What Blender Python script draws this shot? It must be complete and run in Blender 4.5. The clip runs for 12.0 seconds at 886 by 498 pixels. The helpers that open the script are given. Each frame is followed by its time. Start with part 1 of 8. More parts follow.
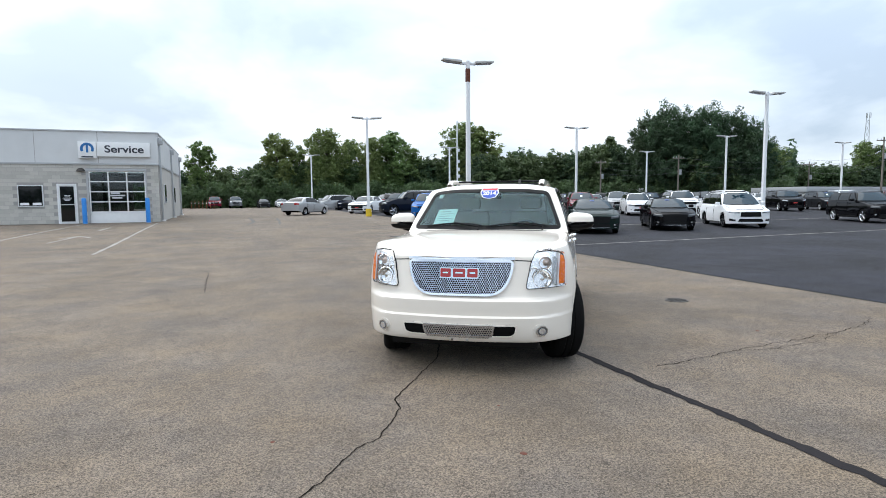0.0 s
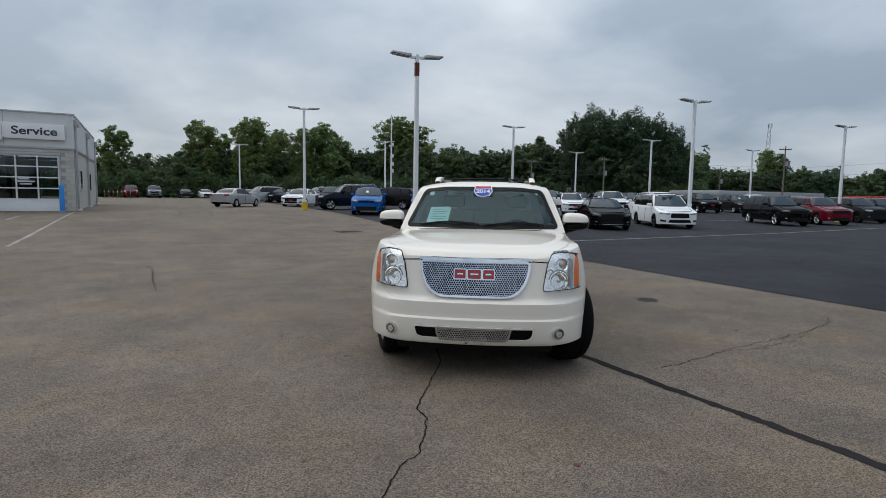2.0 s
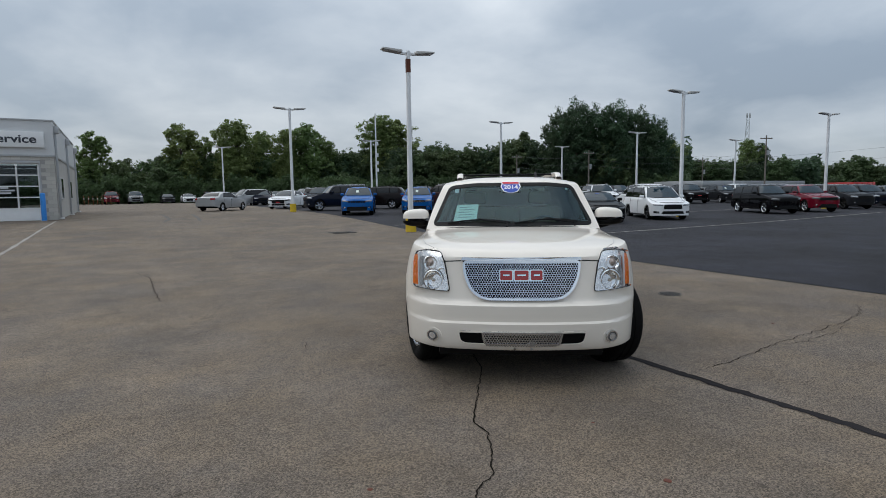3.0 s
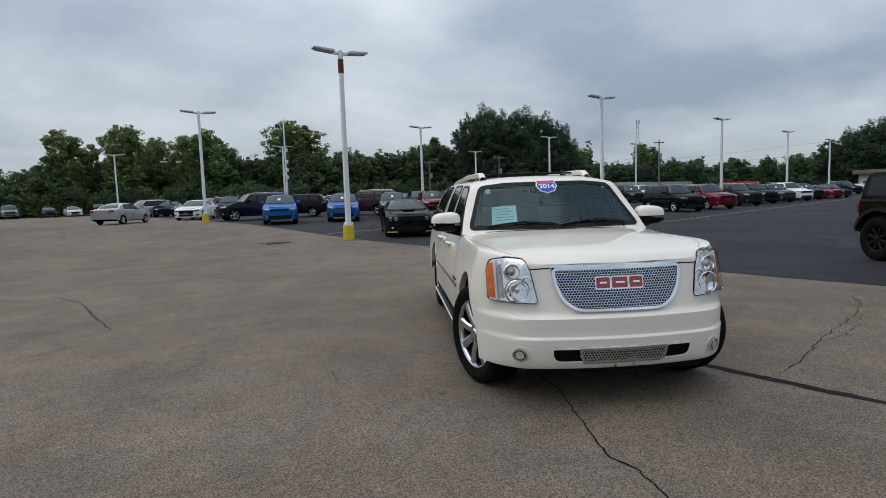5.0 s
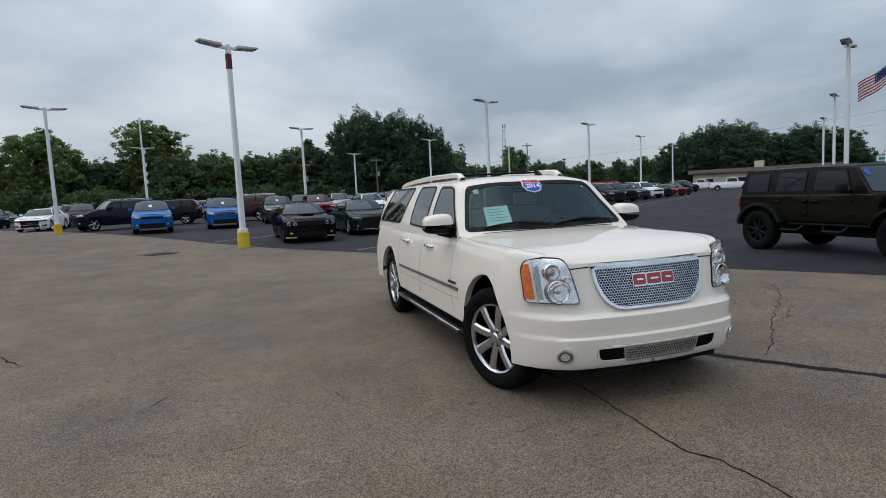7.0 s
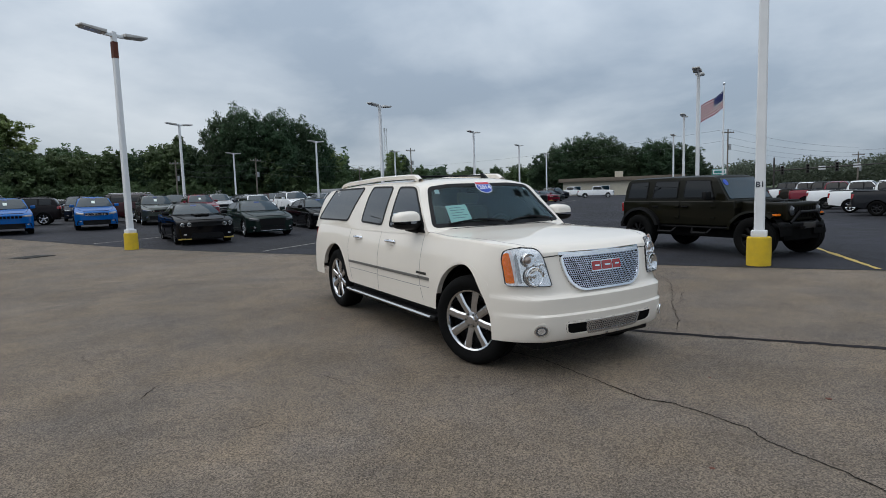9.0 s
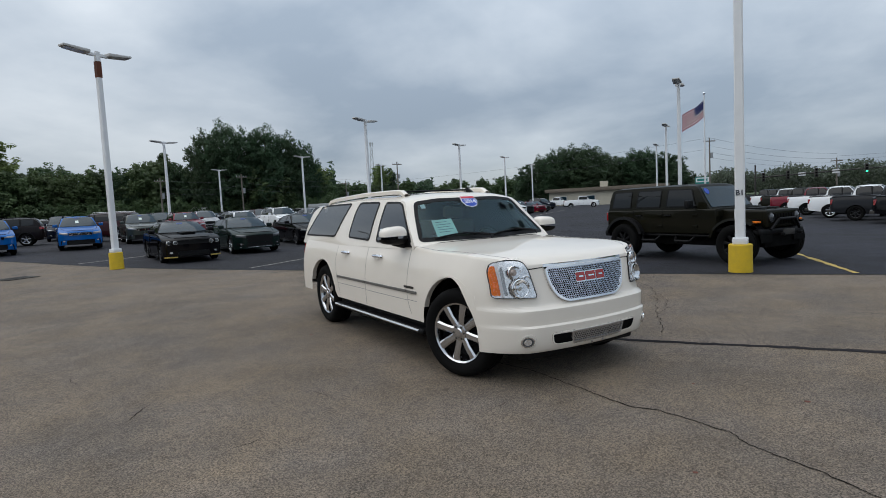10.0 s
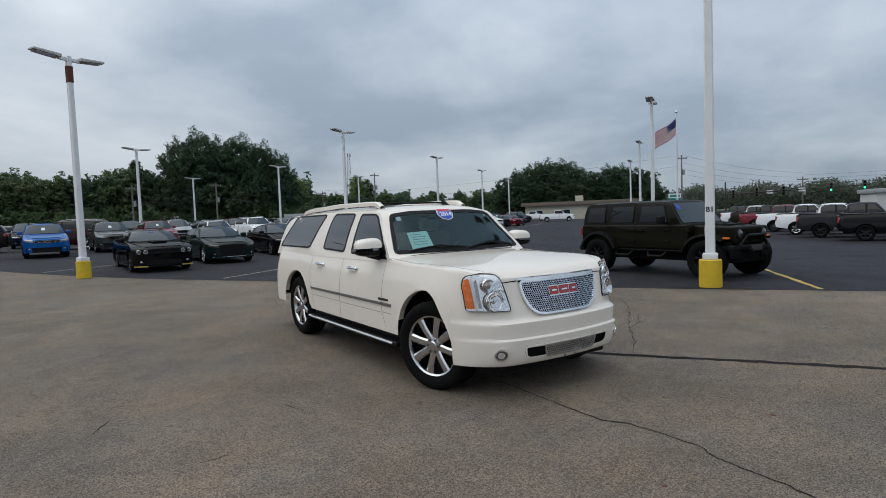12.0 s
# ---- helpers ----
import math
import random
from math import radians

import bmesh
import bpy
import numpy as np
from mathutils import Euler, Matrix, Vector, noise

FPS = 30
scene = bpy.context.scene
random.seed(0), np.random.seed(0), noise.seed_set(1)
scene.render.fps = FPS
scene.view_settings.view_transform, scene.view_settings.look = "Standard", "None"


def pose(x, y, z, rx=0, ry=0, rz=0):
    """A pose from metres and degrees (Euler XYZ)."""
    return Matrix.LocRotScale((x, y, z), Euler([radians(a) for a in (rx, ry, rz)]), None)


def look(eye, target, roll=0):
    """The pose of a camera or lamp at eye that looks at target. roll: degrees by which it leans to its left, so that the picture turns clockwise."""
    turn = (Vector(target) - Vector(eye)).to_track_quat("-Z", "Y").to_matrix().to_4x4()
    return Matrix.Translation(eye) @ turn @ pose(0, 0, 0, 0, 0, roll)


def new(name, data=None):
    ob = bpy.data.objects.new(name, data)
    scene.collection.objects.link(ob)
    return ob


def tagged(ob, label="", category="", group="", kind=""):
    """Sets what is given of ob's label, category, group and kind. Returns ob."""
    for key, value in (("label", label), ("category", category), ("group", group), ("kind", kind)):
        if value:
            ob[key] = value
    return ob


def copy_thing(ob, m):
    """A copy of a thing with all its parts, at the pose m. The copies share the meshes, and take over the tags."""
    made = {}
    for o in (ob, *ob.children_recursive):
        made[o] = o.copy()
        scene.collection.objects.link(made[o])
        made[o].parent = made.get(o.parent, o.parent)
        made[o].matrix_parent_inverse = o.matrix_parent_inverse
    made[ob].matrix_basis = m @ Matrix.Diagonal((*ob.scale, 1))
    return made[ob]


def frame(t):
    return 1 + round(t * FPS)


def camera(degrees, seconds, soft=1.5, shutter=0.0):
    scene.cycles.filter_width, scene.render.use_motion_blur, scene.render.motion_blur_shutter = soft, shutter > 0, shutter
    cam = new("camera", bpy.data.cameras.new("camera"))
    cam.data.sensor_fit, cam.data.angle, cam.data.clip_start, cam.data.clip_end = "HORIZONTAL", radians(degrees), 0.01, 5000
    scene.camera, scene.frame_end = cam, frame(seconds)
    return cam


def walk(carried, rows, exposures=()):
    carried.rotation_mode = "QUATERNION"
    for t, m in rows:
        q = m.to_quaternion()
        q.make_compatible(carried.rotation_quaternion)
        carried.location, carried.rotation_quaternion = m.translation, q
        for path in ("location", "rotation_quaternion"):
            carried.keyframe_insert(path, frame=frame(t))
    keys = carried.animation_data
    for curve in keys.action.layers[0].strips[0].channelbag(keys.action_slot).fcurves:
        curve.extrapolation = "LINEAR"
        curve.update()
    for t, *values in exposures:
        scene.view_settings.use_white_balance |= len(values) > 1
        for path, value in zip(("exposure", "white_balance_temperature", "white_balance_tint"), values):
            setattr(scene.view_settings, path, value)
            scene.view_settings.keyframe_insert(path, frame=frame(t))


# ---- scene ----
cam = camera(76.3, 12.0, soft=0.9)
PATH = [
    (0, (-0.081, -0.034, 1.513), (0.718, 1.791, 1.339), -0.5),
    (0.5, (-0.212, 0.014, 1.502), (0.69, 1.79, 1.323), -0.0),
    (1, (-0.32, 0.166, 1.517), (0.659, 1.897, 1.313), 0.6),
    (1.5, (-0.419, 0.304, 1.513), (0.573, 2.03, 1.325), 0.3),
    (2, (-0.625, 0.491, 1.532), (0.399, 2.198, 1.342), 0.9),
    (2.5, (-0.763, 0.692, 1.514), (0.281, 2.388, 1.334), 0.5),
    (3, (-0.865, 0.981, 1.53), (0.204, 2.66, 1.332), -0.7),
    (3.2, (-0.931, 1.077, 1.538), (0.156, 2.744, 1.34), -1.3),
    (4.8, (-1.409, 2.141, 1.514), (-0.119, 3.658, 1.329), -1.9),
    (5, (-1.493, 2.245, 1.511), (-0.165, 3.729, 1.327), -1.9),
    (5.5, (-1.753, 2.493, 1.531), (-0.335, 3.893, 1.364), -1.5),
    (6, (-1.855, 2.748, 1.507), (-0.384, 4.092, 1.329), -1.7),
    (6.5, (-1.898, 3.015, 1.52), (-0.372, 4.294, 1.329), -2.5),
    (7, (-2.067, 3.234, 1.541), (-0.444, 4.386, 1.348), -2.8),
    (7.5, (-2.281, 3.382, 1.542), (-0.572, 4.399, 1.331), -2.4),
    (7.7, (-2.362, 3.382, 1.493), (-0.637, 4.376, 1.295), -2.5),
    (9.3, (-3.01, 3.741, 1.547), (-1.17, 4.499, 1.35), -2.0),
    (9.5, (-3.024, 3.73, 1.556), (-1.182, 4.485, 1.366), -2.3),
    (10, (-3.006, 3.665, 1.551), (-1.156, 4.408, 1.397), -2.9),
    (10.5, (-2.99, 3.657, 1.538), (-1.124, 4.363, 1.401), -2.5),
    (11, (-3.011, 3.662, 1.552), (-1.138, 4.35, 1.421), -2.2),
    (11.5, (-3.01, 3.64, 1.551), (-1.134, 4.325, 1.44), -2.2),
    (12, (-3.003, 3.649, 1.556), (-1.121, 4.314, 1.441), -2.1),
]
walk(cam, [(t, look(eye, target, roll)) for t, eye, target, roll in PATH],
     exposures=[(0.0, 0.96), (0.3, 0.80), (0.5, 0.46), (0.7, 0.2), (0.9, 0.05), (1.2, 0.0), (6.2, 0.0), (7.5, 0.06), (9.5, 0.06), (10.6, 0.0), (12.0, 0.0)])

from mathutils.bvhtree import BVHTree

# ---- sky, sun ----
SUN_EL, SUN_AZ = 64.0, 332.0
world = bpy.data.worlds.new("overcast_sky")
scene.world = world
world.use_nodes = True
wn, wl = world.node_tree.nodes, world.node_tree.links
wn.clear()
w_out = wn.new("ShaderNodeOutputWorld")
w_bg = wn.new("ShaderNodeBackground")
w_sky = wn.new("ShaderNodeTexSky")
w_sky.sky_type, w_sky.sun_disc = 'NISHITA', False
w_sky.sun_elevation, w_sky.sun_rotation = radians(SUN_EL), radians(SUN_AZ)
w_sky.air_density, w_sky.dust_density = 1.0, 2.0
w_tc = wn.new("ShaderNodeTexCoord")
w_sep = wn.new("ShaderNodeSeparateXYZ")
w_add = wn.new("ShaderNodeMath"); w_add.operation = 'ADD'; w_add.inputs[1].default_value = 0.26
w_max = wn.new("ShaderNodeMath"); w_max.operation = 'MAXIMUM'; w_max.inputs[1].default_value = 0.05
w_dx = wn.new("ShaderNodeMath"); w_dx.operation = 'DIVIDE'
w_dy = wn.new("ShaderNodeMath"); w_dy.operation = 'DIVIDE'
w_com = wn.new("ShaderNodeCombineXYZ"); w_com.inputs[2].default_value = 3.7
w_n1 = wn.new("ShaderNodeTexNoise"); w_n1.inputs["Scale"].default_value = 1.25; w_n1.inputs["Detail"].default_value = 6; w_n1.inputs["Roughness"].default_value = 0.52; w_n1.inputs["Distortion"].default_value = 0.15
w_n2 = wn.new("ShaderNodeTexNoise"); w_n2.inputs["Scale"].default_value = 0.62; w_n2.inputs["Detail"].default_value = 5
w_r1 = wn.new("ShaderNodeValToRGB")
w_r1.color_ramp.elements[0].position, w_r1.color_ramp.elements[0].color = 0.34, (0.335, 0.395, 0.465, 1)
w_r1.color_ramp.elements[1].position, w_r1.color_ramp.elements[1].color = 0.66, (0.595, 0.64, 0.685, 1)
w_r2 = wn.new("ShaderNodeValToRGB")
w_r2.color_ramp.elements[0].position, w_r2.color_ramp.elements[0].color = 0.35, (0.90, 0.91, 0.93, 1)
w_r2.color_ramp.elements[1].position, w_r2.color_ramp.elements[1].color = 0.68, (1.12, 1.11, 1.10, 1)
w_mul = wn.new("ShaderNodeMix"); w_mul.data_type = 'RGBA'; w_mul.blend_type = 'MULTIPLY'; w_mul.inputs[0].default_value = 1.0
w_up = wn.new("ShaderNodeMapRange"); w_up.inputs[1].default_value = 0.0; w_up.inputs[2].default_value = 1.0; w_up.inputs[3].default_value = 0.90; w_up.inputs[4].default_value = 2.1
w_mul2 = wn.new("ShaderNodeVectorMath"); w_mul2.operation = 'SCALE'
w_skys = wn.new("ShaderNodeVectorMath"); w_skys.operation = 'SCALE'; w_skys.inputs[3].default_value = 0.10
w_mix = wn.new("ShaderNodeMix"); w_mix.data_type = 'RGBA'; w_mix.inputs[0].default_value = 0.86
wl.new(w_tc.outputs["Generated"], w_sep.inputs[0])
wl.new(w_sep.outputs[2], w_max.inputs[0]); wl.new(w_max.outputs[0], w_add.inputs[0])
wl.new(w_sep.outputs[0], w_dx.inputs[0]); wl.new(w_add.outputs[0], w_dx.inputs[1])
wl.new(w_sep.outputs[1], w_dy.inputs[0]); wl.new(w_add.outputs[0], w_dy.inputs[1])
wl.new(w_dx.outputs[0], w_com.inputs[0]); wl.new(w_dy.outputs[0], w_com.inputs[1])
for n_ in (w_n1, w_n2):
    wl.new(w_com.outputs[0], n_.inputs["Vector"])
wl.new(w_n1.outputs[0], w_r1.inputs[0]); wl.new(w_n2.outputs[0], w_r2.inputs[0])
wl.new(w_r1.outputs[0], w_mul.inputs[6]); wl.new(w_r2.outputs[0], w_mul.inputs[7])
wl.new(w_sep.outputs[2], w_up.inputs[0])
wl.new(w_mul.outputs[2], w_mul2.inputs[0]); wl.new(w_up.outputs[0], w_mul2.inputs[3])
wl.new(w_sky.outputs[0], w_skys.inputs[0])
wl.new(w_skys.outputs[0], w_mix.inputs[6]); wl.new(w_mul2.outputs[0], w_mix.inputs[7])
# the cloud is brighter towards the hidden sun
w_dot = wn.new("ShaderNodeVectorMath"); w_dot.operation = 'DOT_PRODUCT'; w_dot.inputs[1].default_value = (math.sin(radians(SUN_AZ)), math.cos(radians(SUN_AZ)), 0)
w_gr = wn.new("ShaderNodeMapRange"); w_gr.inputs[1].default_value = -0.4; w_gr.inputs[2].default_value = 1
w_gc = wn.new("ShaderNodeValToRGB")
w_gc.color_ramp.elements[0].position, w_gc.color_ramp.elements[0].color = 0.0, (0.93, 0.965, 1.0, 1)
w_gc.color_ramp.elements[1].position, w_gc.color_ramp.elements[1].color = 1.0, (1.10, 1.09, 1.07, 1)
w_fin = wn.new("ShaderNodeVectorMath"); w_fin.operation = 'MULTIPLY'
wl.new(w_tc.outputs["Generated"], w_dot.inputs[0]); wl.new(w_dot.outputs["Value"], w_gr.inputs[0])
wl.new(w_mix.outputs[2], w_fin.inputs[0]); wl.new(w_gr.outputs[0], w_gc.inputs[0]); wl.new(w_gc.outputs[0], w_fin.inputs[1])
# thin places in the cloud let the blue sky through
w_thin = wn.new("ShaderNodeMapRange"); w_thin.inputs[1].default_value = 0.55; w_thin.inputs[2].default_value = 0.70; w_thin.inputs[3].default_value = 0.88; w_thin.inputs[4].default_value = 0.50
wl.new(w_n2.outputs[0], w_thin.inputs[0]); wl.new(w_thin.outputs[0], w_mix.inputs[0])
wl.new(w_fin.outputs[0], w_bg.inputs[0])
w_bg.inputs[1].default_value = 1.0
wl.new(w_bg.outputs[0], w_out.inputs[0])

sun_data = bpy.data.lights.new("sun", 'SUN')
sun_data.energy, sun_data.angle, sun_data.color = 1.1, radians(85), (1.0, 0.96, 0.9)
sun = new("sun", sun_data)
sa, se = radians(SUN_AZ), radians(SUN_EL)
sun.matrix_world = look((0, 0, 40), (-math.sin(sa) * math.cos(se), -math.cos(sa) * math.cos(se), 40 - math.sin(se)))


# ---- materials ----
def nodes_of(name):
    m = bpy.data.materials.new(name)
    m.use_nodes = True
    return m, m.node_tree.nodes, m.node_tree.links, m.node_tree.nodes["Principled BSDF"]


def mat(name, col, rough=0.5, metal=0.0, var=0.12, scale=6.0, bump=0.0, bscale=80.0, coat=0.0, spec=0.5, big=0.7, rvar=0.1, ior=1.5):
    """Plain surface with colour variation at two scales, uneven gloss and fine relief."""
    m, nd, lk, b = nodes_of(name)
    b.inputs["Roughness"].default_value, b.inputs["Metallic"].default_value = rough, metal
    b.inputs["Coat Weight"].default_value, b.inputs["Coat Roughness"].default_value = coat, 0.04
    b.inputs["Specular IOR Level"].default_value, b.inputs["IOR"].default_value = spec, ior
    tc = nd.new("ShaderNodeTexCoord")
    n1 = nd.new("ShaderNodeTexNoise"); n1.inputs["Scale"].default_value = scale; n1.inputs["Detail"].default_value = 5
    n2 = nd.new("ShaderNodeTexNoise"); n2.inputs["Scale"].default_value = big; n2.inputs["Detail"].default_value = 3
    mx = nd.new("ShaderNodeMath"); mx.operation = 'ADD'
    mr = nd.new("ShaderNodeMapRange"); mr.inputs[1].default_value, mr.inputs[2].default_value = 0.6, 1.4
    mr.inputs[3].default_value, mr.inputs[4].default_value = 1 - var, 1 + var
    sc = nd.new("ShaderNodeVectorMath"); sc.operation = 'SCALE'; sc.inputs[0].default_value = col[:3]
    lk.new(tc.outputs["Object"], n1.inputs["Vector"]); lk.new(tc.outputs["Object"], n2.inputs["Vector"])
    lk.new(n1.outputs[0], mx.inputs[0]); lk.new(n2.outputs[0], mx.inputs[1])
    lk.new(mx.outputs[0], mr.inputs[0]); lk.new(mr.outputs[0], sc.inputs[3]); lk.new(sc.outputs[0], b.inputs["Base Color"])
    if rvar:
        rr = nd.new("ShaderNodeMapRange"); rr.inputs[1].default_value, rr.inputs[2].default_value = 0.3, 0.7
        rr.inputs[3].default_value, rr.inputs[4].default_value = max(0.02, rough * (1 - rvar * 2)), min(1, rough * (1 + rvar * 2))
        lk.new(n1.outputs[0], rr.inputs[0]); lk.new(rr.outputs[0], b.inputs["Roughness"])
    if bump:
        nb = nd.new("ShaderNodeTexNoise"); nb.inputs["Scale"].default_value = bscale; nb.inputs["Detail"].default_value = 3
        bp = nd.new("ShaderNodeBump"); bp.inputs["Strength"].default_value = bump; bp.inputs["Distance"].default_value = 0.01
        lk.new(tc.outputs["Object"], nb.inputs["Vector"]); lk.new(nb.outputs[0], bp.inputs["Height"]); lk.new(bp.outputs[0], b.inputs["Normal"])
    return m


def asphalt(name, dark, light, stain, wear, fine=95.0, tint=(1, 1, 1), cells=0.0):
    """Rolled asphalt: stone grains, mottling over a metre, broad stains and worn lanes."""
    m, nd, lk, b = nodes_of(name)
    b.inputs["Roughness"].default_value = 0.88
    b.inputs["Specular IOR Level"].default_value = 0.35
    tc = nd.new("ShaderNodeTexCoord")
    vo = nd.new("ShaderNodeTexVoronoi"); vo.inputs["Scale"].default_value = fine
    n1 = nd.new("ShaderNodeTexNoise"); n1.inputs["Scale"].default_value = 80; n1.inputs["Detail"].default_value = 6; n1.inputs["Roughness"].default_value = 0.75
    n2 = nd.new("ShaderNodeTexNoise"); n2.inputs["Scale"].default_value = 1.1; n2.inputs["Detail"].default_value = 6; n2.inputs["Roughness"].default_value = 0.62
    n3 = nd.new("ShaderNodeTexNoise"); n3.inputs["Scale"].default_value = 0.22; n3.inputs["Detail"].default_value = 4; n3.inputs["Distortion"].default_value = 0.6
    mp = nd.new("ShaderNodeMapping"); mp.inputs["Scale"].default_value = (1.3, 0.09, 1); mp.inputs["Rotation"].default_value = (0, 0, 0.12)
    n4 = nd.new("ShaderNodeTexNoise"); n4.inputs["Scale"].default_value = 1.0; n4.inputs["Detail"].default_value = 5
    n5 = nd.new("ShaderNodeTexNoise"); n5.inputs["Scale"].default_value = 5.5; n5.inputs["Detail"].default_value = 3
    for n_ in (vo, n1, n2, n3, n5):
        lk.new(tc.outputs["Object"], n_.inputs["Vector"])
    lk.new(tc.outputs["Object"], mp.inputs["Vector"]); lk.new(mp.outputs[0], n4.inputs["Vector"])
    r0 = nd.new("ShaderNodeValToRGB")
    r0.color_ramp.elements[0].position, r0.color_ramp.elements[1].position = 0.28, 0.72
    r0.color_ramp.elements[0].color = (dark * tint[0], dark * tint[1], dark * tint[2], 1)
    r0.color_ramp.elements[1].color = (light * tint[0], light * tint[1], light * tint[2], 1)
    lk.new(n1.outputs[0], r0.inputs[0])
    last = r0.outputs[0]
    for tex, lo, hi, p0, p1 in ((n2, 1 - stain, 1 + stain * 0.55, 0.34, 0.66), (n3, 1 - stain * 0.9, 1 + stain * 0.5, 0.32, 0.68), (n4, 1 - wear, 1 + wear * 0.6, 0.3, 0.7), (n5, 0.93, 1.05, 0.35, 0.65)):
        mr = nd.new("ShaderNodeMapRange")
        for i_, v_ in enumerate((p0, p1, lo, hi)):
            mr.inputs[i_ + 1].default_value = v_
        sc = nd.new("ShaderNodeVectorMath"); sc.operation = 'SCALE'
        lk.new(tex.outputs[0], mr.inputs[0]); lk.new(last, sc.inputs[0]); lk.new(mr.outputs[0], sc.inputs[3])
        last = sc.outputs[0]
    mc = nd.new("ShaderNodeMapRange")
    mc.inputs[1].default_value, mc.inputs[2].default_value, mc.inputs[3].default_value, mc.inputs[4].default_value = 0, 1, 0.42, 1.60
    sv = nd.new("ShaderNodeSeparateColor")
    lk.new(vo.outputs["Color"], sv.inputs[0]); lk.new(sv.outputs[0], mc.inputs[0])
    sc = nd.new("ShaderNodeVectorMath"); sc.operation = 'SCALE'
    lk.new(last, sc.inputs[0]); lk.new(mc.outputs[0], sc.inputs[3])
    # brown and grey-violet staining, dark spots of oil and grit
    n6 = nd.new("ShaderNodeTexNoise"); n6.inputs["Scale"].default_value = 0.75; n6.inputs["Detail"].default_value = 7; n6.inputs["Roughness"].default_value = 0.68
    r6 = nd.new("ShaderNodeValToRGB")
    r6.color_ramp.elements[0].position, r6.color_ramp.elements[0].color = 0.36, (0.86, 0.88, 0.96, 1)
    r6.color_ramp.elements[1].position, r6.color_ramp.elements[1].color = 0.66, (1.07, 1.01, 0.93, 1)
    m6 = nd.new("ShaderNodeVectorMath"); m6.operation = 'MULTIPLY'
    n7 = nd.new("ShaderNodeTexNoise"); n7.inputs["Scale"].default_value = 7.5; n7.inputs["Detail"].default_value = 5; n7.inputs["Roughness"].default_value = 0.7
    mp7 = nd.new("ShaderNodeMapping"); mp7.inputs["Scale"].default_value = (1, 0.55, 1); mp7.inputs["Rotation"].default_value = (0, 0, 0.8)
    r7 = nd.new("ShaderNodeMapRange")
    for i_, v_ in enumerate((0.61, 0.72, 1.0, 0.66)):
        r7.inputs[i_ + 1].default_value = v_
    s7 = nd.new("ShaderNodeVectorMath"); s7.operation = 'SCALE'
    lk.new(tc.outputs["Object"], n6.inputs["Vector"]); lk.new(n6.outputs[0], r6.inputs[0])
    lk.new(sc.outputs[0], m6.inputs[0]); lk.new(r6.outputs[0], m6.inputs[1])
    lk.new(tc.outputs["Object"], mp7.inputs["Vector"]); lk.new(mp7.outputs[0], n7.inputs["Vector"]); lk.new(n7.outputs[0], r7.inputs[0])
    lk.new(m6.outputs[0], s7.inputs[0]); lk.new(r7.outputs[0], s7.inputs[3])
    # scattered oil spots and dried clods, a hand's width and less
    n8 = nd.new("ShaderNodeTexVoronoi"); n8.inputs["Scale"].default_value = 2.1; n8.inputs["Randomness"].default_value = 1.0
    w8 = nd.new("ShaderNodeVectorMath"); w8.operation = 'SCALE'; w8.inputs[3].default_value = 0.10
    a8 = nd.new("ShaderNodeVectorMath"); a8.operation = 'ADD'
    r8 = nd.new("ShaderNodeMapRange")
    for i_, v_ in enumerate((0.035, 0.085, 0.62, 1.0)):
        r8.inputs[i_ + 1].default_value = v_
    s8 = nd.new("ShaderNodeVectorMath"); s8.operation = 'SCALE'
    lk.new(n7.outputs["Color"], w8.inputs[0]); lk.new(tc.outputs["Object"], a8.inputs[0]); lk.new(w8.outputs[0], a8.inputs[1])
    lk.new(a8.outputs[0], n8.inputs["Vector"]); lk.new(n8.outputs["Distance"], r8.inputs[0])
    lk.new(s7.outputs[0], s8.inputs[0]); lk.new(r8.outputs[0], s8.inputs[3])
    last = s8.outputs[0]
    if cells:
        # a net of hairline cracks, broken up where the surface is sound
        n9 = nd.new("ShaderNodeTexVoronoi"); n9.feature = 'DISTANCE_TO_EDGE'; n9.inputs["Scale"].default_value = cells
        w9 = nd.new("ShaderNodeVectorMath"); w9.operation = 'SCALE'; w9.inputs[3].default_value = 0.9
        a9 = nd.new("ShaderNodeVectorMath"); a9.operation = 'ADD'
        r9 = nd.new("ShaderNodeMapRange")
        for i_, v_ in enumerate((0.004, 0.015, 0.36, 1.0)):
            r9.inputs[i_ + 1].default_value = v_
        g9 = nd.new("ShaderNodeMapRange")
        for i_, v_ in enumerate((0.46, 0.52, 0.0, 1.0)):
            g9.inputs[i_ + 1].default_value = v_
        x9 = nd.new("ShaderNodeMath"); x9.operation = 'MAXIMUM'
        s9 = nd.new("ShaderNodeVectorMath"); s9.operation = 'SCALE'
        lk.new(n2.outputs["Color"], w9.inputs[0]); lk.new(tc.outputs["Object"], a9.inputs[0]); lk.new(w9.outputs[0], a9.inputs[1])
        lk.new(a9.outputs[0], n9.inputs["Vector"]); lk.new(n9.outputs["Distance"], r9.inputs[0])
        lk.new(n3.outputs[0], g9.inputs[0]); lk.new(r9.outputs[0], x9.inputs[0]); lk.new(g9.outputs[0], x9.inputs[1])
        lk.new(last, s9.inputs[0]); lk.new(x9.outputs[0], s9.inputs[3])
        last = s9.outputs[0]
    lk.new(last, b.inputs["Base Color"])
    bp = nd.new("ShaderNodeBump"); bp.inputs["Strength"].default_value = 0.55; bp.inputs["Distance"].default_value = 0.006
    lk.new(vo.outputs["Distance"], bp.inputs["Height"]); lk.new(bp.outputs[0], b.inputs["Normal"])
    return m


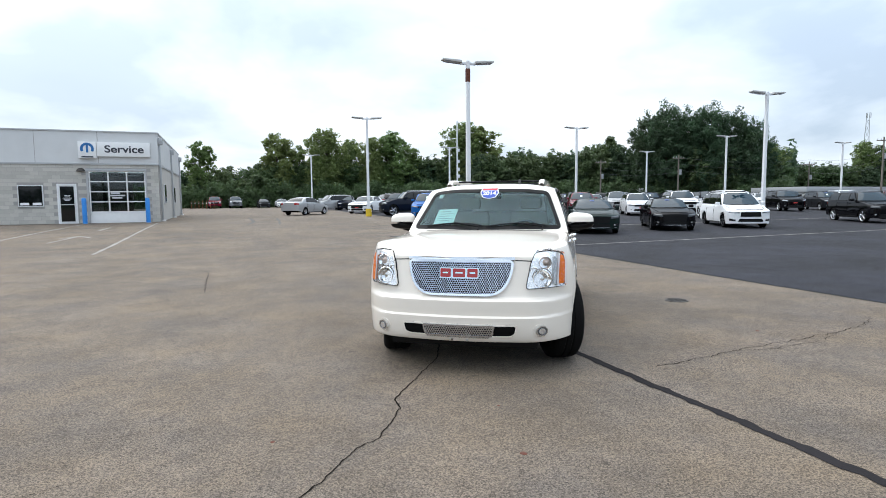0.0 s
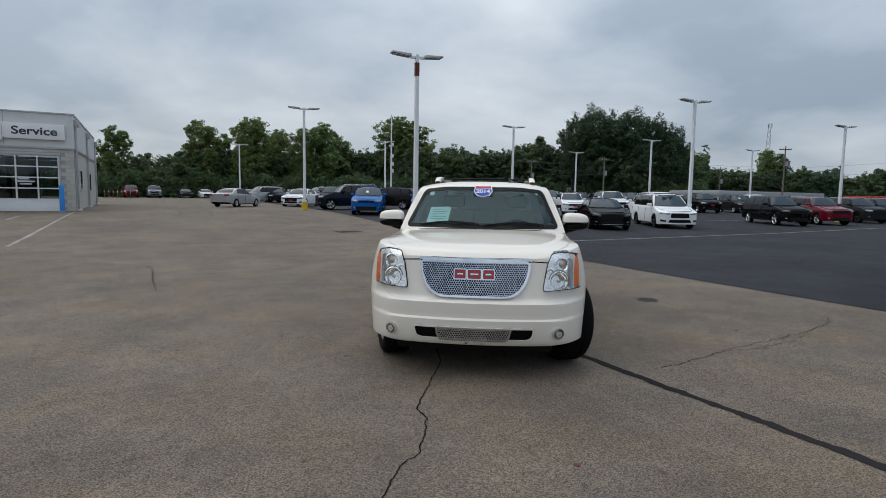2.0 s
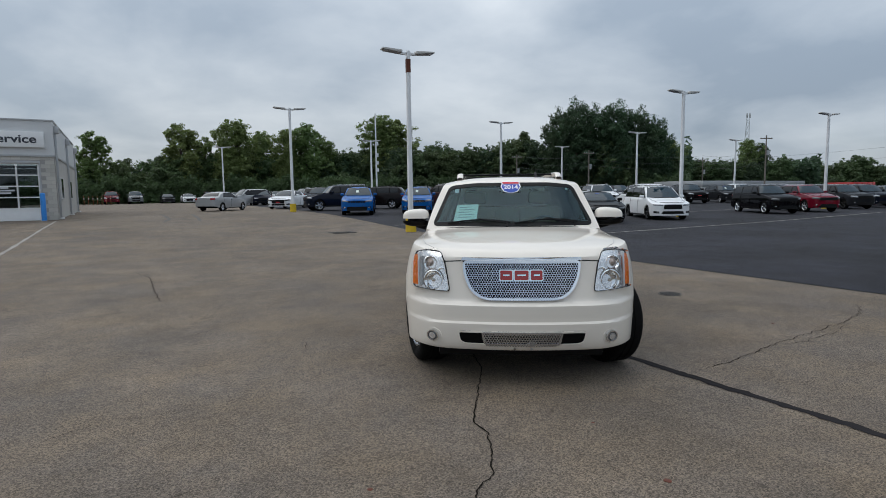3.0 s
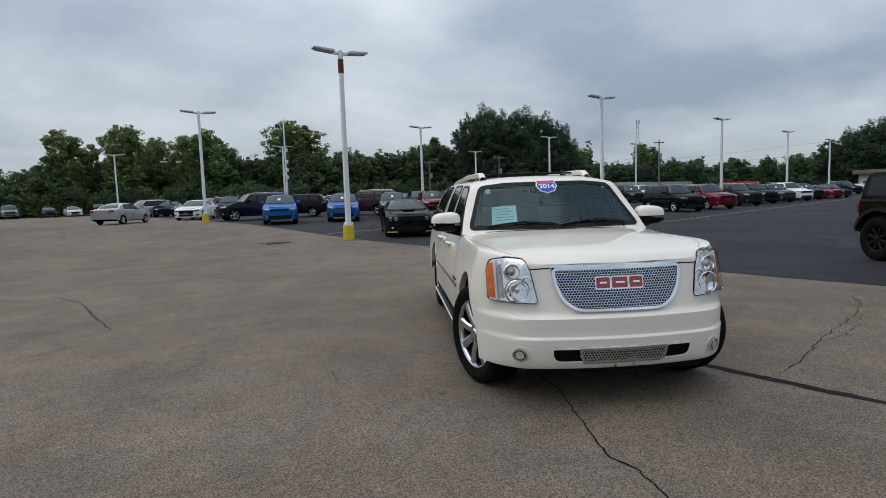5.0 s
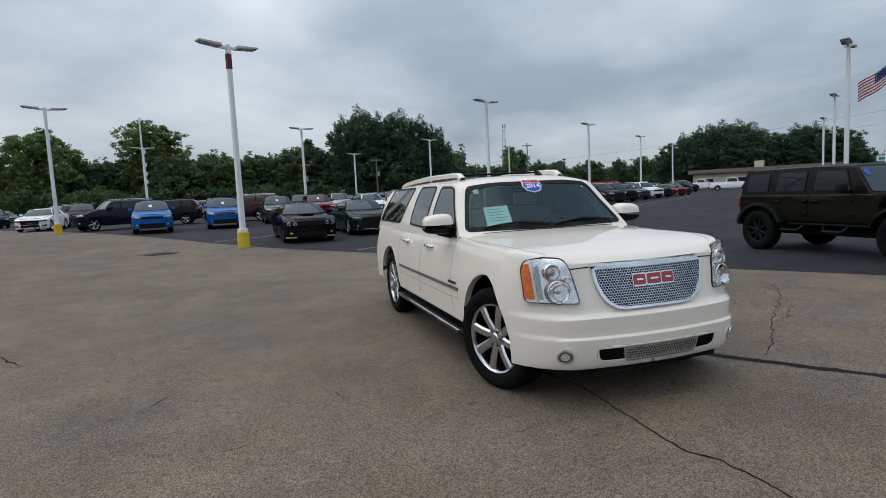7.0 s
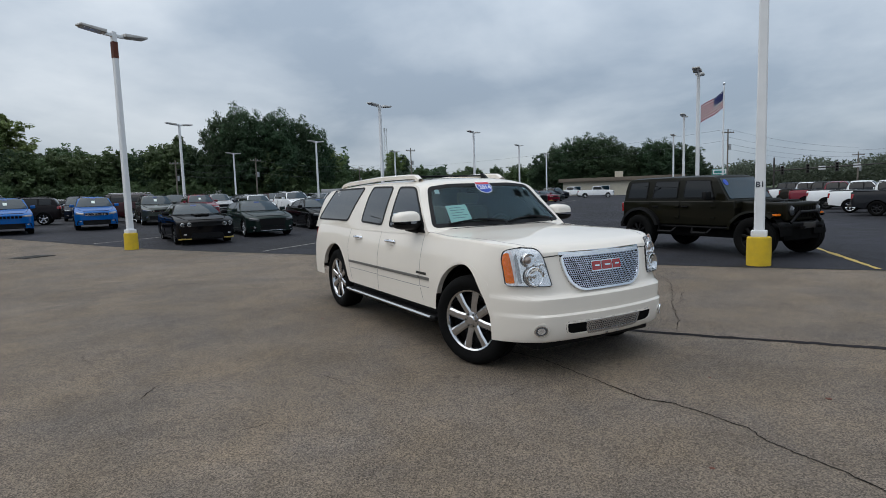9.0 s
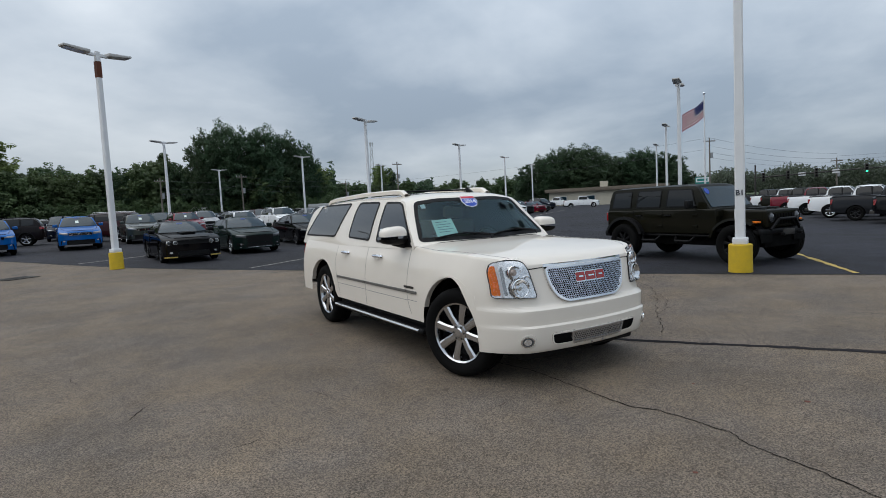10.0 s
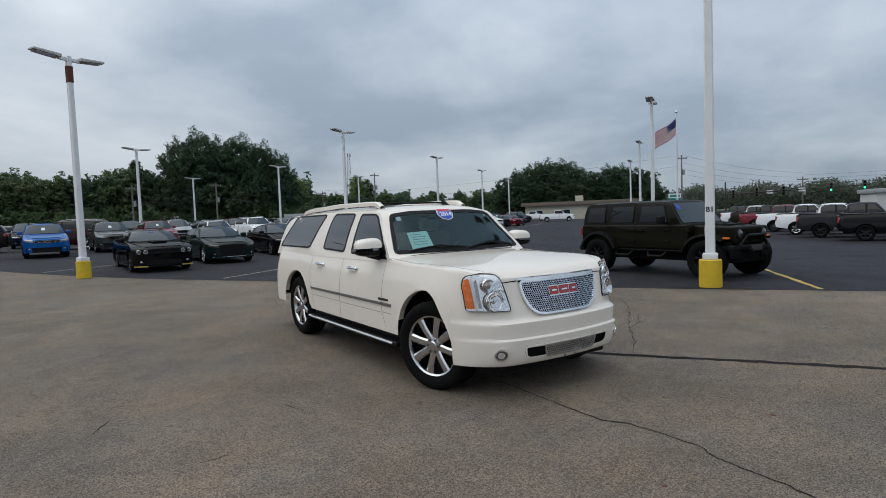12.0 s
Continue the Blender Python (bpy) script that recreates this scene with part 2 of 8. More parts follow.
def glass(name, col, rough=0.02, alpha=1.0):
    m, nd, lk, b = nodes_of(name)
    b.inputs["Base Color"].default_value = (*col, 1)
    b.inputs["Roughness"].default_value, b.inputs["IOR"].default_value = rough, 1.5
    b.inputs["Transmission Weight"].default_value = alpha
    return m


def thin_glass(name, tint, ior=1.6, sheen=(0.70, 0.93, 1.0)):
    """A single pane: tinted sight through it, with a reflection that grows at a flat angle."""
    m, nd, lk, b = nodes_of(name)
    tr = nd.new("ShaderNodeBsdfTransparent"); tr.inputs[0].default_value = (*tint, 1)
    gl = nd.new("ShaderNodeBsdfGlossy"); gl.inputs["Roughness"].default_value = 0.015; gl.inputs[0].default_value = (*sheen, 1)
    fr = nd.new("ShaderNodeFresnel"); fr.inputs[0].default_value = ior
    mx = nd.new("ShaderNodeMixShader")
    lk.new(fr.outputs[0], mx.inputs[0]); lk.new(tr.outputs[0], mx.inputs[1]); lk.new(gl.outputs[0], mx.inputs[2])
    lk.new(mx.outputs[0], nd["Material Output"].inputs[0])
    return m


def leaf_mat(name, col, var):
    m, nd, lk, b = nodes_of(name)
    b.inputs["Roughness"].default_value = 0.55
    b.inputs["Specular IOR Level"].default_value = 0.3
    ge = nd.new("ShaderNodeNewGeometry"); ob = nd.new("ShaderNodeObjectInfo")
    hs = nd.new("ShaderNodeHueSaturation"); hs.inputs["Color"].default_value = (*col, 1)
    mr = nd.new("ShaderNodeMapRange"); mr.inputs[3].default_value, mr.inputs[4].default_value = 1 - var, 1 + var
    mh = nd.new("ShaderNodeMapRange"); mh.inputs[3].default_value, mh.inputs[4].default_value = 0.475, 0.515
    tc = nd.new("ShaderNodeTexCoord"); nz = nd.new("ShaderNodeTexNoise"); nz.inputs["Scale"].default_value = 0.55; nz.inputs["Detail"].default_value = 3
    mz = nd.new("ShaderNodeMapRange"); mz.inputs[1].default_value, mz.inputs[2].default_value, mz.inputs[3].default_value, mz.inputs[4].default_value = 0.35, 0.65, 0.72, 1.26
    mm = nd.new("ShaderNodeMath"); mm.operation = 'MULTIPLY'
    lk.new(tc.outputs["Object"], nz.inputs["Vector"]); lk.new(nz.outputs[0], mz.inputs[0])
    lk.new(ge.outputs["Random Per Island"], mr.inputs[0]); lk.new(mr.outputs[0], mm.inputs[0]); lk.new(mz.outputs[0], mm.inputs[1]); lk.new(mm.outputs[0], hs.inputs["Value"])
    lk.new(ob.outputs["Random"], mh.inputs[0]); lk.new(mh.outputs[0], hs.inputs["Hue"])
    lk.new(hs.outputs[0], b.inputs["Base Color"])
    tr = nd.new("ShaderNodeBsdfTranslucent"); mixs = nd.new("ShaderNodeMixShader"); mixs.inputs[0].default_value = 0.42
    lk.new(hs.outputs[0], tr.inputs[0]); lk.new(b.outputs[0], mixs.inputs[1]); lk.new(tr.outputs[0], mixs.inputs[2])
    lk.new(mixs.outputs[0], nd["Material Output"].inputs[0])
    return m


M = {}
M["lamp_bowl"] = mat("lamp_bowl", (0.80, 0.81, 0.82), 0.05, metal=1.0, var=0.10, scale=40, bump=0.12, bscale=60)
M["lamp_cover"] = thin_glass("lamp_cover", (0.98, 0.98, 0.98), 1.3, (1, 1, 1))
M["lamp_shadow"] = mat("lamp_shadow", (0.30, 0.305, 0.31), 0.12, metal=0.7, var=0.4, scale=30, coat=1)
M["old_asphalt"] = asphalt("old_asphalt", 0.070, 0.184, 0.20, 0.03, fine=125.0, tint=(1.235, 1.0, 0.755))
M["new_asphalt"] = asphalt("new_asphalt", 0.0105, 0.025, 0.50, 0.14, tint=(0.92, 0.95, 1.34), cells=0.22)
M["tar"] = mat("tar", (0.022, 0.020, 0.021), 0.92, spec=0.05, var=0.35, scale=14, bump=0.3, bscale=60)
M["crack"] = mat("crack", (0.012, 0.010, 0.008), 0.95, spec=0.05, var=0.4, scale=30)
M["grass"] = mat("grass", (0.06, 0.085, 0.03), 0.9, var=0.35, scale=2.5, bump=0.5, bscale=20)
M["line_white"] = mat("line_white", (0.25, 0.235, 0.21), 0.8, var=0.40, scale=14)
M["line_yellow"] = mat("line_yellow", (0.42, 0.30, 0.07), 0.8, var=0.3, scale=18)
M["cmu"] = mat("cmu", (0.43, 0.415, 0.385), 0.85, var=0.10, scale=9, bump=0.10, bscale=60)
def blocks(name, col):
    """Concrete block: each piece a little lighter or darker than its neighbour."""
    m = mat(name, col, 0.88, var=0.08, scale=9, bump=0.12, bscale=60)
    nd, lk = m.node_tree.nodes, m.node_tree.links
    b = nd["Principled BSDF"]
    src = b.inputs["Base Color"].links[0].from_socket
    oi = nd.new("ShaderNodeObjectInfo"); mr = nd.new("ShaderNodeMapRange"); mr.inputs[3].default_value, mr.inputs[4].default_value = 0.88, 1.10
    sc = nd.new("ShaderNodeVectorMath"); sc.operation = 'SCALE'
    lk.new(oi.outputs["Random"], mr.inputs[0]); lk.new(src, sc.inputs[0]); lk.new(mr.outputs[0], sc.inputs[3]); lk.new(sc.outputs[0], b.inputs["Base Color"])
    return m


M["block"] = blocks("block", (0.45, 0.432, 0.395))
M["mortar"] = mat("mortar", (0.30, 0.292, 0.28), 0.9, var=0.1)
M["panel_grey"] = mat("panel_grey", (0.56, 0.57, 0.575), 0.5, var=0.05, scale=2)
M["panel_white"] = mat("panel_white", (0.74, 0.745, 0.745), 0.45, var=0.05)
M["coping"] = mat("coping", (0.40, 0.41, 0.42), 0.4, metal=0.3, var=0.05)
M["alu"] = mat("alu", (0.68, 0.69, 0.70), 0.4, metal=0.4, var=0.05)
M["bollard_blue"] = mat("bollard_blue", (0.02, 0.21, 0.60), 0.4, var=0.12, scale=12)
M["logo_blue"] = mat("logo_blue", (0.01, 0.13, 0.36), 0.4, var=0.05)
M["dark_text"] = mat("dark_text", (0.03, 0.035, 0.05), 0.5, var=0.05)
M["pole_white"] = mat("pole_white", (0.72, 0.73, 0.74), 0.45, var=0.07, scale=4)
M["rust"] = mat("rust", (0.11, 0.035, 0.02), 0.9, var=0.4, scale=20)
M["base_yellow"] = mat("base_yellow", (0.62, 0.42, 0.02), 0.7, var=0.16, scale=9, bump=0.2)
M["fixture"] = mat("fixture", (0.50, 0.49, 0.47), 0.5, var=0.1)
M["lens"] = mat("lens", (0.55, 0.56, 0.58), 0.2, var=0.05)
M["steel_dark"] = mat("steel_dark", (0.06, 0.055, 0.05), 0.6, metal=0.5, var=0.3, scale=20, bump=0.2)
M["wood_pole"] = mat("wood_pole", (0.17, 0.15, 0.125), 0.9, var=0.25, scale=6, bump=0.4, bscale=40)
M["galv"] = mat("galv", (0.36, 0.37, 0.38), 0.5, metal=0.6, var=0.1)
M["wire"] = mat("wire", (0.10, 0.105, 0.11), 0.6)
M["tyre"] = mat("tyre", (0.0065, 0.0065, 0.0065), 0.9, spec=0.08, var=0.25, scale=10, bump=0.25, bscale=40)
M["black_plastic"] = mat("black_plastic", (0.006, 0.006, 0.0065), 0.5, var=0.15, spec=0.16)
M["black_gap"] = mat("black_gap", (0.005, 0.005, 0.005), 0.9, var=0.1, spec=0.05)
# grille chrome with the blue of a reflected sky put into its colour
M["sky_tint_mesh"] = mat("sky_tint_mesh", (0.70, 0.745, 0.84), 0.10, metal=1.0, var=0.03)
M["rim_chrome"] = mat("rim_chrome", (0.60, 0.605, 0.62), 0.16, metal=1.0, var=0.05)
M["chrome"] = mat("chrome", (0.80, 0.815, 0.84), 0.07, metal=1.0, var=0.03)
M["rim_silver"] = mat("rim_silver", (0.55, 0.56, 0.58), 0.25, metal=0.9, var=0.05)
M["rim_black"] = mat("rim_black", (0.02, 0.02, 0.022), 0.3, metal=0.5, var=0.1)
M["window_dark"] = mat("window_dark", (0.007, 0.008, 0.009), 0.03, var=0.05, spec=0.5, rvar=0, ior=2.1)
# blue of the reflected sky is put into this glass's base colour
M["window_sky_tint"] = mat("window_sky_tint", (0.009, 0.026, 0.038), 0.03, var=0.1, spec=0.5, rvar=0)
M["window_black"] = mat("window_black", (0.004, 0.005, 0.006), 0.03, var=0.05, spec=0.42, rvar=0)
M["strip_grey"] = mat("strip_grey", (0.17, 0.165, 0.155), 0.4, metal=0.4, var=0.1)
M["lamp_clear"] = mat("lamp_clear", (0.80, 0.805, 0.81), 0.22, metal=0.75, var=0.22, scale=34, coat=1, bump=0.25, bscale=24)
M["seam"] = mat("seam", (0.24, 0.235, 0.215), 0.8, var=0.1)
M["lamp_mid"] = mat("lamp_mid", (0.34, 0.35, 0.37), 0.12, metal=0.6, var=0.5, scale=20, coat=1)
M["lamp_dark"] = mat("lamp_dark", (0.06, 0.065, 0.07), 0.1, var=0.2, scale=30, coat=1)
M["lamp_red"] = mat("lamp_red", (0.28, 0.008, 0.01), 0.15, var=0.1, coat=1)
M["lamp_orange"] = mat("lamp_orange", (0.80, 0.17, 0.004), 0.25, var=0.25, scale=40)
M["lamp_amber"] = mat("lamp_amber", (0.52, 0.42, 0.36), 0.15, metal=0.5, var=0.3, scale=30)
M["plate_red"] = mat("plate_red", (0.5, 0.03, 0.03), 0.5, var=0.1)
M["paper"] = mat("paper", (0.72, 0.80, 0.74), 0.8, var=0.05)
M["sticker_blue"] = mat("sticker_blue", (0.01, 0.06, 0.42), 0.4, var=0.05)
M["sticker_faint"] = mat("sticker_faint", (0.03, 0.06, 0.20), 0.5, var=0.1)
M["sticker_red"] = mat("sticker_red", (0.55, 0.02, 0.04), 0.4, var=0.05)
M["sticker_white"] = mat("sticker_white", (0.8, 0.8, 0.82), 0.4, var=0.03)
M["interior"] = mat("interior", (0.20, 0.165, 0.125), 0.7, var=0.15)
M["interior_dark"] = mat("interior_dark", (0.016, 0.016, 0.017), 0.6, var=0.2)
M["beige_wall"] = mat("beige_wall", (0.50, 0.46, 0.37), 0.8, var=0.08, scale=2)
M["roof_brown"] = mat("roof_brown", (0.16, 0.13, 0.10), 0.8, var=0.12, scale=2)
M["white_wall"] = mat("white_wall", (0.6, 0.6, 0.58), 0.7, var=0.06)
M["red_barrier"] = mat("red_barrier", (0.42, 0.02, 0.02), 0.6, var=0.1)
M["cone_orange"] = mat("cone_orange", (0.36, 0.11, 0.05), 0.6, var=0.1)
M["flag_red"] = mat("flag_red", (0.30, 0.02, 0.05), 0.8, var=0.08)
M["flag_white"] = mat("flag_white", (0.68, 0.68, 0.68), 0.8, var=0.05)
M["flag_blue"] = mat("flag_blue", (0.018, 0.025, 0.11), 0.8, var=0.08)
M["sign_green"] = mat("sign_green", (0.02, 0.22, 0.20), 0.5, var=0.05)
M["bark"] = mat("bark", (0.10, 0.08, 0.06), 0.9, var=0.3, scale=5, bump=0.5, bscale=30)
M["leaf_a"] = leaf_mat("leaf_a", (0.150, 0.212, 0.074), 0.20)
M["leaf_b"] = leaf_mat("leaf_b", (0.057, 0.098, 0.050), 0.20)
M["leaf_c"] = leaf_mat("leaf_c", (0.088, 0.134, 0.058), 0.20)
# greyer and lighter green: the distance haze is painted into the leaves
M["leaf_far_haze"] = leaf_mat("leaf_far_haze", (0.100, 0.122, 0.086), 0.18)
M["shop_glass"] = thin_glass("shop_glass", (0.50, 0.55, 0.56), 1.5, (0.9, 0.95, 1.0))
M["windshield"] = thin_glass("windshield", (0.66, 0.84, 0.83), 1.48)
M["tinted_glass"] = thin_glass("tinted_glass", (0.035, 0.037, 0.039), 2.1, (0.95, 0.98, 1.0))
M["lamp_glass"] = glass("lamp_glass", (0.96, 0.97, 0.98))
glow, gn_, gl_, gb_ = nodes_of("signal_green")
gb_.inputs["Base Color"].default_value = (0.02, 0.5, 0.25, 1)
gb_.inputs["Emission Color"].default_value = (0.05, 1, 0.45, 1)
gb_.inputs["Emission Strength"].default_value = 1.6
M["signal_green"] = glow


COAT = {"pearl": 1.0, "olive": 0.30, "black": 0.42, "green": 0.46, "darkgrey": 0.32, "navy": 0.34, "brown": 0.32, "blue": 0.6, "maroon": 0.5}


def paint(name, col, metal=0.0, rough=0.32):
    m = mat("paint_" + name, col, 0.38, metal=metal * 0.5, var=0.03, scale=3, coat=COAT.get(name, 0.8), rvar=0.05, spec=0.0)
    M["paint_" + name] = m
    return m


for nm_, c_, me_ in (("pearl", (0.768, 0.710, 0.632), 0.0), ("white", (0.75, 0.76, 0.77), 0.0), ("black", (0.0035, 0.0035, 0.0045), 0.0), ("blue", (0.005, 0.095, 0.33), 0.25),
                     ("darkgrey", (0.018, 0.019, 0.022), 0.3), ("grey", (0.16, 0.17, 0.18), 0.5), ("silver", (0.36, 0.365, 0.37), 0.7), ("red", (0.15, 0.006, 0.018), 0.2),
                     ("maroon", (0.03, 0.005, 0.008), 0.3), ("brown", (0.012, 0.009, 0.009), 0.3), ("green", (0.010, 0.020, 0.0175), 0.3), ("olive", (0.010, 0.0095, 0.0060), 0.1),
                     ("sage", (0.045, 0.055, 0.05), 0.4), ("navy", (0.006, 0.009, 0.018), 0.3)):
    paint(nm_, c_, me_)


# ---- mesh helpers ----
def ramp01(t):
    t = min(1.0, max(0.0, t))
    return t * t * (3 - 2 * t)


def hgt(y, x=0.0):
    """The lot rises gently towards the trees and falls away towards the road."""
    return (0.42 * (1 - math.exp(-((y - 16) / 14) ** 2)) if y > 16 else 0.0) - 0.44 * ramp01((x - 12) / 16) * ramp01((5 - y) / 9)


def make_mesh(name, verts, faces, sharp=38, smooth=True):
    me = bpy.data.meshes.new(name)
    me.from_pydata([tuple(v) for v in verts], [], [tuple(f) for f in faces])
    me.validate()
    me.update()
    if smooth and len(me.polygons):
        me.polygons.foreach_set("use_smooth", [True] * len(me.polygons))
        me.set_sharp_from_angle(angle=radians(sharp))
    return me


def bm_mesh(name, bm, sharp=38, smooth=True):
    bmesh.ops.recalc_face_normals(bm, faces=bm.faces)
    me = bpy.data.meshes.new(name)
    bm.to_mesh(me)
    bm.free()
    if smooth and len(me.polygons):
        me.polygons.foreach_set("use_smooth", [True] * len(me.polygons))
        me.set_sharp_from_angle(angle=radians(sharp))
    return me


def obj(name, me, material, parent=None, label="", m=None, **tags):
    """Links a mesh as one object; the material sits on the object, so that meshes can be shared."""
    if not me.materials:
        me.materials.append(material)
    ob = new(name, me)
    if me.materials[0] is not material:
        ob.material_slots[0].link = 'OBJECT'
        ob.material_slots[0].material = material
    if parent:
        ob.parent = parent
    if m is not None:
        ob.matrix_basis = m
    return tagged(ob, label=label, **tags)


def part(name, bm, material, parent, label="", m=None, sharp=38):
    return obj(name, bm_mesh(name, bm, sharp), material, parent, label, m)


def box(bm, x0, x1, y0, y1, z0, z1, bevel=0.0, seg=2):
    made = bmesh.ops.create_cube(bm, size=1, matrix=Matrix.Translation(((x0 + x1) / 2, (y0 + y1) / 2, (z0 + z1) / 2)) @ Matrix.Diagonal((abs(x1 - x0), abs(y1 - y0), abs(z1 - z0), 1)))
    if bevel:
        vs = set(made["verts"])
        es = [e for e in bm.edges if e.verts[0] in vs and e.verts[1] in vs]
        bmesh.ops.bevel(bm, geom=es, offset=bevel, segments=seg, affect='EDGES', profile=0.6)
    return bm


def boxbm(*a, **k):
    return box(bmesh.new(), *a, **k)


def rod(bm, a, b, r0, r1=None, n=12):
    a, b = Vector(a), Vector(b)
    r1 = r0 if r1 is None else r1
    q = (b - a).to_track_quat("Z", "Y").to_matrix().to_4x4()
    bmesh.ops.create_cone(bm, cap_ends=True, segments=n, radius1=r0, radius2=r1, depth=(b - a).length, matrix=Matrix.Translation((a + b) / 2) @ q)
    return bm


def lathe(profile, n=32, axis="y"):
    """Verts and faces of a turned shape: profile of (radius, along), round the y axis or z."""
    vs, fs = [], []
    k = len(profile)
    for i in range(n):
        a = 2 * math.pi * i / n
        for r, y in profile:
            vs.append((r * math.cos(a), y, r * math.sin(a)) if axis == "y" else (r * math.cos(a), r * math.sin(a), y))
    for i in range(n):
        for j in range(k - 1):
            p, q = i * k, ((i + 1) % n) * k
            fs.append((p + j, q + j, q + j + 1, p + j + 1))
    return vs, fs


def rounded(poly, r, n=4, closed=True):
    """Rounds the corners of a 2D outline."""
    out = []
    k = len(poly)
    for i in range(k):
        p = np.array(poly[i], float)
        if not closed and i in (0, k - 1):
            out.append(tuple(p)); continue
        a, b = np.array(poly[i - 1], float), np.array(poly[(i + 1) % k], float)
        ri = r[i] if isinstance(r, (list, tuple)) else r
        da, db = a - p, b - p
        la, lb = np.linalg.norm(da), np.linalg.norm(db)
        ra, rb = min(ri, la * 0.49), min(ri, lb * 0.49)
        s, e = p + da / max(la, 1e-9) * ra, p + db / max(lb, 1e-9) * rb
        for j in range(n + 1):
            t = j / n
            out.append(tuple((1 - t) ** 2 * s + 2 * t * (1 - t) * p + t * t * e))
    return out


def resample(poly, step, closed=True):
    pts = [np.array(p, float) for p in poly]
    if closed:
        pts.append(pts[0])
    out = []
    for a, b in zip(pts, pts[1:]):
        d = np.linalg.norm(b - a)
        k = max(1, int(round(d / step)))
        out += [tuple(a + (b - a) * i / k) for i in range(k)]
    if not closed:
        out.append(tuple(pts[-1]))
    return out


def interp(xs, table):
    """Smooth interpolation in a table of (x, value), x rising."""
    tx, tv = np.array([p[0] for p in table], float), np.array([p[1] for p in table], float)
    k = len(tx)
    d = np.diff(tv) / np.diff(tx)
    sl = np.zeros(k)
    for i in range(1, k - 1):
        sl[i] = 0 if d[i - 1] * d[i] <= 0 else 2 * d[i - 1] * d[i] / (d[i - 1] + d[i])
    sl[0], sl[-1] = d[0], d[-1]
    out = []
    for x in np.atleast_1d(xs):
        if x <= tx[0]: out.append(tv[0]); continue
        if x >= tx[-1]: out.append(tv[-1]); continue
        i = int(np.searchsorted(tx, x) - 1)
        h = tx[i + 1] - tx[i]; t = (x - tx[i]) / h
        out.append((2*t**3-3*t*t+1)*tv[i] + (t**3-2*t*t+t)*h*sl[i] + (-2*t**3+3*t*t)*tv[i+1] + (t**3-t*t)*h*sl[i+1])
    return np.array(out)


def tube(pts, r, n=8):
    """Round bar along a line of points, as one piece."""
    pts = [Vector(p) for p in pts]
    vs, fs = [], []
    for i, p in enumerate(pts):
        d = (pts[min(i + 1, len(pts) - 1)] - pts[max(i - 1, 0)]).normalized()
        a = d.cross(Vector((0, 0, 1)) if abs(d.z) < 0.9 else Vector((1, 0, 0))).normalized()
        b = d.cross(a)
        vs += [p + (a * math.cos(t) + b * math.sin(t)) * r for t in np.linspace(0, 2 * math.pi, n + 1)[:-1]]
    for i in range(len(pts) - 1):
        for j in range(n):
            fs.append((i * n + j, i * n + (j + 1) % n, (i + 1) * n + (j + 1) % n, (i + 1) * n + j))
    fs += [tuple(range(n)), tuple(range((len(pts) - 1) * n, len(pts) * n))]
    return vs, fs


def text_mesh(name, body, size, depth=0.004, bold=0.0):
    cu = bpy.data.curves.new(name, 'FONT')
    cu.body, cu.size, cu.extrude, cu.align_x, cu.align_y, cu.offset = body, size, depth, 'CENTER', 'CENTER', bold
    ob = bpy.data.objects.new(name, cu)
    scene.collection.objects.link(ob)
    dg = bpy.context.evaluated_depsgraph_get()
    me = bpy.data.meshes.new_from_object(ob.evaluated_get(dg))
    bpy.data.objects.remove(ob)
    me.name = name
    return me


# ---- vehicles: shells ----
def arc_drop(d, r):
    return r - math.sqrt(max(0.0, r * r - d * d))


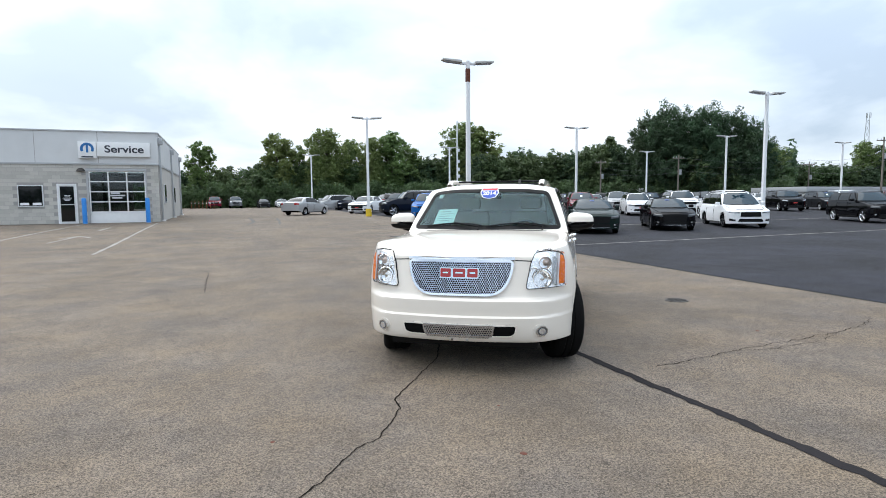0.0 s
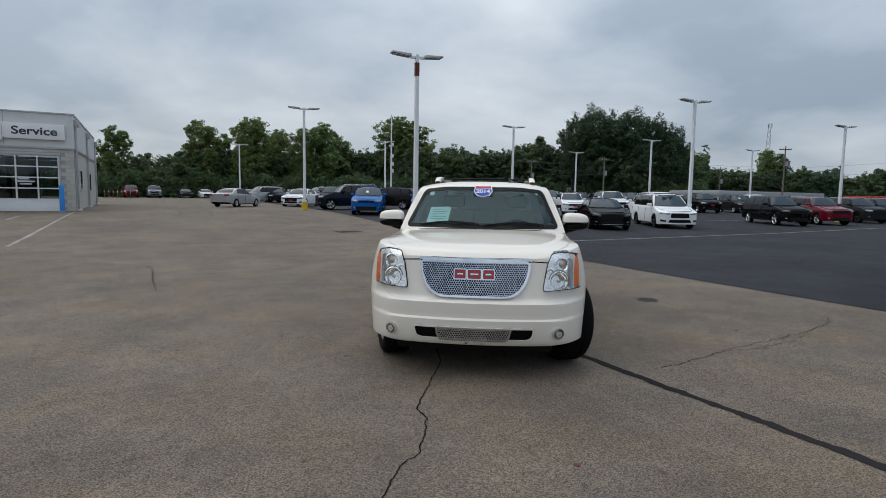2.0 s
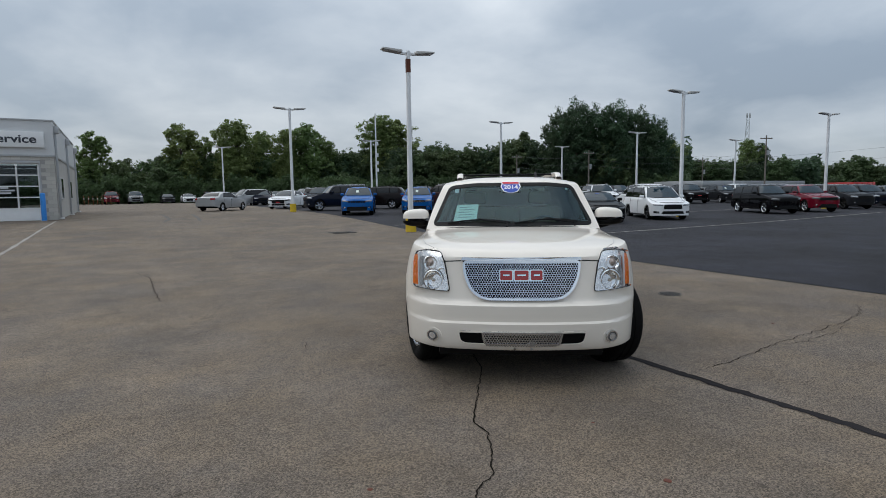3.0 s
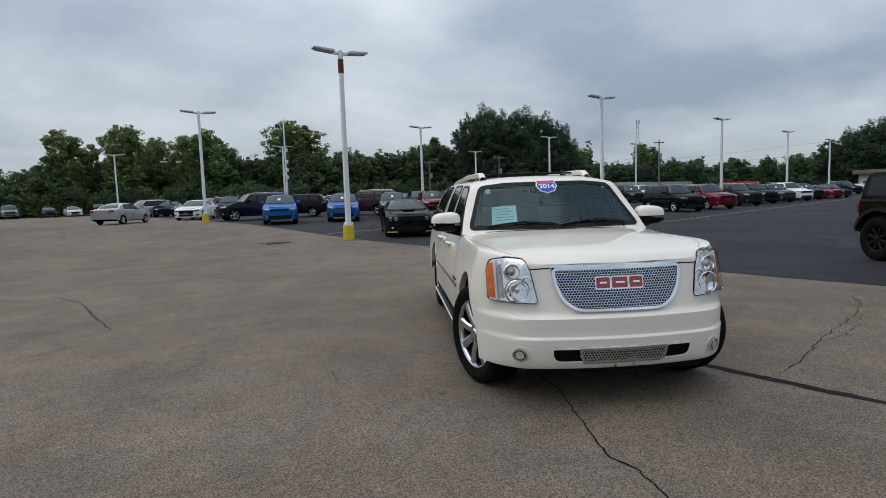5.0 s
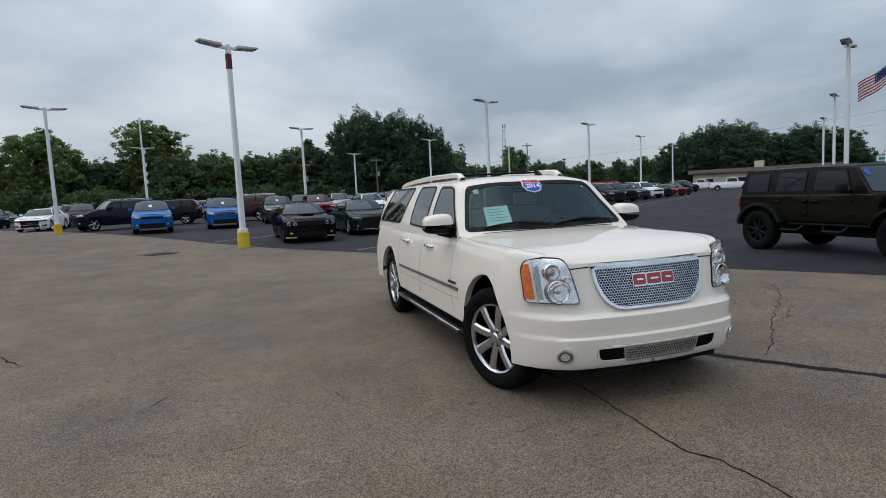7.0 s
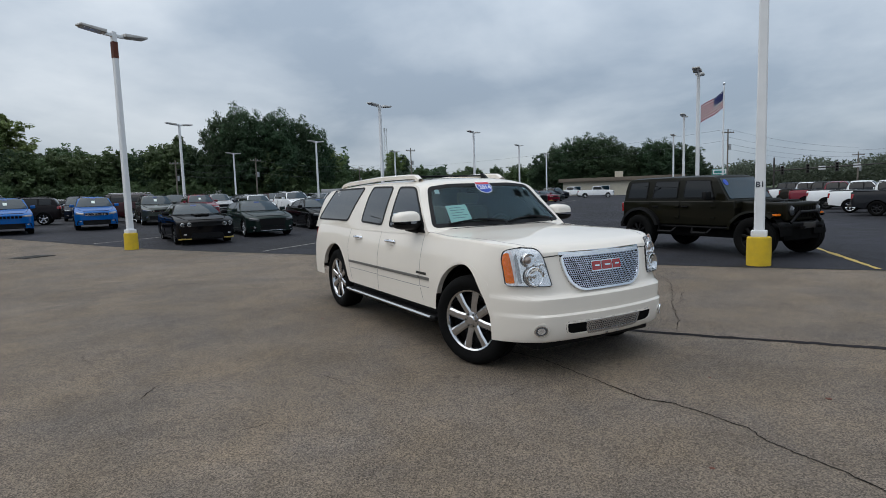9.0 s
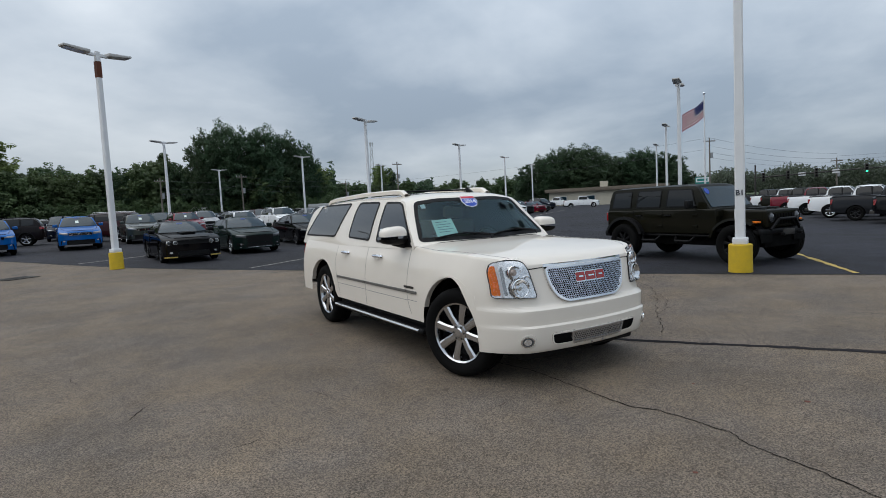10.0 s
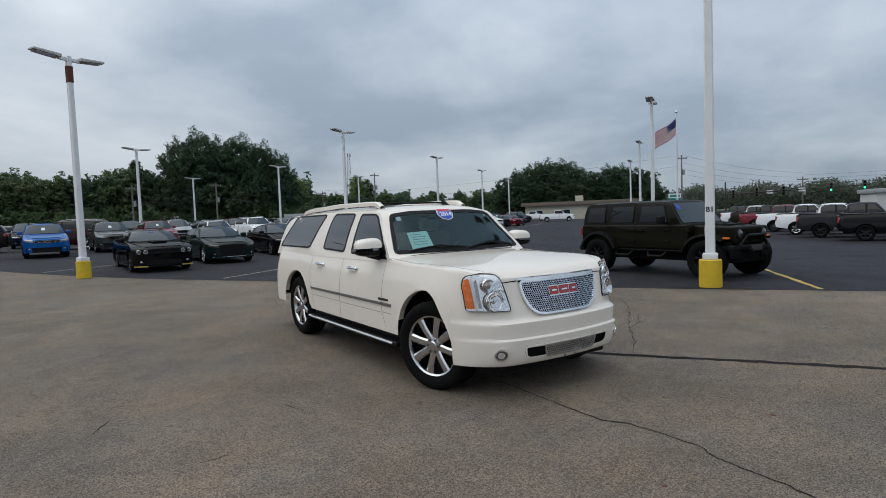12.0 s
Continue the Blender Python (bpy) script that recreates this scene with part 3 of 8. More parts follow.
def body_shell(S, step=0.09):
    """Lower body of a vehicle, x forward from the front axle, y to its left, open below, with wheel arches cut from its sides."""
    xf, xr, W = S["xf"], S["xr"], S["W"]
    rf, rr = S.get("rf", 0.3), S.get("rr", 0.25)
    xs = list(np.arange(xr, xf + 1e-6, step)) + [xf]
    for e, r, sg in ((xf, rf, -1), (xr, rr, 1)):
        xs += [e + sg * r * (1 - math.sin(a)) for a in np.linspace(0, math.pi / 2, 9)]
    for xc, R, zc in S["arches"]:
        xs += [xc + R * math.cos(a) for a in np.linspace(0, math.pi, 21)]
    xs = sorted(set(round(float(x), 4) for x in xs if xr - 1e-6 <= x <= xf + 1e-6))
    keep = [xs[0]]
    for x in xs[1:]:
        if x - keep[-1] > 0.006:
            keep.append(x)
    xs = keep
    low, belt, top = interp(xs, S["low"]), interp(xs, S["belt"]), interp(xs, S["top"])
    wid = interp(xs, S["wid"]) if "wid" in S else np.ones(len(xs))
    ns, us = S.get("ns", 9), (0.95, 0.86, 0.7, 0.5, 0.25, 0.0)
    zm, bulge, wa = S.get("zm", 0.68), S.get("bulge", 0.10), S.get("waist", 0.0)
    rows = []
    for x, zl, zb, zt, wf in zip(xs, low, belt, top, wid):
        w = W * wf
        if x > xf - rf: w -= arc_drop(x - (xf - rf), rf)
        if x < xr + rr: w -= arc_drop(xr + rr - x, rr)
        za = zl
        for xc, R, zc in S["arches"]:
            if abs(x - xc) < R:
                za = max(za, min(zc + math.sqrt(R * R - (x - xc) ** 2), zb - 0.06))
        pts = []
        for k in range(ns + 1):
            z = za + (zb - za) * k / ns
            f = 1 - bulge * ((z - zm) / zm) ** 2 - wa * math.exp(-((z - zm - 0.05) / 0.05) ** 2)
            f -= S.get("tuck", 0.0) * max(0.0, (z - zm) / 0.42) ** 2
            dz = (zb - za) / ns * 0.5
            for zs_ in S.get("snap", ()):
                if abs(z - zs_) <= dz and 0 < k < ns: z = zs_
            pts.append((x, w * f, z))
        ye = pts[-1][1]
        pts.append((x, ye - 0.012, zb + 0.016))
        for u in us:
            pts.append((x, (ye - 0.03) * u, zb + 0.022 + (zt - zb - 0.022) * (1 - u ** S.get("crown", 2.6))))
        rows.append(pts)
    nv = len(rows[0])
    vs, fs = [], []
    for pts in rows:
        vs += pts + [(x, -y, z) for x, y, z in reversed(pts[:-1])]
    k = 2 * nv - 1
    for i in range(len(rows) - 1):
        for j in range(k - 1):
            fs.append((i * k + j, (i + 1) * k + j, (i + 1) * k + j + 1, i * k + j + 1))
    for i, flip in ((0, True), (len(rows) - 1, False)):
        nu = 12
        grid = []
        for j in range(nv):
            a, b = i * k + j, i * k + (k - 1 - j)
            row = [a]
            if a != b:
                pa, pb = vs[a], vs[b]
                for q in range(1, nu):
                    t = q / nu
                    vs.append(tuple(pa[c] + (pb[c] - pa[c]) * t for c in range(3)))
                    row.append(len(vs) - 1)
            row.append(b)
            grid.append(row)
        for j in range(nv - 1):
            r0, r1 = grid[j], grid[j + 1]
            if len(r1) == 2:
                for q in range(len(r0) - 1):
                    fs.append((r0[q], r0[q + 1], r1[0])[::-1] if flip else (r0[q], r0[q + 1], r1[0]))
                continue
            for q in range(len(r0) - 1):
                f = (r0[q], r0[q + 1], r1[q + 1], r1[q])
                fs.append(f[::-1] if flip else f)
    out = []
    pf, pr = S.get("front_profile"), S.get("rear_profile")
    for x, y, z in vs:
        s = min(1, max(0, (x - (xf - 1.0)) / 1.0)); s = s * s * (3 - 2 * s)
        r = min(1, max(0, ((xr + 0.7) - x) / 0.7)); r = r * r * (3 - 2 * r)
        dx = -S.get("bowf", 0.12) * (y / W) ** 2 * s + S.get("bowr", 0.06) * (y / W) ** 2 * r
        if pf:
            s2 = min(1, max(0, (x - (xf - 0.45)) / 0.45)); dx += float(interp(z, pf)[0]) * s2 * s2
        if pr:
            s2 = min(1, max(0, ((xr + 0.3) - x) / 0.3)); dx -= float(interp(z, pr)[0]) * s2 * s2
        out.append((x + dx, y, z))
    return out, fs


def cabin_shell(S, step=0.10):
    """Upper body: pillars, roof and the surfaces that the windows lie in."""
    xs = sorted(set([round(float(x), 4) for x in np.arange(S["roof"][0][0], S["roof"][-1][0], step)] + [p[0] for p in S["roof"]]))
    roof, base = interp(xs, S["roof"]), interp(xs, S["cbelt"])
    zr = max(p[1] for p in S["roof"])
    wb, wr = S["wb"], S["wr"]
    ns, us = S.get("cns", 7), (0.97, 0.9, 0.78, 0.6, 0.4, 0.2, 0.0)
    vs, fs, rows = [], [], []
    for x, zt, zb in zip(xs, roof, base):
        zt = max(zt, zb + 0.004)
        wbx = float(interp(x, wb)[0]); wrx = float(interp(x, wr)[0])
        def side(z):
            t = (z - zb) / max(zr - zb, 0.01)
            return wbx + (wrx - wbx) * t + 0.02 * math.sin(math.pi * min(max(t, 0), 1))
        ze = zb + (zt - zb) * S.get("soft", 0.93)
        pts = [(x, side(zb + (ze - zb) * k / ns), zb + (ze - zb) * k / ns) for k in range(ns + 1)]
        ye = pts[-1][1] - 0.012
        cr = min(0.05, (zt - zb) * 0.07 + 0.002) if "soft" not in S else (zt - zb) * (1 - S["soft"]) + 0.001
        for u in us:
            pts.append((x, ye * u, zt - cr * u ** 3.5))
        rows.append(pts)
    k = 2 * len(rows[0]) - 1
    for pts in rows:
        vs += pts + [(x, -y, z) for x, y, z in reversed(pts[:-1])]
    for i in range(len(rows) - 1):
        for j in range(k - 1):
            fs.append((i * k + j, (i + 1) * k + j, (i + 1) * k + j + 1, i * k + j + 1))
    fs.append(tuple(range(k)))
    fs.append(tuple(reversed(range((len(rows) - 1) * k, len(rows) * k))))
    x0, x1 = xs[0], xs[-1]
    out = []
    for x, y, z in vs:
        s = min(1, max(0, (x - (x1 - 1.3)) / 1.3)); r = min(1, max(0, ((x0 + 0.9) - x) / 0.9))
        w = S["wb"][0][1]
        out.append((x - S.get("bowg", 0.14) * (y / w) ** 2 * s + S.get("bowgr", 0.08) * (y / w) ** 2 * r, y, z))
    return out, fs


RAYS = {"left": lambda a, b: (Vector((a, 3, b)), Vector((0, -1, 0))), "right": lambda a, b: (Vector((a, -3, b)), Vector((0, 1, 0))),
        "front": lambda a, b: (Vector((4, a, b)), Vector((-1, 0, 0))), "rear": lambda a, b: (Vector((-9, a, b)), Vector((1, 0, 0))),
        "top": lambda a, b: (Vector((a, b, 4)), Vector((0, 0, -1)))}


def onto(tree, a, b, way, off):
    o, d = RAYS[way](a, b)
    p, n, _, dist = tree.ray_cast(o, d)
    if p is None:
        p, n, _, dist = tree.find_nearest(o + d * (3.0 if way in ("left", "right") else 4.0))
        n = -d
    if n.dot(d) > 0:
        n = -n
    return p + n * off, n


def patch(tree, outline, way, off=0.004, deep=0.012, rings=5, step=0.06):
    """A panel with that outline, laid onto a shell: lamps, panes, grilles, trims."""
    pts = resample(outline, step)
    c = np.mean(np.array(pts), axis=0)
    k = len(pts)
    vs, fs = [], []
    for q in range(rings):
        f = 1 - q / rings
        for p in pts:
            v, n = onto(tree, c[0] + (p[0] - c[0]) * f, c[1] + (p[1] - c[1]) * f, way, off)
            vs.append(v)
    v, n = onto(tree, c[0], c[1], way, off)
    vs.append(v)
    for q in range(rings - 1):
        for i in range(k):
            j = (i + 1) % k
            fs.append((q * k + i, q * k + j, (q + 1) * k + j, (q + 1) * k + i))
    for i in range(k):
        fs.append(((rings - 1) * k + i, (rings - 1) * k + (i + 1) % k, rings * k))
    e1, e2 = vs[1] - vs[0], vs[k] - vs[0]
    if e1.cross(e2).dot(onto(tree, pts[0][0], pts[0][1], way, off)[1]) < 0:
        fs = [f[::-1] for f in fs]
    base = len(vs)
    for p in pts:
        v, n = onto(tree, p[0], p[1], way, off)
        vs.append(v - n * deep)
    for i in range(k):
        j = (i + 1) % k
        fs.append((base + i, base + j, j, i))
    return vs, fs


def band(tree, outline, way, width, off=0.006, deep=0.012, step=0.05, closed=True):
    """A trim that follows an outline, width inwards."""
    pts = [np.array(p) for p in resample(outline, step, closed)]
    k = len(pts)
    area = sum(pts[i][0] * pts[(i + 1) % k][1] - pts[(i + 1) % k][0] * pts[i][1] for i in range(k))
    sg = 1 if area > 0 else -1
    vs, fs = [], []
    for i in range(k):
        a, b = (pts[i - 1], pts[(i + 1) % k]) if closed else (pts[max(0, i - 1)], pts[min(k - 1, i + 1)])
        t = b - a; t = t / max(np.linalg.norm(t), 1e-9)
        q = pts[i] + sg * width * np.array((-t[1], t[0]))
        p0, n0 = onto(tree, *pts[i], way, off); p1, n1 = onto(tree, *q, way, off)
        vs += [p0 - n0 * deep, p0, p1, p1 - n1 * deep]
    for i in range(k if closed else k - 1):
        j = (i + 1) % k
        for e in range(3):
            fs.append((i * 4 + e, j * 4 + e, j * 4 + e + 1, i * 4 + e + 1))
    return vs, fs


def inside(p, poly):
    x, y = p
    c = False
    for i in range(len(poly)):
        (x0, y0), (x1, y1) = poly[i - 1], poly[i]
        if (y0 > y) != (y1 > y) and x < (x1 - x0) * (y - y0) / (y1 - y0) + x0:
            c = not c
    return c


def shrink(poly, d):
    c = np.mean(np.array(poly), axis=0)
    return [tuple(np.array(p) + (c - np.array(p)) / max(np.linalg.norm(c - np.array(p)), 1e-6) * d) for p in poly]


# ---- wheels ----
def tyre_geo(R, rim, w, n=40):
    h = w / 2
    prof = [(rim - 0.012, h * 0.72), (rim + 0.012, h * 0.86), (rim + (R - rim) * 0.45, h * 1.0), (R - 0.035, h * 0.95), (R - 0.012, h * 0.82), (R, h * 0.60), (R - 0.001, h * 0.28), (R - 0.008, h * 0.24), (R - 0.008, h * 0.18), (R, h * 0.14)]
    prof += [(r, -y) for r, y in reversed(prof)]
    return lathe(prof, n)


def wheel_meshes(key, R, rim, w, spokes, style, n=44):
    """Rim with barrel, spokes and cap; its outer face looks along +y."""
    h = w / 2
    hub = lathe([(0.0, h * 0.30), (rim * 0.55, h * 0.30), (rim * 0.55, -h * 0.2), (rim * 0.93, -h * 0.3), (rim * 0.93, -h * 0.5), (0.0, -h * 0.5)], min(28, n))
    bm = bmesh.new()
    vs, fs = lathe([(rim * 0.94, -h * 0.6), (rim * 0.90, -h * 0.2), (rim * 0.91, h * 0.62), (rim * 0.955, h * 0.80), (rim * 1.01, h * 0.86), (rim * 1.02, h * 0.78)], n)
    bv = [bm.verts.new(v) for v in vs]
    for f in fs:
        bm.faces.new([bv[i] for i in f])
    cap = lathe([(0.0, h * 0.86), (rim * 0.13, h * 0.86), (rim * 0.16, h * 0.80), (rim * 0.27, h * 0.76), (rim * 0.30, h * 0.5), (rim * 0.30, h * 0.3)], 24)
    bv = [bm.verts.new(v) for v in cap[0]]
    for f in cap[1]:
        try: bm.faces.new([bv[i] for i in f])
        except ValueError: pass
    for s in range(spokes):
        a = 2 * math.pi * s / spokes + 0.2
        wi, wo = (0.125, 0.15) if style == "fat" else (0.10, 0.085)
        r0, r1 = rim * 0.2, rim * 0.95
        sec = []
        for r, hw, y0, y1 in ((r0, rim * wi, h * 0.70, h * 0.30), ((r0 + r1) / 2, rim * wi * 1.02, h * 0.80, h * 0.42), (r1, rim * wo, h * 0.80, h * 0.45)):
            sec.append([(r, -hw, y0 - 0.012), (r, -hw * 0.55, y0), (r, hw * 0.55, y0), (r, hw, y0 - 0.012), (r, hw * 0.8, y1), (r, -hw * 0.8, y1)])
        ring = [[bm.verts.new((x * math.cos(a) - t * math.sin(a), y, x * math.sin(a) + t * math.cos(a))) for x, t, y in row] for row in sec]
        for i in range(2):
            for j in range(6):
                bm.faces.new((ring[i][j], ring[i][(j + 1) % 6], ring[i + 1][(j + 1) % 6], ring[i + 1][j]))
    return make_mesh(key + "_hub", *hub), make_mesh(key + "_tyre", *tyre_geo(R, rim, w, min(40, n))), bm_mesh(key + "_rim", bm, 30)


class Design:
    """Meshes of one kind of vehicle; put() links it with its own paint."""
    def __init__(self):
        self.rows = []

    def add(self, name, me, mk, parent=None, m=None, label=""):
        if not isinstance(me, bpy.types.Mesh):
            me = bm_mesh(name, me) if isinstance(me, bmesh.types.BMesh) else make_mesh(name, *me)
        self.rows.append((name, me, mk, parent, m, label))
        return len(self.rows) - 1

    def wheels(self, key, xs, track, zc, R, rim, w, spokes, style, rim_mk, steer=0, n=44):
        hub, tyre, rimm = wheel_meshes(key, R, rim, w, spokes, style, n)
        for i, x in enumerate(xs):
            for sg in (1, -1):
                m = Matrix.Translation((x, sg * track, zc)) @ Matrix.Rotation(radians((0 if sg > 0 else 180) + (steer if i == 0 else 0)), 4, 'Z') @ Matrix.Rotation(0.7 * i + (0.4 if sg > 0 else 0), 4, 'Y')
                h = self.add("wheel", hub, "black_plastic", None, m)
                self.add("tyre", tyre, "tyre", h)
                self.add("rim", rimm, rim_mk, h)
                if style == "fat" and spokes == 8 and rim_mk == "rim_chrome":
                    for k in range(6):
                        a = math.pi / 3 * k
                        c_, s_ = rim * 0.215 * math.cos(a), rim * 0.215 * math.sin(a)
                        self.add("lug_nut", rod(bmesh.new(), (c_, w * 0.36, s_), (c_, w * 0.405, s_), 0.012, 0.010, n=6), "steel_dark", h)

    def put(self, name, m, paints, label, category, group=""):
        root = new(name)
        root.empty_display_size = 0.3
        root.matrix_basis = m
        tagged(root, label=label, category=category, group=group)
        made = []
        for nm, me, mk, par, mm, lab in self.rows:
            made.append(obj(nm, me, M[paints.get(mk, mk)], made[par] if par is not None else root, lab, mm))
        return root


def well(x, R, zc, W):
    """Dark liner of a wheel arch."""
    vs, fs = [], []
    n = 18
    for i in range(n + 1):
        a = math.pi * i / n
        for y in (W - 0.03, W * 0.45):
            vs.append((x + R * math.cos(a), y, zc + R * math.sin(a)))
    for i in range(n):
        fs.append((2 * i, 2 * i + 2, 2 * i + 3, 2 * i + 1))
    fs.append(tuple(range(1, 2 * n + 2, 2)))
    return vs, fs


def lay(tree, outline, way, off=0.004, deep=0.012, rings=5, step=0.06):
    """A panel that stands clear of a bulging shell."""
    return patch(tree, outline, way, off + 0.010, deep + 0.012, rings, step)


def trim_on(tree, outline, way, width, off=0.006, deep=0.012, step=0.05, closed=True):
    return band(tree, outline, way, width, off + 0.008, deep + 0.010, step, closed)


def generic_car(key, P):
    """Parked vehicle from a few measures: saloon, coupe, crossover, van or pickup."""
    D = Design()
    R, wbs, H, W = P["R"], P["wb"], P["H"], P["W"]
    xf, xr = P["oh"], -wbs - P["ro"]
    zhf, zhc, xc, zd = P["zhf"], P["zhc"], P["xc"], P["zd"]
    xw, xre, xrb = P["xw"], P["xre"], P["xrb"]
    zb1, zb2 = zhc - 0.02, P.get("zb2", zhc + 0.03)
    zs = P.get("zs", 0.24)
    aR = R * 1.12
    arches = [(0, aR, R), (-wbs, aR, R)]
    S = dict(xf=xf, xr=xr, W=W, rf=P.get("rf", 0.38), rr=P.get("rr", 0.28), arches=arches, bowf=P.get("bowf", 0.16), bowr=0.08, zm=P.get("zm", 0.6), bulge=P.get("bulge", 0.09), waist=0.008,
             low=[(xr, zs + 0.16), (-wbs - 0.3, zs + 0.03), (-wbs, zs), (0, zs), (xf - 0.2, zs - 0.01), (xf, zs + 0.01)],
             belt=[(xr, zd - 0.09), (xr + 0.25, zd - 0.05), (xrb, zb2), (xc, zb1), (0.1, (zb1 + zhf) / 2 - 0.04), (xf - 0.35, zhf - 0.07), (xf, zhf - 0.17)],
             top=[(xr, zd - 0.05), (xr + 0.12, zd), (xrb, max(zd, zb2)), (xc, zhc + 0.02), (0.1, (zhc + zhf) / 2 + 0.035), (xf - 0.25, zhf), (xf - 0.06, zhf - 0.05), (xf, zhf - 0.12)])
    S["ns"] = 7
    bv, bf = body_shell(S, 0.14)
    D.add("body", (bv, bf), "PAINT")
    tb = BVHTree.FromPolygons([Vector(v) for v in bv], bf)
    C = dict(soft=0.86, roof=[(xrb, zb2), (xrb + (xre - xrb) * 0.55, zb2 + (H - zb2) * 0.66), (xre, H - 0.045), ((xre + xw) / 2, H), (xw, H - 0.03), (xw + (xc - xw) * 0.5, zb1 + (H - zb1) * 0.55), (xc, zb1 - 0.02)],
             cbelt=[(xrb, zb2 - 0.03), (xc, zb1 - 0.04)], wb=[(xrb, W * 0.86), (xre, W * 0.90), (xc, W * 0.90)], wr=[(xrb, W * 0.66), (xre, W * P.get("rw", 0.68)), (xc, W * P.get("rw", 0.68))])
    if "steep" in P:
        C["roof"][1] = (xrb + (xre - xrb) * 0.6, zb2 + (H - zb2) * 0.72)
    cv, cf = cabin_shell(C)
    D.add("roof", (cv, cf), "PAINT")
    tc = BVHTree.FromPolygons([Vector(v) for v in cv], cf)
    hw = H - zb1
    tw = W * 0.86
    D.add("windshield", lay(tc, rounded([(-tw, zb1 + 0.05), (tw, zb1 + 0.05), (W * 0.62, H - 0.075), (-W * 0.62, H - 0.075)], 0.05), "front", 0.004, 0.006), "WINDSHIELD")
    D.add("cowl_panel", lay(tb, rounded([(xc - 0.10, -W * 0.74), (xc - 0.10, W * 0.74), (xc + 0.10, W * 0.55), (xc + 0.13, 0.0), (xc + 0.10, -W * 0.55)], 0.03), "top", 0.003, 0.008, rings=2), "black_plastic")
    if not P.get("no_rear"):
        D.add("rear_window", lay(tc, rounded([(-W * 0.74, zb2 + 0.08), (W * 0.74, zb2 + 0.08), (W * 0.58, H - 0.10), (-W * 0.58, H - 0.10)], 0.05), "rear", 0.004, 0.006), "window_black")
    zwt = H - 0.115
    slope = (xc - xw) / max(hw, 0.1)
    ga, gb = P["wins"][-1][0] - 0.035, P["wins"][0][1] + 0.035
    zga, zgb = zb2 + 0.03 + (zb1 - zb2) * (ga - xrb) / (xc - xrb), zb2 + 0.03 + (zb1 - zb2) * (gb - xrb) / (xc - xrb)
    house = rounded([(ga, zga), (gb, zgb), (xw - 0.06, zwt + 0.02), (max(ga, xre - 0.01), zwt + 0.02)], 0.05)
    for way in ("left", "right"):
        D.add("window_surround", lay(tc, house, way, 0.002, 0.004, rings=4, step=0.12), "black_plastic")
    for wn_, (a, b) in enumerate(P["wins"]):
        z0a, z0b = zb2 + 0.05 + (zb1 - zb2) * (a - xrb) / (xc - xrb), zb2 + 0.05 + (zb1 - zb2) * (b - xrb) / (xc - xrb)
        at = max(a, xre + 0.02) if wn_ == len(P["wins"]) - 1 else a + 0.02
        bt = xw - 0.10 if wn_ == 0 else b - 0.02
        q = rounded([(a, z0a), (b, z0b), (bt, zwt), (at, zwt)], 0.045)
        for way in ("left", "right"):
            D.add("side_window", lay(tc, q, way, 0.005, 0.006, rings=3, step=0.10), "window_black")
    g = P.get("face", "wide")
    zg = zhf - P.get("dg", 0.21)
    GH = P.get("gh", (-0.055, 0.068))
    hl = {"wide": [(W * 0.56, zg - 0.03), (W * 0.93, zg + 0.02), (W * 0.90, zg + 0.11), (W * 0.56, zg + 0.07)],
          "tall": [(W * 0.62, zg - 0.17), (W * 0.90, zg - 0.15), (W * 0.90, zg + 0.09), (W * 0.62, zg + 0.08)],
          "slim": [(W * 0.50, zg + 0.0), (W * 0.93, zg + 0.03), (W * 0.91, zg + 0.10), (W * 0.50, zg + 0.06)]}[P.get("lamp", "wide")]
    for sg in (1, -1):
        if not P.get("rounds"):
            D.add("headlight", lay(tb, rounded([(sg * y, z) for y, z in hl], 0.025), "front", 0.006, 0.02, rings=3), P.get("lamp_mk", "lamp_mid"))
        if P.get("fogs", True):
            D.add("fog_lamp", lay(tb, [(sg * W * 0.74 + 0.045 * math.cos(t), zs + 0.19 + 0.03 * math.sin(t)) for t in np.linspace(0, 6.28, 11)[:-1]], "front", 0.006, 0.01, rings=2), "lamp_clear")
        tl = P.get("tail", [(W * 0.60, zd - 0.20), (W * 0.94, zd - 0.20), (W * 0.92, zd - 0.06), (W * 0.60, zd - 0.06)])
        D.add("tail_light", lay(tb, rounded([(sg * y, z) for y, z in tl], 0.02), "rear", 0.006, 0.02, rings=3), "lamp_red")
    gr = {"wide": [(-W * P.get("gw", 0.53), zg + GH[0]), (W * P.get("gw", 0.53), zg + GH[0]), (W * P.get("gw", 0.53) * P.get("gt", 1.0), zg + GH[1]), (-W * P.get("gw", 0.53) * P.get("gt", 1.0), zg + GH[1])],
          "tall": [(-W * 0.50, zg - 0.20), (W * 0.50, zg - 0.20), (W * 0.56, zg + 0.07), (-W * 0.56, zg + 0.07)],
          "slim": [(-W * 0.42, zg - 0.02), (W * 0.42, zg - 0.02), (W * 0.46, zg + 0.06), (-W * 0.46, zg + 0.06)]}[g]
    gi = D.add("grille", lay(tb, rounded(gr, 0.03), "front", 0.005, 0.02, rings=3), P.get("grille_mk", "black_plastic"))
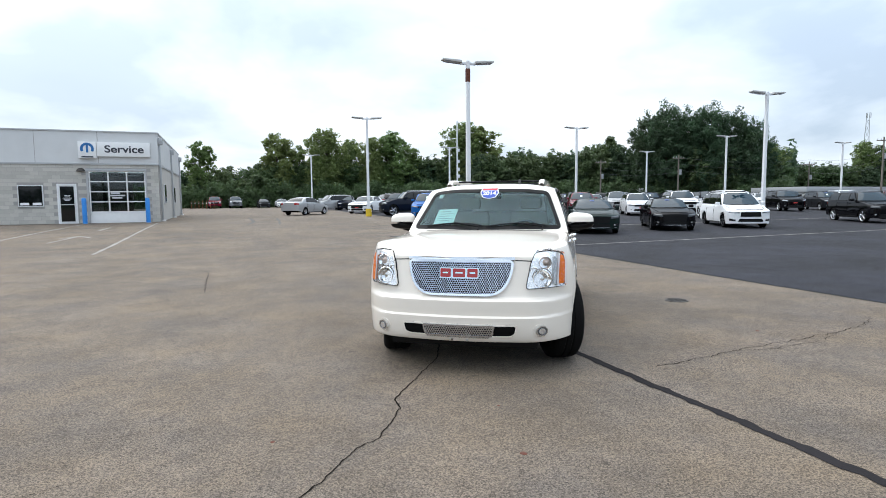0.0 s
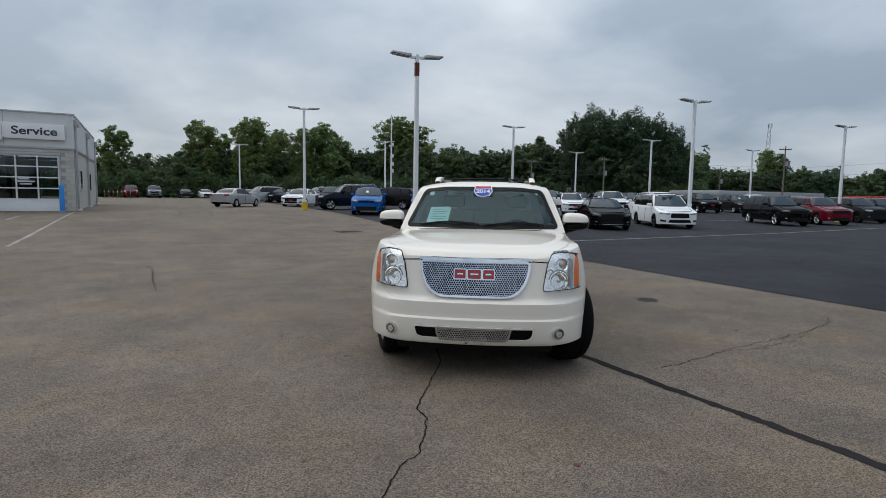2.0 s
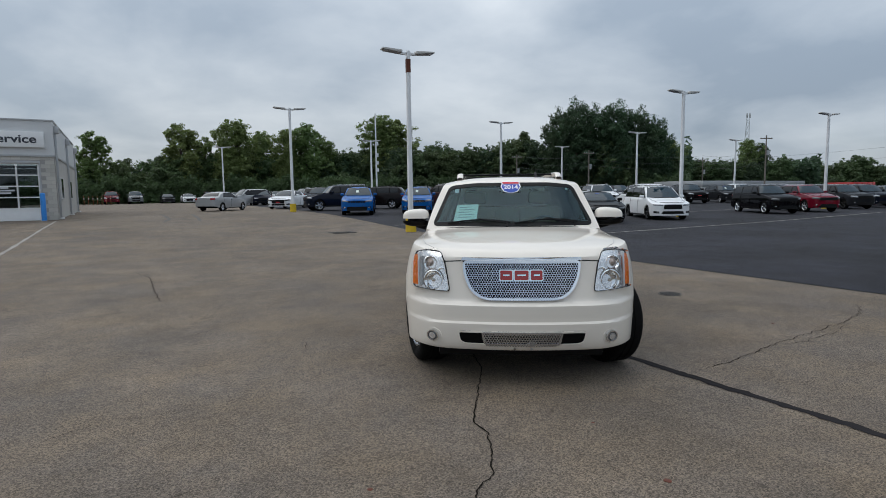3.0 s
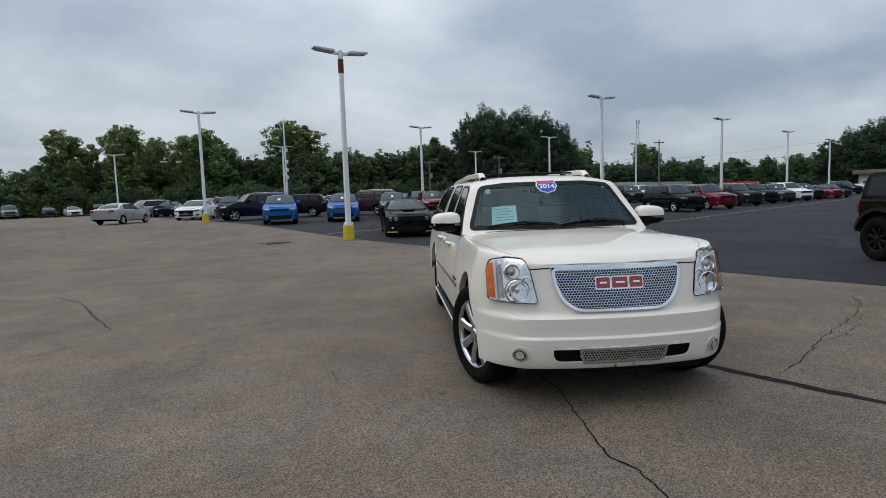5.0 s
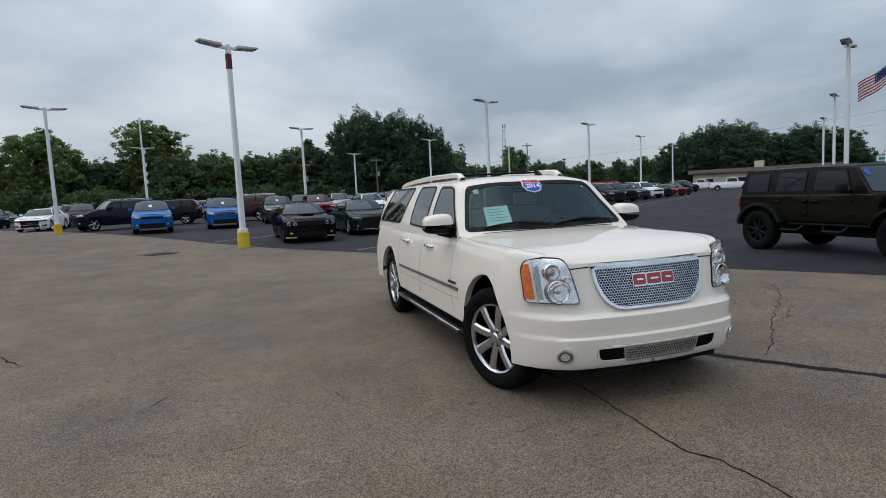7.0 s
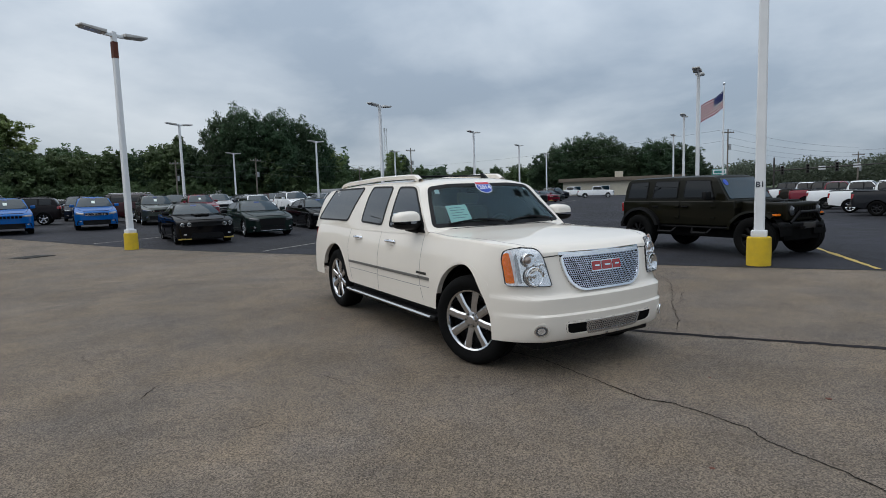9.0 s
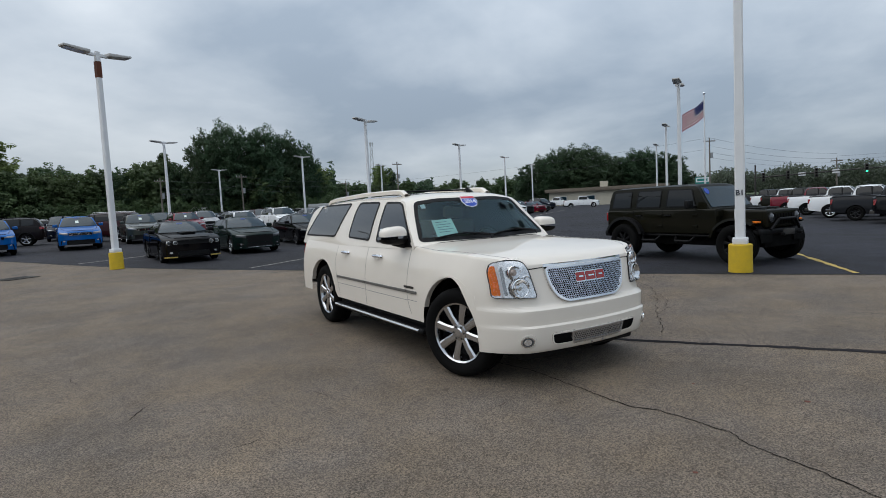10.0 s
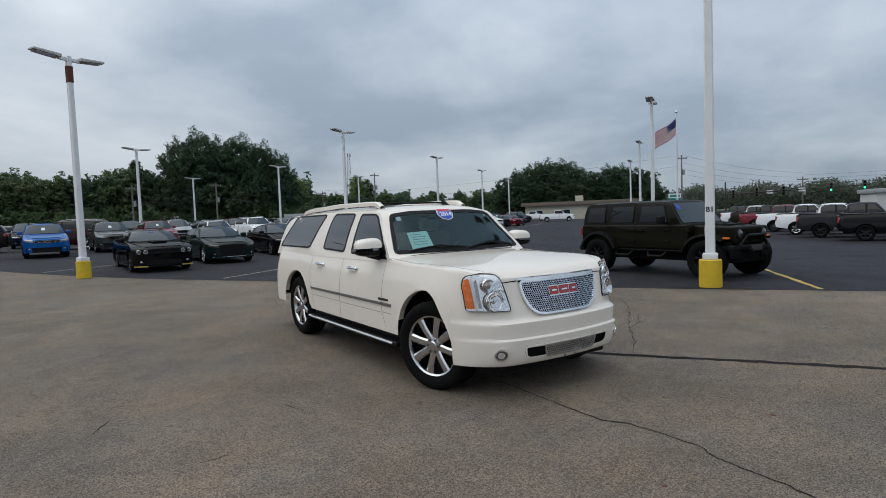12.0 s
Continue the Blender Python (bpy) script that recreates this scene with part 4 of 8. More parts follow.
    if P.get("rounds"):
        for sg in (1, -1):
            for y in (0.60, 0.80):
                c_, n_ = onto(tb, sg * y * W, zg + 0.012, "front", 0.014)
                mm = Matrix.Translation(c_) @ Matrix.Rotation(radians(-90), 4, 'Z')
                lamp = D.add("round_headlight", lathe([(0.0, 0.012), (0.035, 0.008), (0.055, -0.004), (0.06, -0.03)], 18), "lamp_dark", None, mm)
                D.add("halo_ring", lathe([(0.052, 0.0), (0.057, 0.012), (0.068, 0.012), (0.073, -0.004), (0.073, -0.03)], 20), "lamp_clear", lamp)
    if P.get("chin"):
        D.add("chin_strip", lay(tb, [(-W * 0.80, zs + 0.055), (W * 0.80, zs + 0.055), (W * 0.80, zs + 0.080), (-W * 0.80, zs + 0.080)], "front", 0.010, 0.02, rings=2), P["chin"])
    if P.get("apron"):
        D.add("bumper_apron", lay(tb, rounded([(-W * 0.90, zs + 0.01), (W * 0.90, zs + 0.01), (W * 0.86, zs + P["apron"]), (-W * 0.86, zs + P["apron"])], 0.04), "front", 0.004, 0.02, rings=3), "black_plastic")
    if P.get("corners"):
        for sg in (1, -1):
            D.add("corner_intake", lay(tb, rounded([(sg * W * 0.66, zs + 0.12), (sg * W * 0.90, zs + 0.14), (sg * W * 0.90, zs + 0.24), (sg * W * 0.68, zs + 0.22)], 0.02), "front", 0.005, 0.02, rings=2), "black_plastic")
    D.add("hood_seam", trim_on(tb, [(-W * 0.60, zhf - 0.035), (W * 0.60, zhf - 0.035)], "front", 0.012, 0.002, 0.003, closed=False), "black_gap")
    for sg in (1, -1):
        D.add("hood_edge", trim_on(tb, [(xc - 0.05, sg * W * 0.84), (0.0, sg * W * 0.82), (xf - 0.35, sg * W * 0.70)], "top", 0.012, 0.002, 0.003, closed=False), "black_gap")
    if P.get("slots"):
        n = P["slots"]
        x0_, x1_, z0_, z1_ = gr[0][0], gr[1][0], gr[0][1], gr[2][1]
        for i in range(n):
            a = x0_ + (x1_ - x0_) * (i + 0.12) / n; b = x0_ + (x1_ - x0_) * (i + 0.88) / n
            q = rounded([(a, z0_ + 0.008), (b, z0_ + 0.008), (b, z1_ - 0.008), (a, z1_ - 0.008)], 0.016, 2)
            s_i = D.add("slot", lay(tb, q, "front", 0.008, 0.01, rings=2), "black_gap", gi)
            if P.get("slot_mk"):
                D.add("slot_rim", trim_on(tb, q, "front", 0.012, 0.012, 0.01), P["slot_mk"], s_i)
    elif P.get("bar"):
        D.add("grille_bar", lay(tb, [(-W * 0.5, zg + 0.0), (W * 0.5, zg + 0.0), (W * 0.5, zg + 0.025), (-W * 0.5, zg + 0.025)], "front", 0.012, 0.02, rings=2), P["bar"], gi)
    D.add("lower_grille", lay(tb, rounded([(-W * 0.58, zs + 0.09), (W * 0.58, zs + 0.09), (W * 0.50, zs + 0.23), (-W * 0.50, zs + 0.23)], 0.04), "front", 0.005, 0.02, rings=3), "black_plastic")
    if P.get("plate"):
        D.add("number_plate", lay(tb, [(-0.15, zg - 0.17), (0.15, zg - 0.17), (0.15, zg - 0.09), (-0.15, zg - 0.09)], "front", 0.014, 0.02, rings=2), P["plate"])
    if P.get("lip"):
        for sg in (1, -1):
            D.add("splitter_guard", lay(tb, [(sg * W * 0.55, zs + 0.015), (sg * W * 0.92, zs + 0.015), (sg * W * 0.92, zs + 0.055), (sg * W * 0.55, zs + 0.055)], "front", 0.03, 0.04, rings=2), "line_yellow")
    if P.get("scoop"):
        D.add("hood_scoop", lay(tb, rounded([(-0.34, -0.30), (-0.34, 0.30), (0.16, 0.24), (0.16, -0.24)], 0.05), "top", 0.035, 0.05, rings=2), "PAINT")
        D.add("scoop_mouth", lay(tb, rounded([(0.10, -0.20), (0.10, 0.20), (0.19, 0.20), (0.19, -0.20)], 0.03), "top", 0.040, 0.05, rings=2), "black_gap")
    if P.get("sticker"):
        D.add("windshield_sticker", lay(tc, [(-0.14, H - 0.14), (0.06, H - 0.14), (0.06, H - 0.095), (-0.14, H - 0.095)], "front", 0.010, 0.004, rings=2), "sticker_faint")
    if P.get("card"):
        D.add("windshield_card", lay(tc, [(-0.12, zb1 + 0.20), (0.03, zb1 + 0.20), (0.03, zb1 + 0.32), (-0.12, zb1 + 0.32)], "front", 0.010, 0.004, rings=2), "paper")
    zk = zb1 - 0.10
    for sg, way in ((1, "left"), (-1, "right")):
        bm = boxbm(-0.10, 0.09, -0.09, 0.11, -0.065, 0.075, 0.035, 3)
        D.add("mirror", bm, P.get("mirror", "PAINT"), None, Matrix.Translation((xc - 0.42, sg * (W + 0.06), zb1 + 0.10)))
        for a, b in P["wins"][:2 if P.get("doors", 4) == 4 else 1]:
            D.add("door_handle", lay(tb, rounded([(a + 0.06, zk - 0.02), (a + 0.25, zk - 0.02), (a + 0.25, zk + 0.015), (a + 0.06, zk + 0.015)], 0.01, 2), way, 0.025, 0.03, rings=2), P.get("handle", "PAINT"))
            D.add("door_seam", trim_on(tb, [(a - 0.03, zk + 0.08), (a - 0.03, zs + 0.12)], way, 0.012, 0.002, 0.003, closed=False), "black_gap")
        D.add("sill_trim", lay(tb, [(-wbs + aR + 0.05, zs + 0.005), (-aR - 0.05, zs + 0.005), (-aR - 0.05, zs + P.get("clad", 0.06)), (-wbs + aR + 0.05, zs + P.get("clad", 0.06))], way, 0.006, 0.01, rings=2), "black_plastic")
        for x in (0, -wbs):
            vs, fs = well(x, aR - 0.005, R, W * 0.97)
            D.add("wheel_well", ([(a, sg * b, c) for a, b, c in vs], fs), "black_gap")
            if P.get("flare"):
                bm = bmesh.new(); prev = None
                for i in range(15):
                    t = math.pi * i / 14
                    row = [bm.verts.new((x + r * math.cos(t), sg * y, R + r * math.sin(t))) for r, y in ((aR - 0.01, W - 0.09), (aR - 0.01, W + 0.012), (aR + 0.055, W + 0.005), (aR + 0.06, W - 0.09))]
                    if prev:
                        for e in range(3): bm.faces.new((prev[e], row[e], row[e + 1], prev[e + 1]))
                    prev = row
                D.add("arch_trim", bm, "black_plastic")
        if P.get("rails"):
            bm = rod(bmesh.new(), (xre + 0.15, sg * W * 0.62, H + 0.02), (xw - 0.25, sg * W * 0.62, H + 0.02), 0.018, n=8)
            for x in (xre + 0.15, (xre + xw) / 2, xw - 0.25):
                rod(bm, (x, sg * W * 0.62, H - 0.06), (x, sg * W * 0.62, H + 0.02), 0.02, n=8)
            D.add("roof_rail", bm, P["rails"])
    bm = boxbm(-wbs - P["ro"] * 0.75, xf * 0.75, -W * 0.80, W * 0.80, zs + 0.03, zs + 0.28)
    D.add("underbody", bm, "black_gap")
    if P.get("bed"):
        a, b = P["bed"]
        # flat dark plate at rail height, added for the dark inside of an open bed
        D.add("bed_cover", boxbm(a, b, -W * 0.82, W * 0.82, zd - 0.03, zd + 0.035, 0.02), "black_plastic")
        D.add("rear_bumper", boxbm(xr - 0.10, xr + 0.12, -W * 0.86, W * 0.86, 0.48, 0.64, 0.03), "steel_dark")
    if P.get("spoiler"):
        D.add("spoiler", boxbm(xr + 0.02, xr + 0.22, -W * 0.7, W * 0.7, zd + 0.03, zd + 0.06, 0.012), "PAINT")
    D.wheels(key, (0, -wbs), W - P.get("tw", 0.23) / 2 - 0.012, R, R, P.get("rim", R * 0.68), P.get("tw", 0.23), P.get("spokes", 5), P.get("spoke", "fat"), "RIM", n=20)
    return D


SPECS = {
    "saloon": dict(rw=0.62, gw=0.60, R=0.36, wb=3.05, oh=0.93, ro=1.05, H=1.48, W=0.95, zhf=0.86, zhc=1.00, xc=-0.55, zd=1.10, xw=-1.35, xre=-2.65, xrb=-3.45, wins=[(-1.72, -0.80), (-2.75, -1.78), ], zs=0.20, face="tall", lamp="wide", lamp_mk="lamp_dark", zb2=1.05, spokes=10, rim=0.26, chin="rim_silver", corners=True),
    "coupe": dict(rw=0.60, R=0.36, wb=2.95, oh=0.95, ro=1.10, H=1.45, W=0.96, zhf=0.90, zhc=1.00, xc=-0.60, zd=1.10, xw=-1.40, xre=-2.45, xrb=-3.35, wins=[(-2.05, -0.85), (-2.75, -2.12)], doors=2, zs=0.18, face="wide", lamp="wide", lamp_mk="lamp_dark", zb2=1.04, spokes=5, rim=0.26, lip=True, scoop=True, spoiler=True, rf=0.30, rounds=True, gw=0.90, chin="black_plastic"),
    "old_saloon": dict(R=0.30, wb=2.60, oh=0.88, ro=0.98, H=1.40, W=0.86, zhf=0.76, zhc=0.93, xc=-0.45, zd=1.00, xw=-1.15, xre=-2.2, xrb=-2.95, wins=[(-1.45, -0.68), (-2.3, -1.5)], zs=0.20, face="slim", lamp="slim", zb2=0.98, spokes=7, rim=0.195, tw=0.19),
    "crossover": dict(R=0.36, wb=2.70, oh=0.90, ro=0.92, H=1.66, W=0.92, zhf=0.98, zhc=1.12, xc=-0.45, zd=1.14, xw=-1.12, xre=-3.15, xrb=-3.55, wins=[(-1.45, -0.72), (-2.45, -1.51), (-3.12, -2.52)], zs=0.26, face="wide", lamp="slim", slots=7, grille_mk="PAINT", apron=0.24, clad=0.14, flare=True, rails="black_plastic", steep=1, spokes=5, sticker=True, card=True),
    "suv": dict(gw=0.58, gh=(-0.085, 0.085), R=0.39, wb=2.95, oh=0.93, ro=1.02, H=1.76, W=0.97, zhf=1.05, zhc=1.20, xc=-0.50, zd=1.22, xw=-1.15, xre=-3.55, xrb=-3.92, wins=[(-1.52, -0.78), (-2.58, -1.58), (-3.50, -2.66)], zs=0.28, face="wide", lamp="wide", lamp_mk="lamp_mid", apron=0.12, clad=0.10, rails="rim_silver", steep=1, spokes=5, rim=0.27),
    "van": dict(gw=0.47, gh=(-0.16, 0.06), gt=0.92, R=0.36, wb=3.08, oh=0.98, ro=1.10, H=1.77, W=0.99, zhf=0.92, zhc=1.10, xc=-0.20, zd=1.12, xw=-1.15, xre=-3.75, xrb=-4.12, wins=[(-1.42, -0.55), (-2.68, -1.48), (-3.85, -2.74)], zs=0.22, face="wide", lamp="slim", grille_mk="black_plastic", steep=1, spokes=5, rim=0.255, fogs=True, corners=True),
    "wagon": dict(R=0.34, wb=2.68, oh=0.88, ro=0.90, H=1.58, W=0.90, zhf=0.90, zhc=1.05, xc=-0.40, zd=1.06, xw=-1.1, xre=-3.0, xrb=-3.45, wins=[(-1.42, -0.66), (-2.40, -1.48), (-3.0, -2.46)], zs=0.24, face="wide", lamp="wide", rails="rim_silver", steep=1, spokes=6),
    "pickup": dict(R=0.41, wb=3.67, oh=0.98, ro=1.22, H=1.94, W=1.02, zhf=1.16, zhc=1.30, xc=-0.55, zd=1.34, xw=-1.15, xre=-2.35, xrb=-2.62, wins=[(-1.55, -0.82), (-2.35, -1.62)], zs=0.36, face="tall", lamp="tall", zb2=1.32, bed=(-4.75, -2.66), spokes=6, rim=0.26, tw=0.27, grille_mk="black_plastic", bar="chrome", tail=[(0.78, 0.92), (0.90, 0.92), (0.90, 1.20), (0.78, 1.20)]),
}


# ---- the white estate SUV in the middle ----
def hex_sheet(tree, outline, way, pitch, hole, off, deep):
    """Pierced metal sheet with hexagonal holes, clipped to an outline."""
    vs, fs = [], []
    xs, zs_ = [p[0] for p in outline], [p[1] for p in outline]
    row, z = 0, min(zs_)
    while z < max(zs_) + pitch:
        x = min(xs) + (pitch / 2 if row % 2 else 0)
        while x < max(xs) + pitch:
            if inside((x, z), outline):
                b = len(vs)
                for r, d in ((pitch / math.sqrt(3) * 1.01, 0), (hole, 0), (hole * 0.94, deep)):
                    for i in range(6):
                        a = math.pi / 6 + i * math.pi / 3
                        p, n = onto(tree, x + r * math.cos(a), z + r * math.sin(a), way, off)
                        vs.append(p - n * d)
                for g in (0, 6):
                    for i in range(6):
                        j = (i + 1) % 6
                        fs.append((b + g + i, b + g + j, b + g + 6 + j, b + g + 6 + i))
            x += pitch
        z += pitch * math.sqrt(3) / 2
        row += 1
    return vs, fs


def circle(cy, cz, r, n=20, sz=1.0):
    return [(cy + r * math.cos(t), cz + r * sz * math.sin(t)) for t in np.linspace(0, 2 * math.pi, n + 1)[:-1]]


def cut_faces(vs, fs, test):
    out = []
    for f in fs:
        c = [sum(vs[i][k] for i in f) / len(f) for k in range(3)]
        if not test(c):
            out.append(f)
    return vs, out


HERO = dict(xf=0.73, xr=-4.40, W=0.978, rf=0.385, rr=0.26, ns=56, snap=(0.517, 0.531, 0.655, 0.684), tuck=0.065, arches=[(0.0, 0.492, 0.415), (-3.32, 0.480, 0.415)], bowf=0.165, bowr=0.06, zm=0.70, bulge=0.05, waist=0.0, crown=3.2,
            low=[(-4.40, 0.44), (-4.1, 0.42), (-2.9, 0.425), (-0.45, 0.425), (-0.40, 0.42), (0.38, 0.315), (0.48, 0.302), (0.73, 0.302)],
            belt=[(-4.40, 1.08), (-4.28, 1.12), (-3.0, 1.13), (-0.80, 1.13), (-0.3, 1.105), (0.2, 1.100), (0.46, 1.085), (0.62, 1.066), (0.73, 1.000)],
            top=[(-4.40, 1.09), (-4.28, 1.13), (-1.2, 1.15), (-0.80, 1.185), (-0.3, 1.17), (0.2, 1.130), (0.5, 1.096), (0.63, 1.074), (0.70, 1.048), (0.73, 1.012)],
            front_profile=[(0.28, 0.03), (0.315, 0.080), (0.40, 0.108), (0.50, 0.122), (0.517, 0.123), (0.531, 0.098), (0.60, 0.102), (0.655, 0.103), (0.684, 0.050), (0.74, 0.036), (0.97, -0.012), (1.1, -0.03)],
            rear_profile=[(0.3, 0.05), (0.62, 0.07), (0.68, 0.0), (1.2, 0.0)])
HERO_CABIN = dict(roof=[(-4.40, 1.10), (-4.33, 1.34), (-4.19, 1.58), (-3.96, 1.668), (-2.6, 1.715), (-1.45, 1.70), (-1.16, 1.665), (-0.90, 1.44), (-0.58, 1.155)],
                  cbelt=[(-4.40, 1.09), (-0.58, 1.12)], wb=[(-4.40, 0.885), (-4.1, 0.90), (-1.5, 0.905), (-0.58, 0.90)], soft=0.905, wr=[(-4.40, 0.67), (-3.0, 0.69), (-1.2, 0.685), (-0.58, 0.685)], bowg=0.16, bowgr=0.06, cns=14)
WIN_F = [(-0.81, 1.178), (-1.02, 1.40), (-1.215, 1.585), (-1.30, 1.612), (-1.655, 1.62), (-1.67, 1.168)]
WIN_R = [(-1.855, 1.178), (-1.81, 1.628), (-2.40, 1.638), (-2.46, 1.55), (-2.515, 1.20)]
WIN_Q = [(-2.99, 1.20), (-2.665, 1.637), (-3.78, 1.630), (-4.22, 1.20)]
WIN_W = [(-0.83, 1.187), (0.83, 1.187), (0.665, 1.600), (0.40, 1.628), (-0.40, 1.628), (-0.665, 1.600)]
GRILLE = [(-0.462, 0.995), (0.462, 0.995), (0.445, 0.87), (0.395, 0.755), (0.29, 0.688), (-0.29, 0.688), (-0.395, 0.755), (-0.445, 0.87)]
LAMP = [(0.557, 0.750), (0.872, 0.762), (0.872, 0.98), (0.848, 1.052), (0.76, 1.070), (0.632, 1.056), (0.596, 0.98)]


def white_suv():
    D = Design()
    bv, bf = body_shell(HERO, 0.06)
    tb = BVHTree.FromPolygons([Vector(v) for v in bv], bf)
    D.add("body", (bv, bf), "paint_pearl")
    cv, cf = cabin_shell(HERO_CABIN, 0.03)
    tc = BVHTree.FromPolygons([Vector(v) for v in cv], cf)
    wr, fr_, rr_, qr_ = rounded(WIN_W, 0.06), rounded(WIN_F, 0.06), rounded(WIN_R, 0.06), rounded(WIN_Q, 0.06)
    ws_in, f_in, r_in, q_in = (shrink(p, 0.03) for p in (wr, fr_, rr_, qr_))
    def hole(c):
        if c[0] > -1.3 and inside((c[1], c[2]), ws_in) and abs(c[1]) < 0.81 - (c[2] - 1.2) * 0.30: return True
        return False
    D.add("roof", cut_faces(cv, cf, hole), "paint_pearl", label="white roof and pillars")
    w_i = D.add("windshield", patch(tc, wr, "front", 0.002, 0.004, rings=6), "windshield", label="laminated windshield, slightly green")
    D.add("windshield_seal", band(tc, wr, "front", 0.035, 0.005, 0.008), "black_plastic", w_i)
    for way in ("left", "right"):
        for nm, o, mk in (("front_window", fr_, "window_dark"), ("rear_door_window", rr_, "window_dark"), ("quarter_window", qr_, "window_dark")):
            i = D.add(nm, patch(tc, o, way, 0.005, 0.007, rings=4), mk, label="dark tinted side glass")
            D.add("window_seal", band(tc, o, way, 0.020, 0.008, 0.012), "black_plastic", i)
    D.add("rear_window", patch(tc, rounded([(-0.72, 1.2), (0.72, 1.2), (0.62, 1.58), (-0.62, 1.58)], 0.06), "rear", 0.004, 0.006), "window_dark")
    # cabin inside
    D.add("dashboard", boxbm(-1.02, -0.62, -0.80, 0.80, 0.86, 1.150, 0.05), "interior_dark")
    D.add("cabin_floor", boxbm(-4.2, -0.7, -0.85, 0.85, 0.50, 0.56), "interior_dark")
    for y in (-0.40, 0.40):
        bm = box(bmesh.new(), -1.95, -1.45, y - 0.26, y + 0.26, 0.62, 0.80, 0.06)
        box(bm, -2.08, -1.90, y - 0.26, y + 0.26, 0.78, 1.36, 0.07)
        s_i = D.add("seat", bm, "interior", label="tan leather seat")
        D.add("head_restraint", boxbm(-2.07, -1.95, y - 0.14, y + 0.14, 1.38, 1.54, 0.05), "interior", s_i)
    bm = box(bmesh.new(), -2.98, -2.80, -0.68, 0.68, 0.72, 1.34, 0.07); box(bm, -2.82, -2.3, -0.68, 0.68, 0.60, 0.78, 0.06)
    D.add("rear_bench", bm, "interior")
    vs, fs = lathe([(0.19 + 0.016 * math.cos(t), 0.016 * math.sin(t)) for t in np.linspace(0, 2 * math.pi, 9)], 28)
    st = D.add("steering_wheel", (vs, fs), "interior_dark", None, pose(-1.22, 0.40, 1.08, 0, 0, -90) @ pose(0, 0, 0, 22, 0, 0))
    D.add("steering_hub", boxbm(-0.17, 0.17, -0.02, 0.03, -0.05, 0.05, 0.02), "interior_dark", st)
    for sg in (1, -1):
        vs = [(x, sg * y, z) for x, y, z in ((-4.1, 0.80, 0.52), (-0.72, 0.80, 0.52), (-0.76, 0.78, 1.13), (-1.20, 0.665, 1.60), (-3.8, 0.665, 1.60), (-4.1, 0.78, 1.13))]
        vs += [(x, y - sg * 0.02, z) for x, y, z in vs]
        fs = [(0, 1, 2, 5), (5, 2, 3, 4), (6, 11, 8, 7), (11, 10, 9, 8)] + [(i, (i + 1) % 6, 6 + (i + 1) % 6, 6 + i) for i in range(6)]
        D.add("pillar_trim", rod(bmesh.new(), (-0.84, sg * 0.76, 1.14), (-1.27, sg * 0.645, 1.585), 0.055, n=10), "interior_dark")
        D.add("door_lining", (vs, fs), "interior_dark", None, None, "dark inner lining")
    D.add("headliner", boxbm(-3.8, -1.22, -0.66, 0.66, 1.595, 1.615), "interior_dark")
    D.add("rear_view_mirror", boxbm(-1.22, -1.18, -0.12, 0.12, 1.52, 1.58, 0.015), "black_plastic")
    # papers and badges on the glass
    D.add("paper_notice", patch(tc, [(-0.61, 1.235), (-0.37, 1.25), (-0.345, 1.415), (-0.575, 1.405)], "front", -0.010, 0.002, rings=3), "paper", w_i, label="pale green paper notice")
    for j in range(5):
        z = 1.275 + 0.025 * j
        D.add("print_line", patch(tc, [(-0.565 + 0.004 * j, z), (-0.42 + 0.03 * (j % 2), z + 0.006), (-0.42 + 0.03 * (j % 2), z + 0.012), (-0.565 + 0.004 * j, z + 0.006)], "front", -0.0075, 0.001, rings=2), "galv", w_i)
    D.add("small_decal", patch(tc, [(-0.61, 1.535), (-0.56, 1.535), (-0.555, 1.585), (-0.605, 1.585)], "front", -0.008, 0.002, rings=2), "sticker_white", w_i)
    D.add("small_decal", patch(tc, [(0.59, 1.555), (0.615, 1.555), (0.61, 1.59), (0.585, 1.59)], "front", -0.008, 0.002, rings=2), "sticker_white", w_i)
    SH = [(0.0, -0.066), (0.075, -0.045), (0.108, 0.005), (0.095, 0.045), (0.10, 0.062), (0.05, 0.068), (0.0, 0.060), (-0.05, 0.068), (-0.10, 0.062), (-0.095, 0.045), (-0.108, 0.005), (-0.075, -0.045)]
    cy, cz = 0.0, 1.578
    bi = D.add("year_badge", patch(tc, [(cy + y, cz + z) for y, z in SH], "front", 0.006, 0.003, rings=3), "sticker_white", w_i, label="blue, red and white year badge")
    D.add("badge_field", patch(tc, [(cy + y * 0.90, cz + (z * 0.90 if z < 0.03 else 0.030)) for y, z in SH], "front", 0.009, 0.002, rings=3), "sticker_blue", bi)
    D.add("badge_top", patch(tc, [(cy - 0.086, cz + 0.035), (cy + 0.086, cz + 0.035), (cy + 0.088, cz + 0.056), (cy, cz + 0.054), (cy - 0.088, cz + 0.056)], "front", 0.009, 0.002, rings=2), "sticker_red", bi)
    tm = text_mesh("year_digits", "2014", 0.078, 0.001, 0.002)
    o0, n0 = onto(tc, cy, cz - 0.004, "front", 0.012)
    up = Vector((0, 0, 1)) - n0 * n0.z; up.normalize(); rt = up.cross(n0)
    D.add("year_digits", tm, "sticker_white", bi, Matrix(((rt.x, up.x, n0.x, o0.x), (rt.y, up.y, n0.y, o0.y), (rt.z, up.z, n0.z, o0.z), (0, 0, 0, 1))))
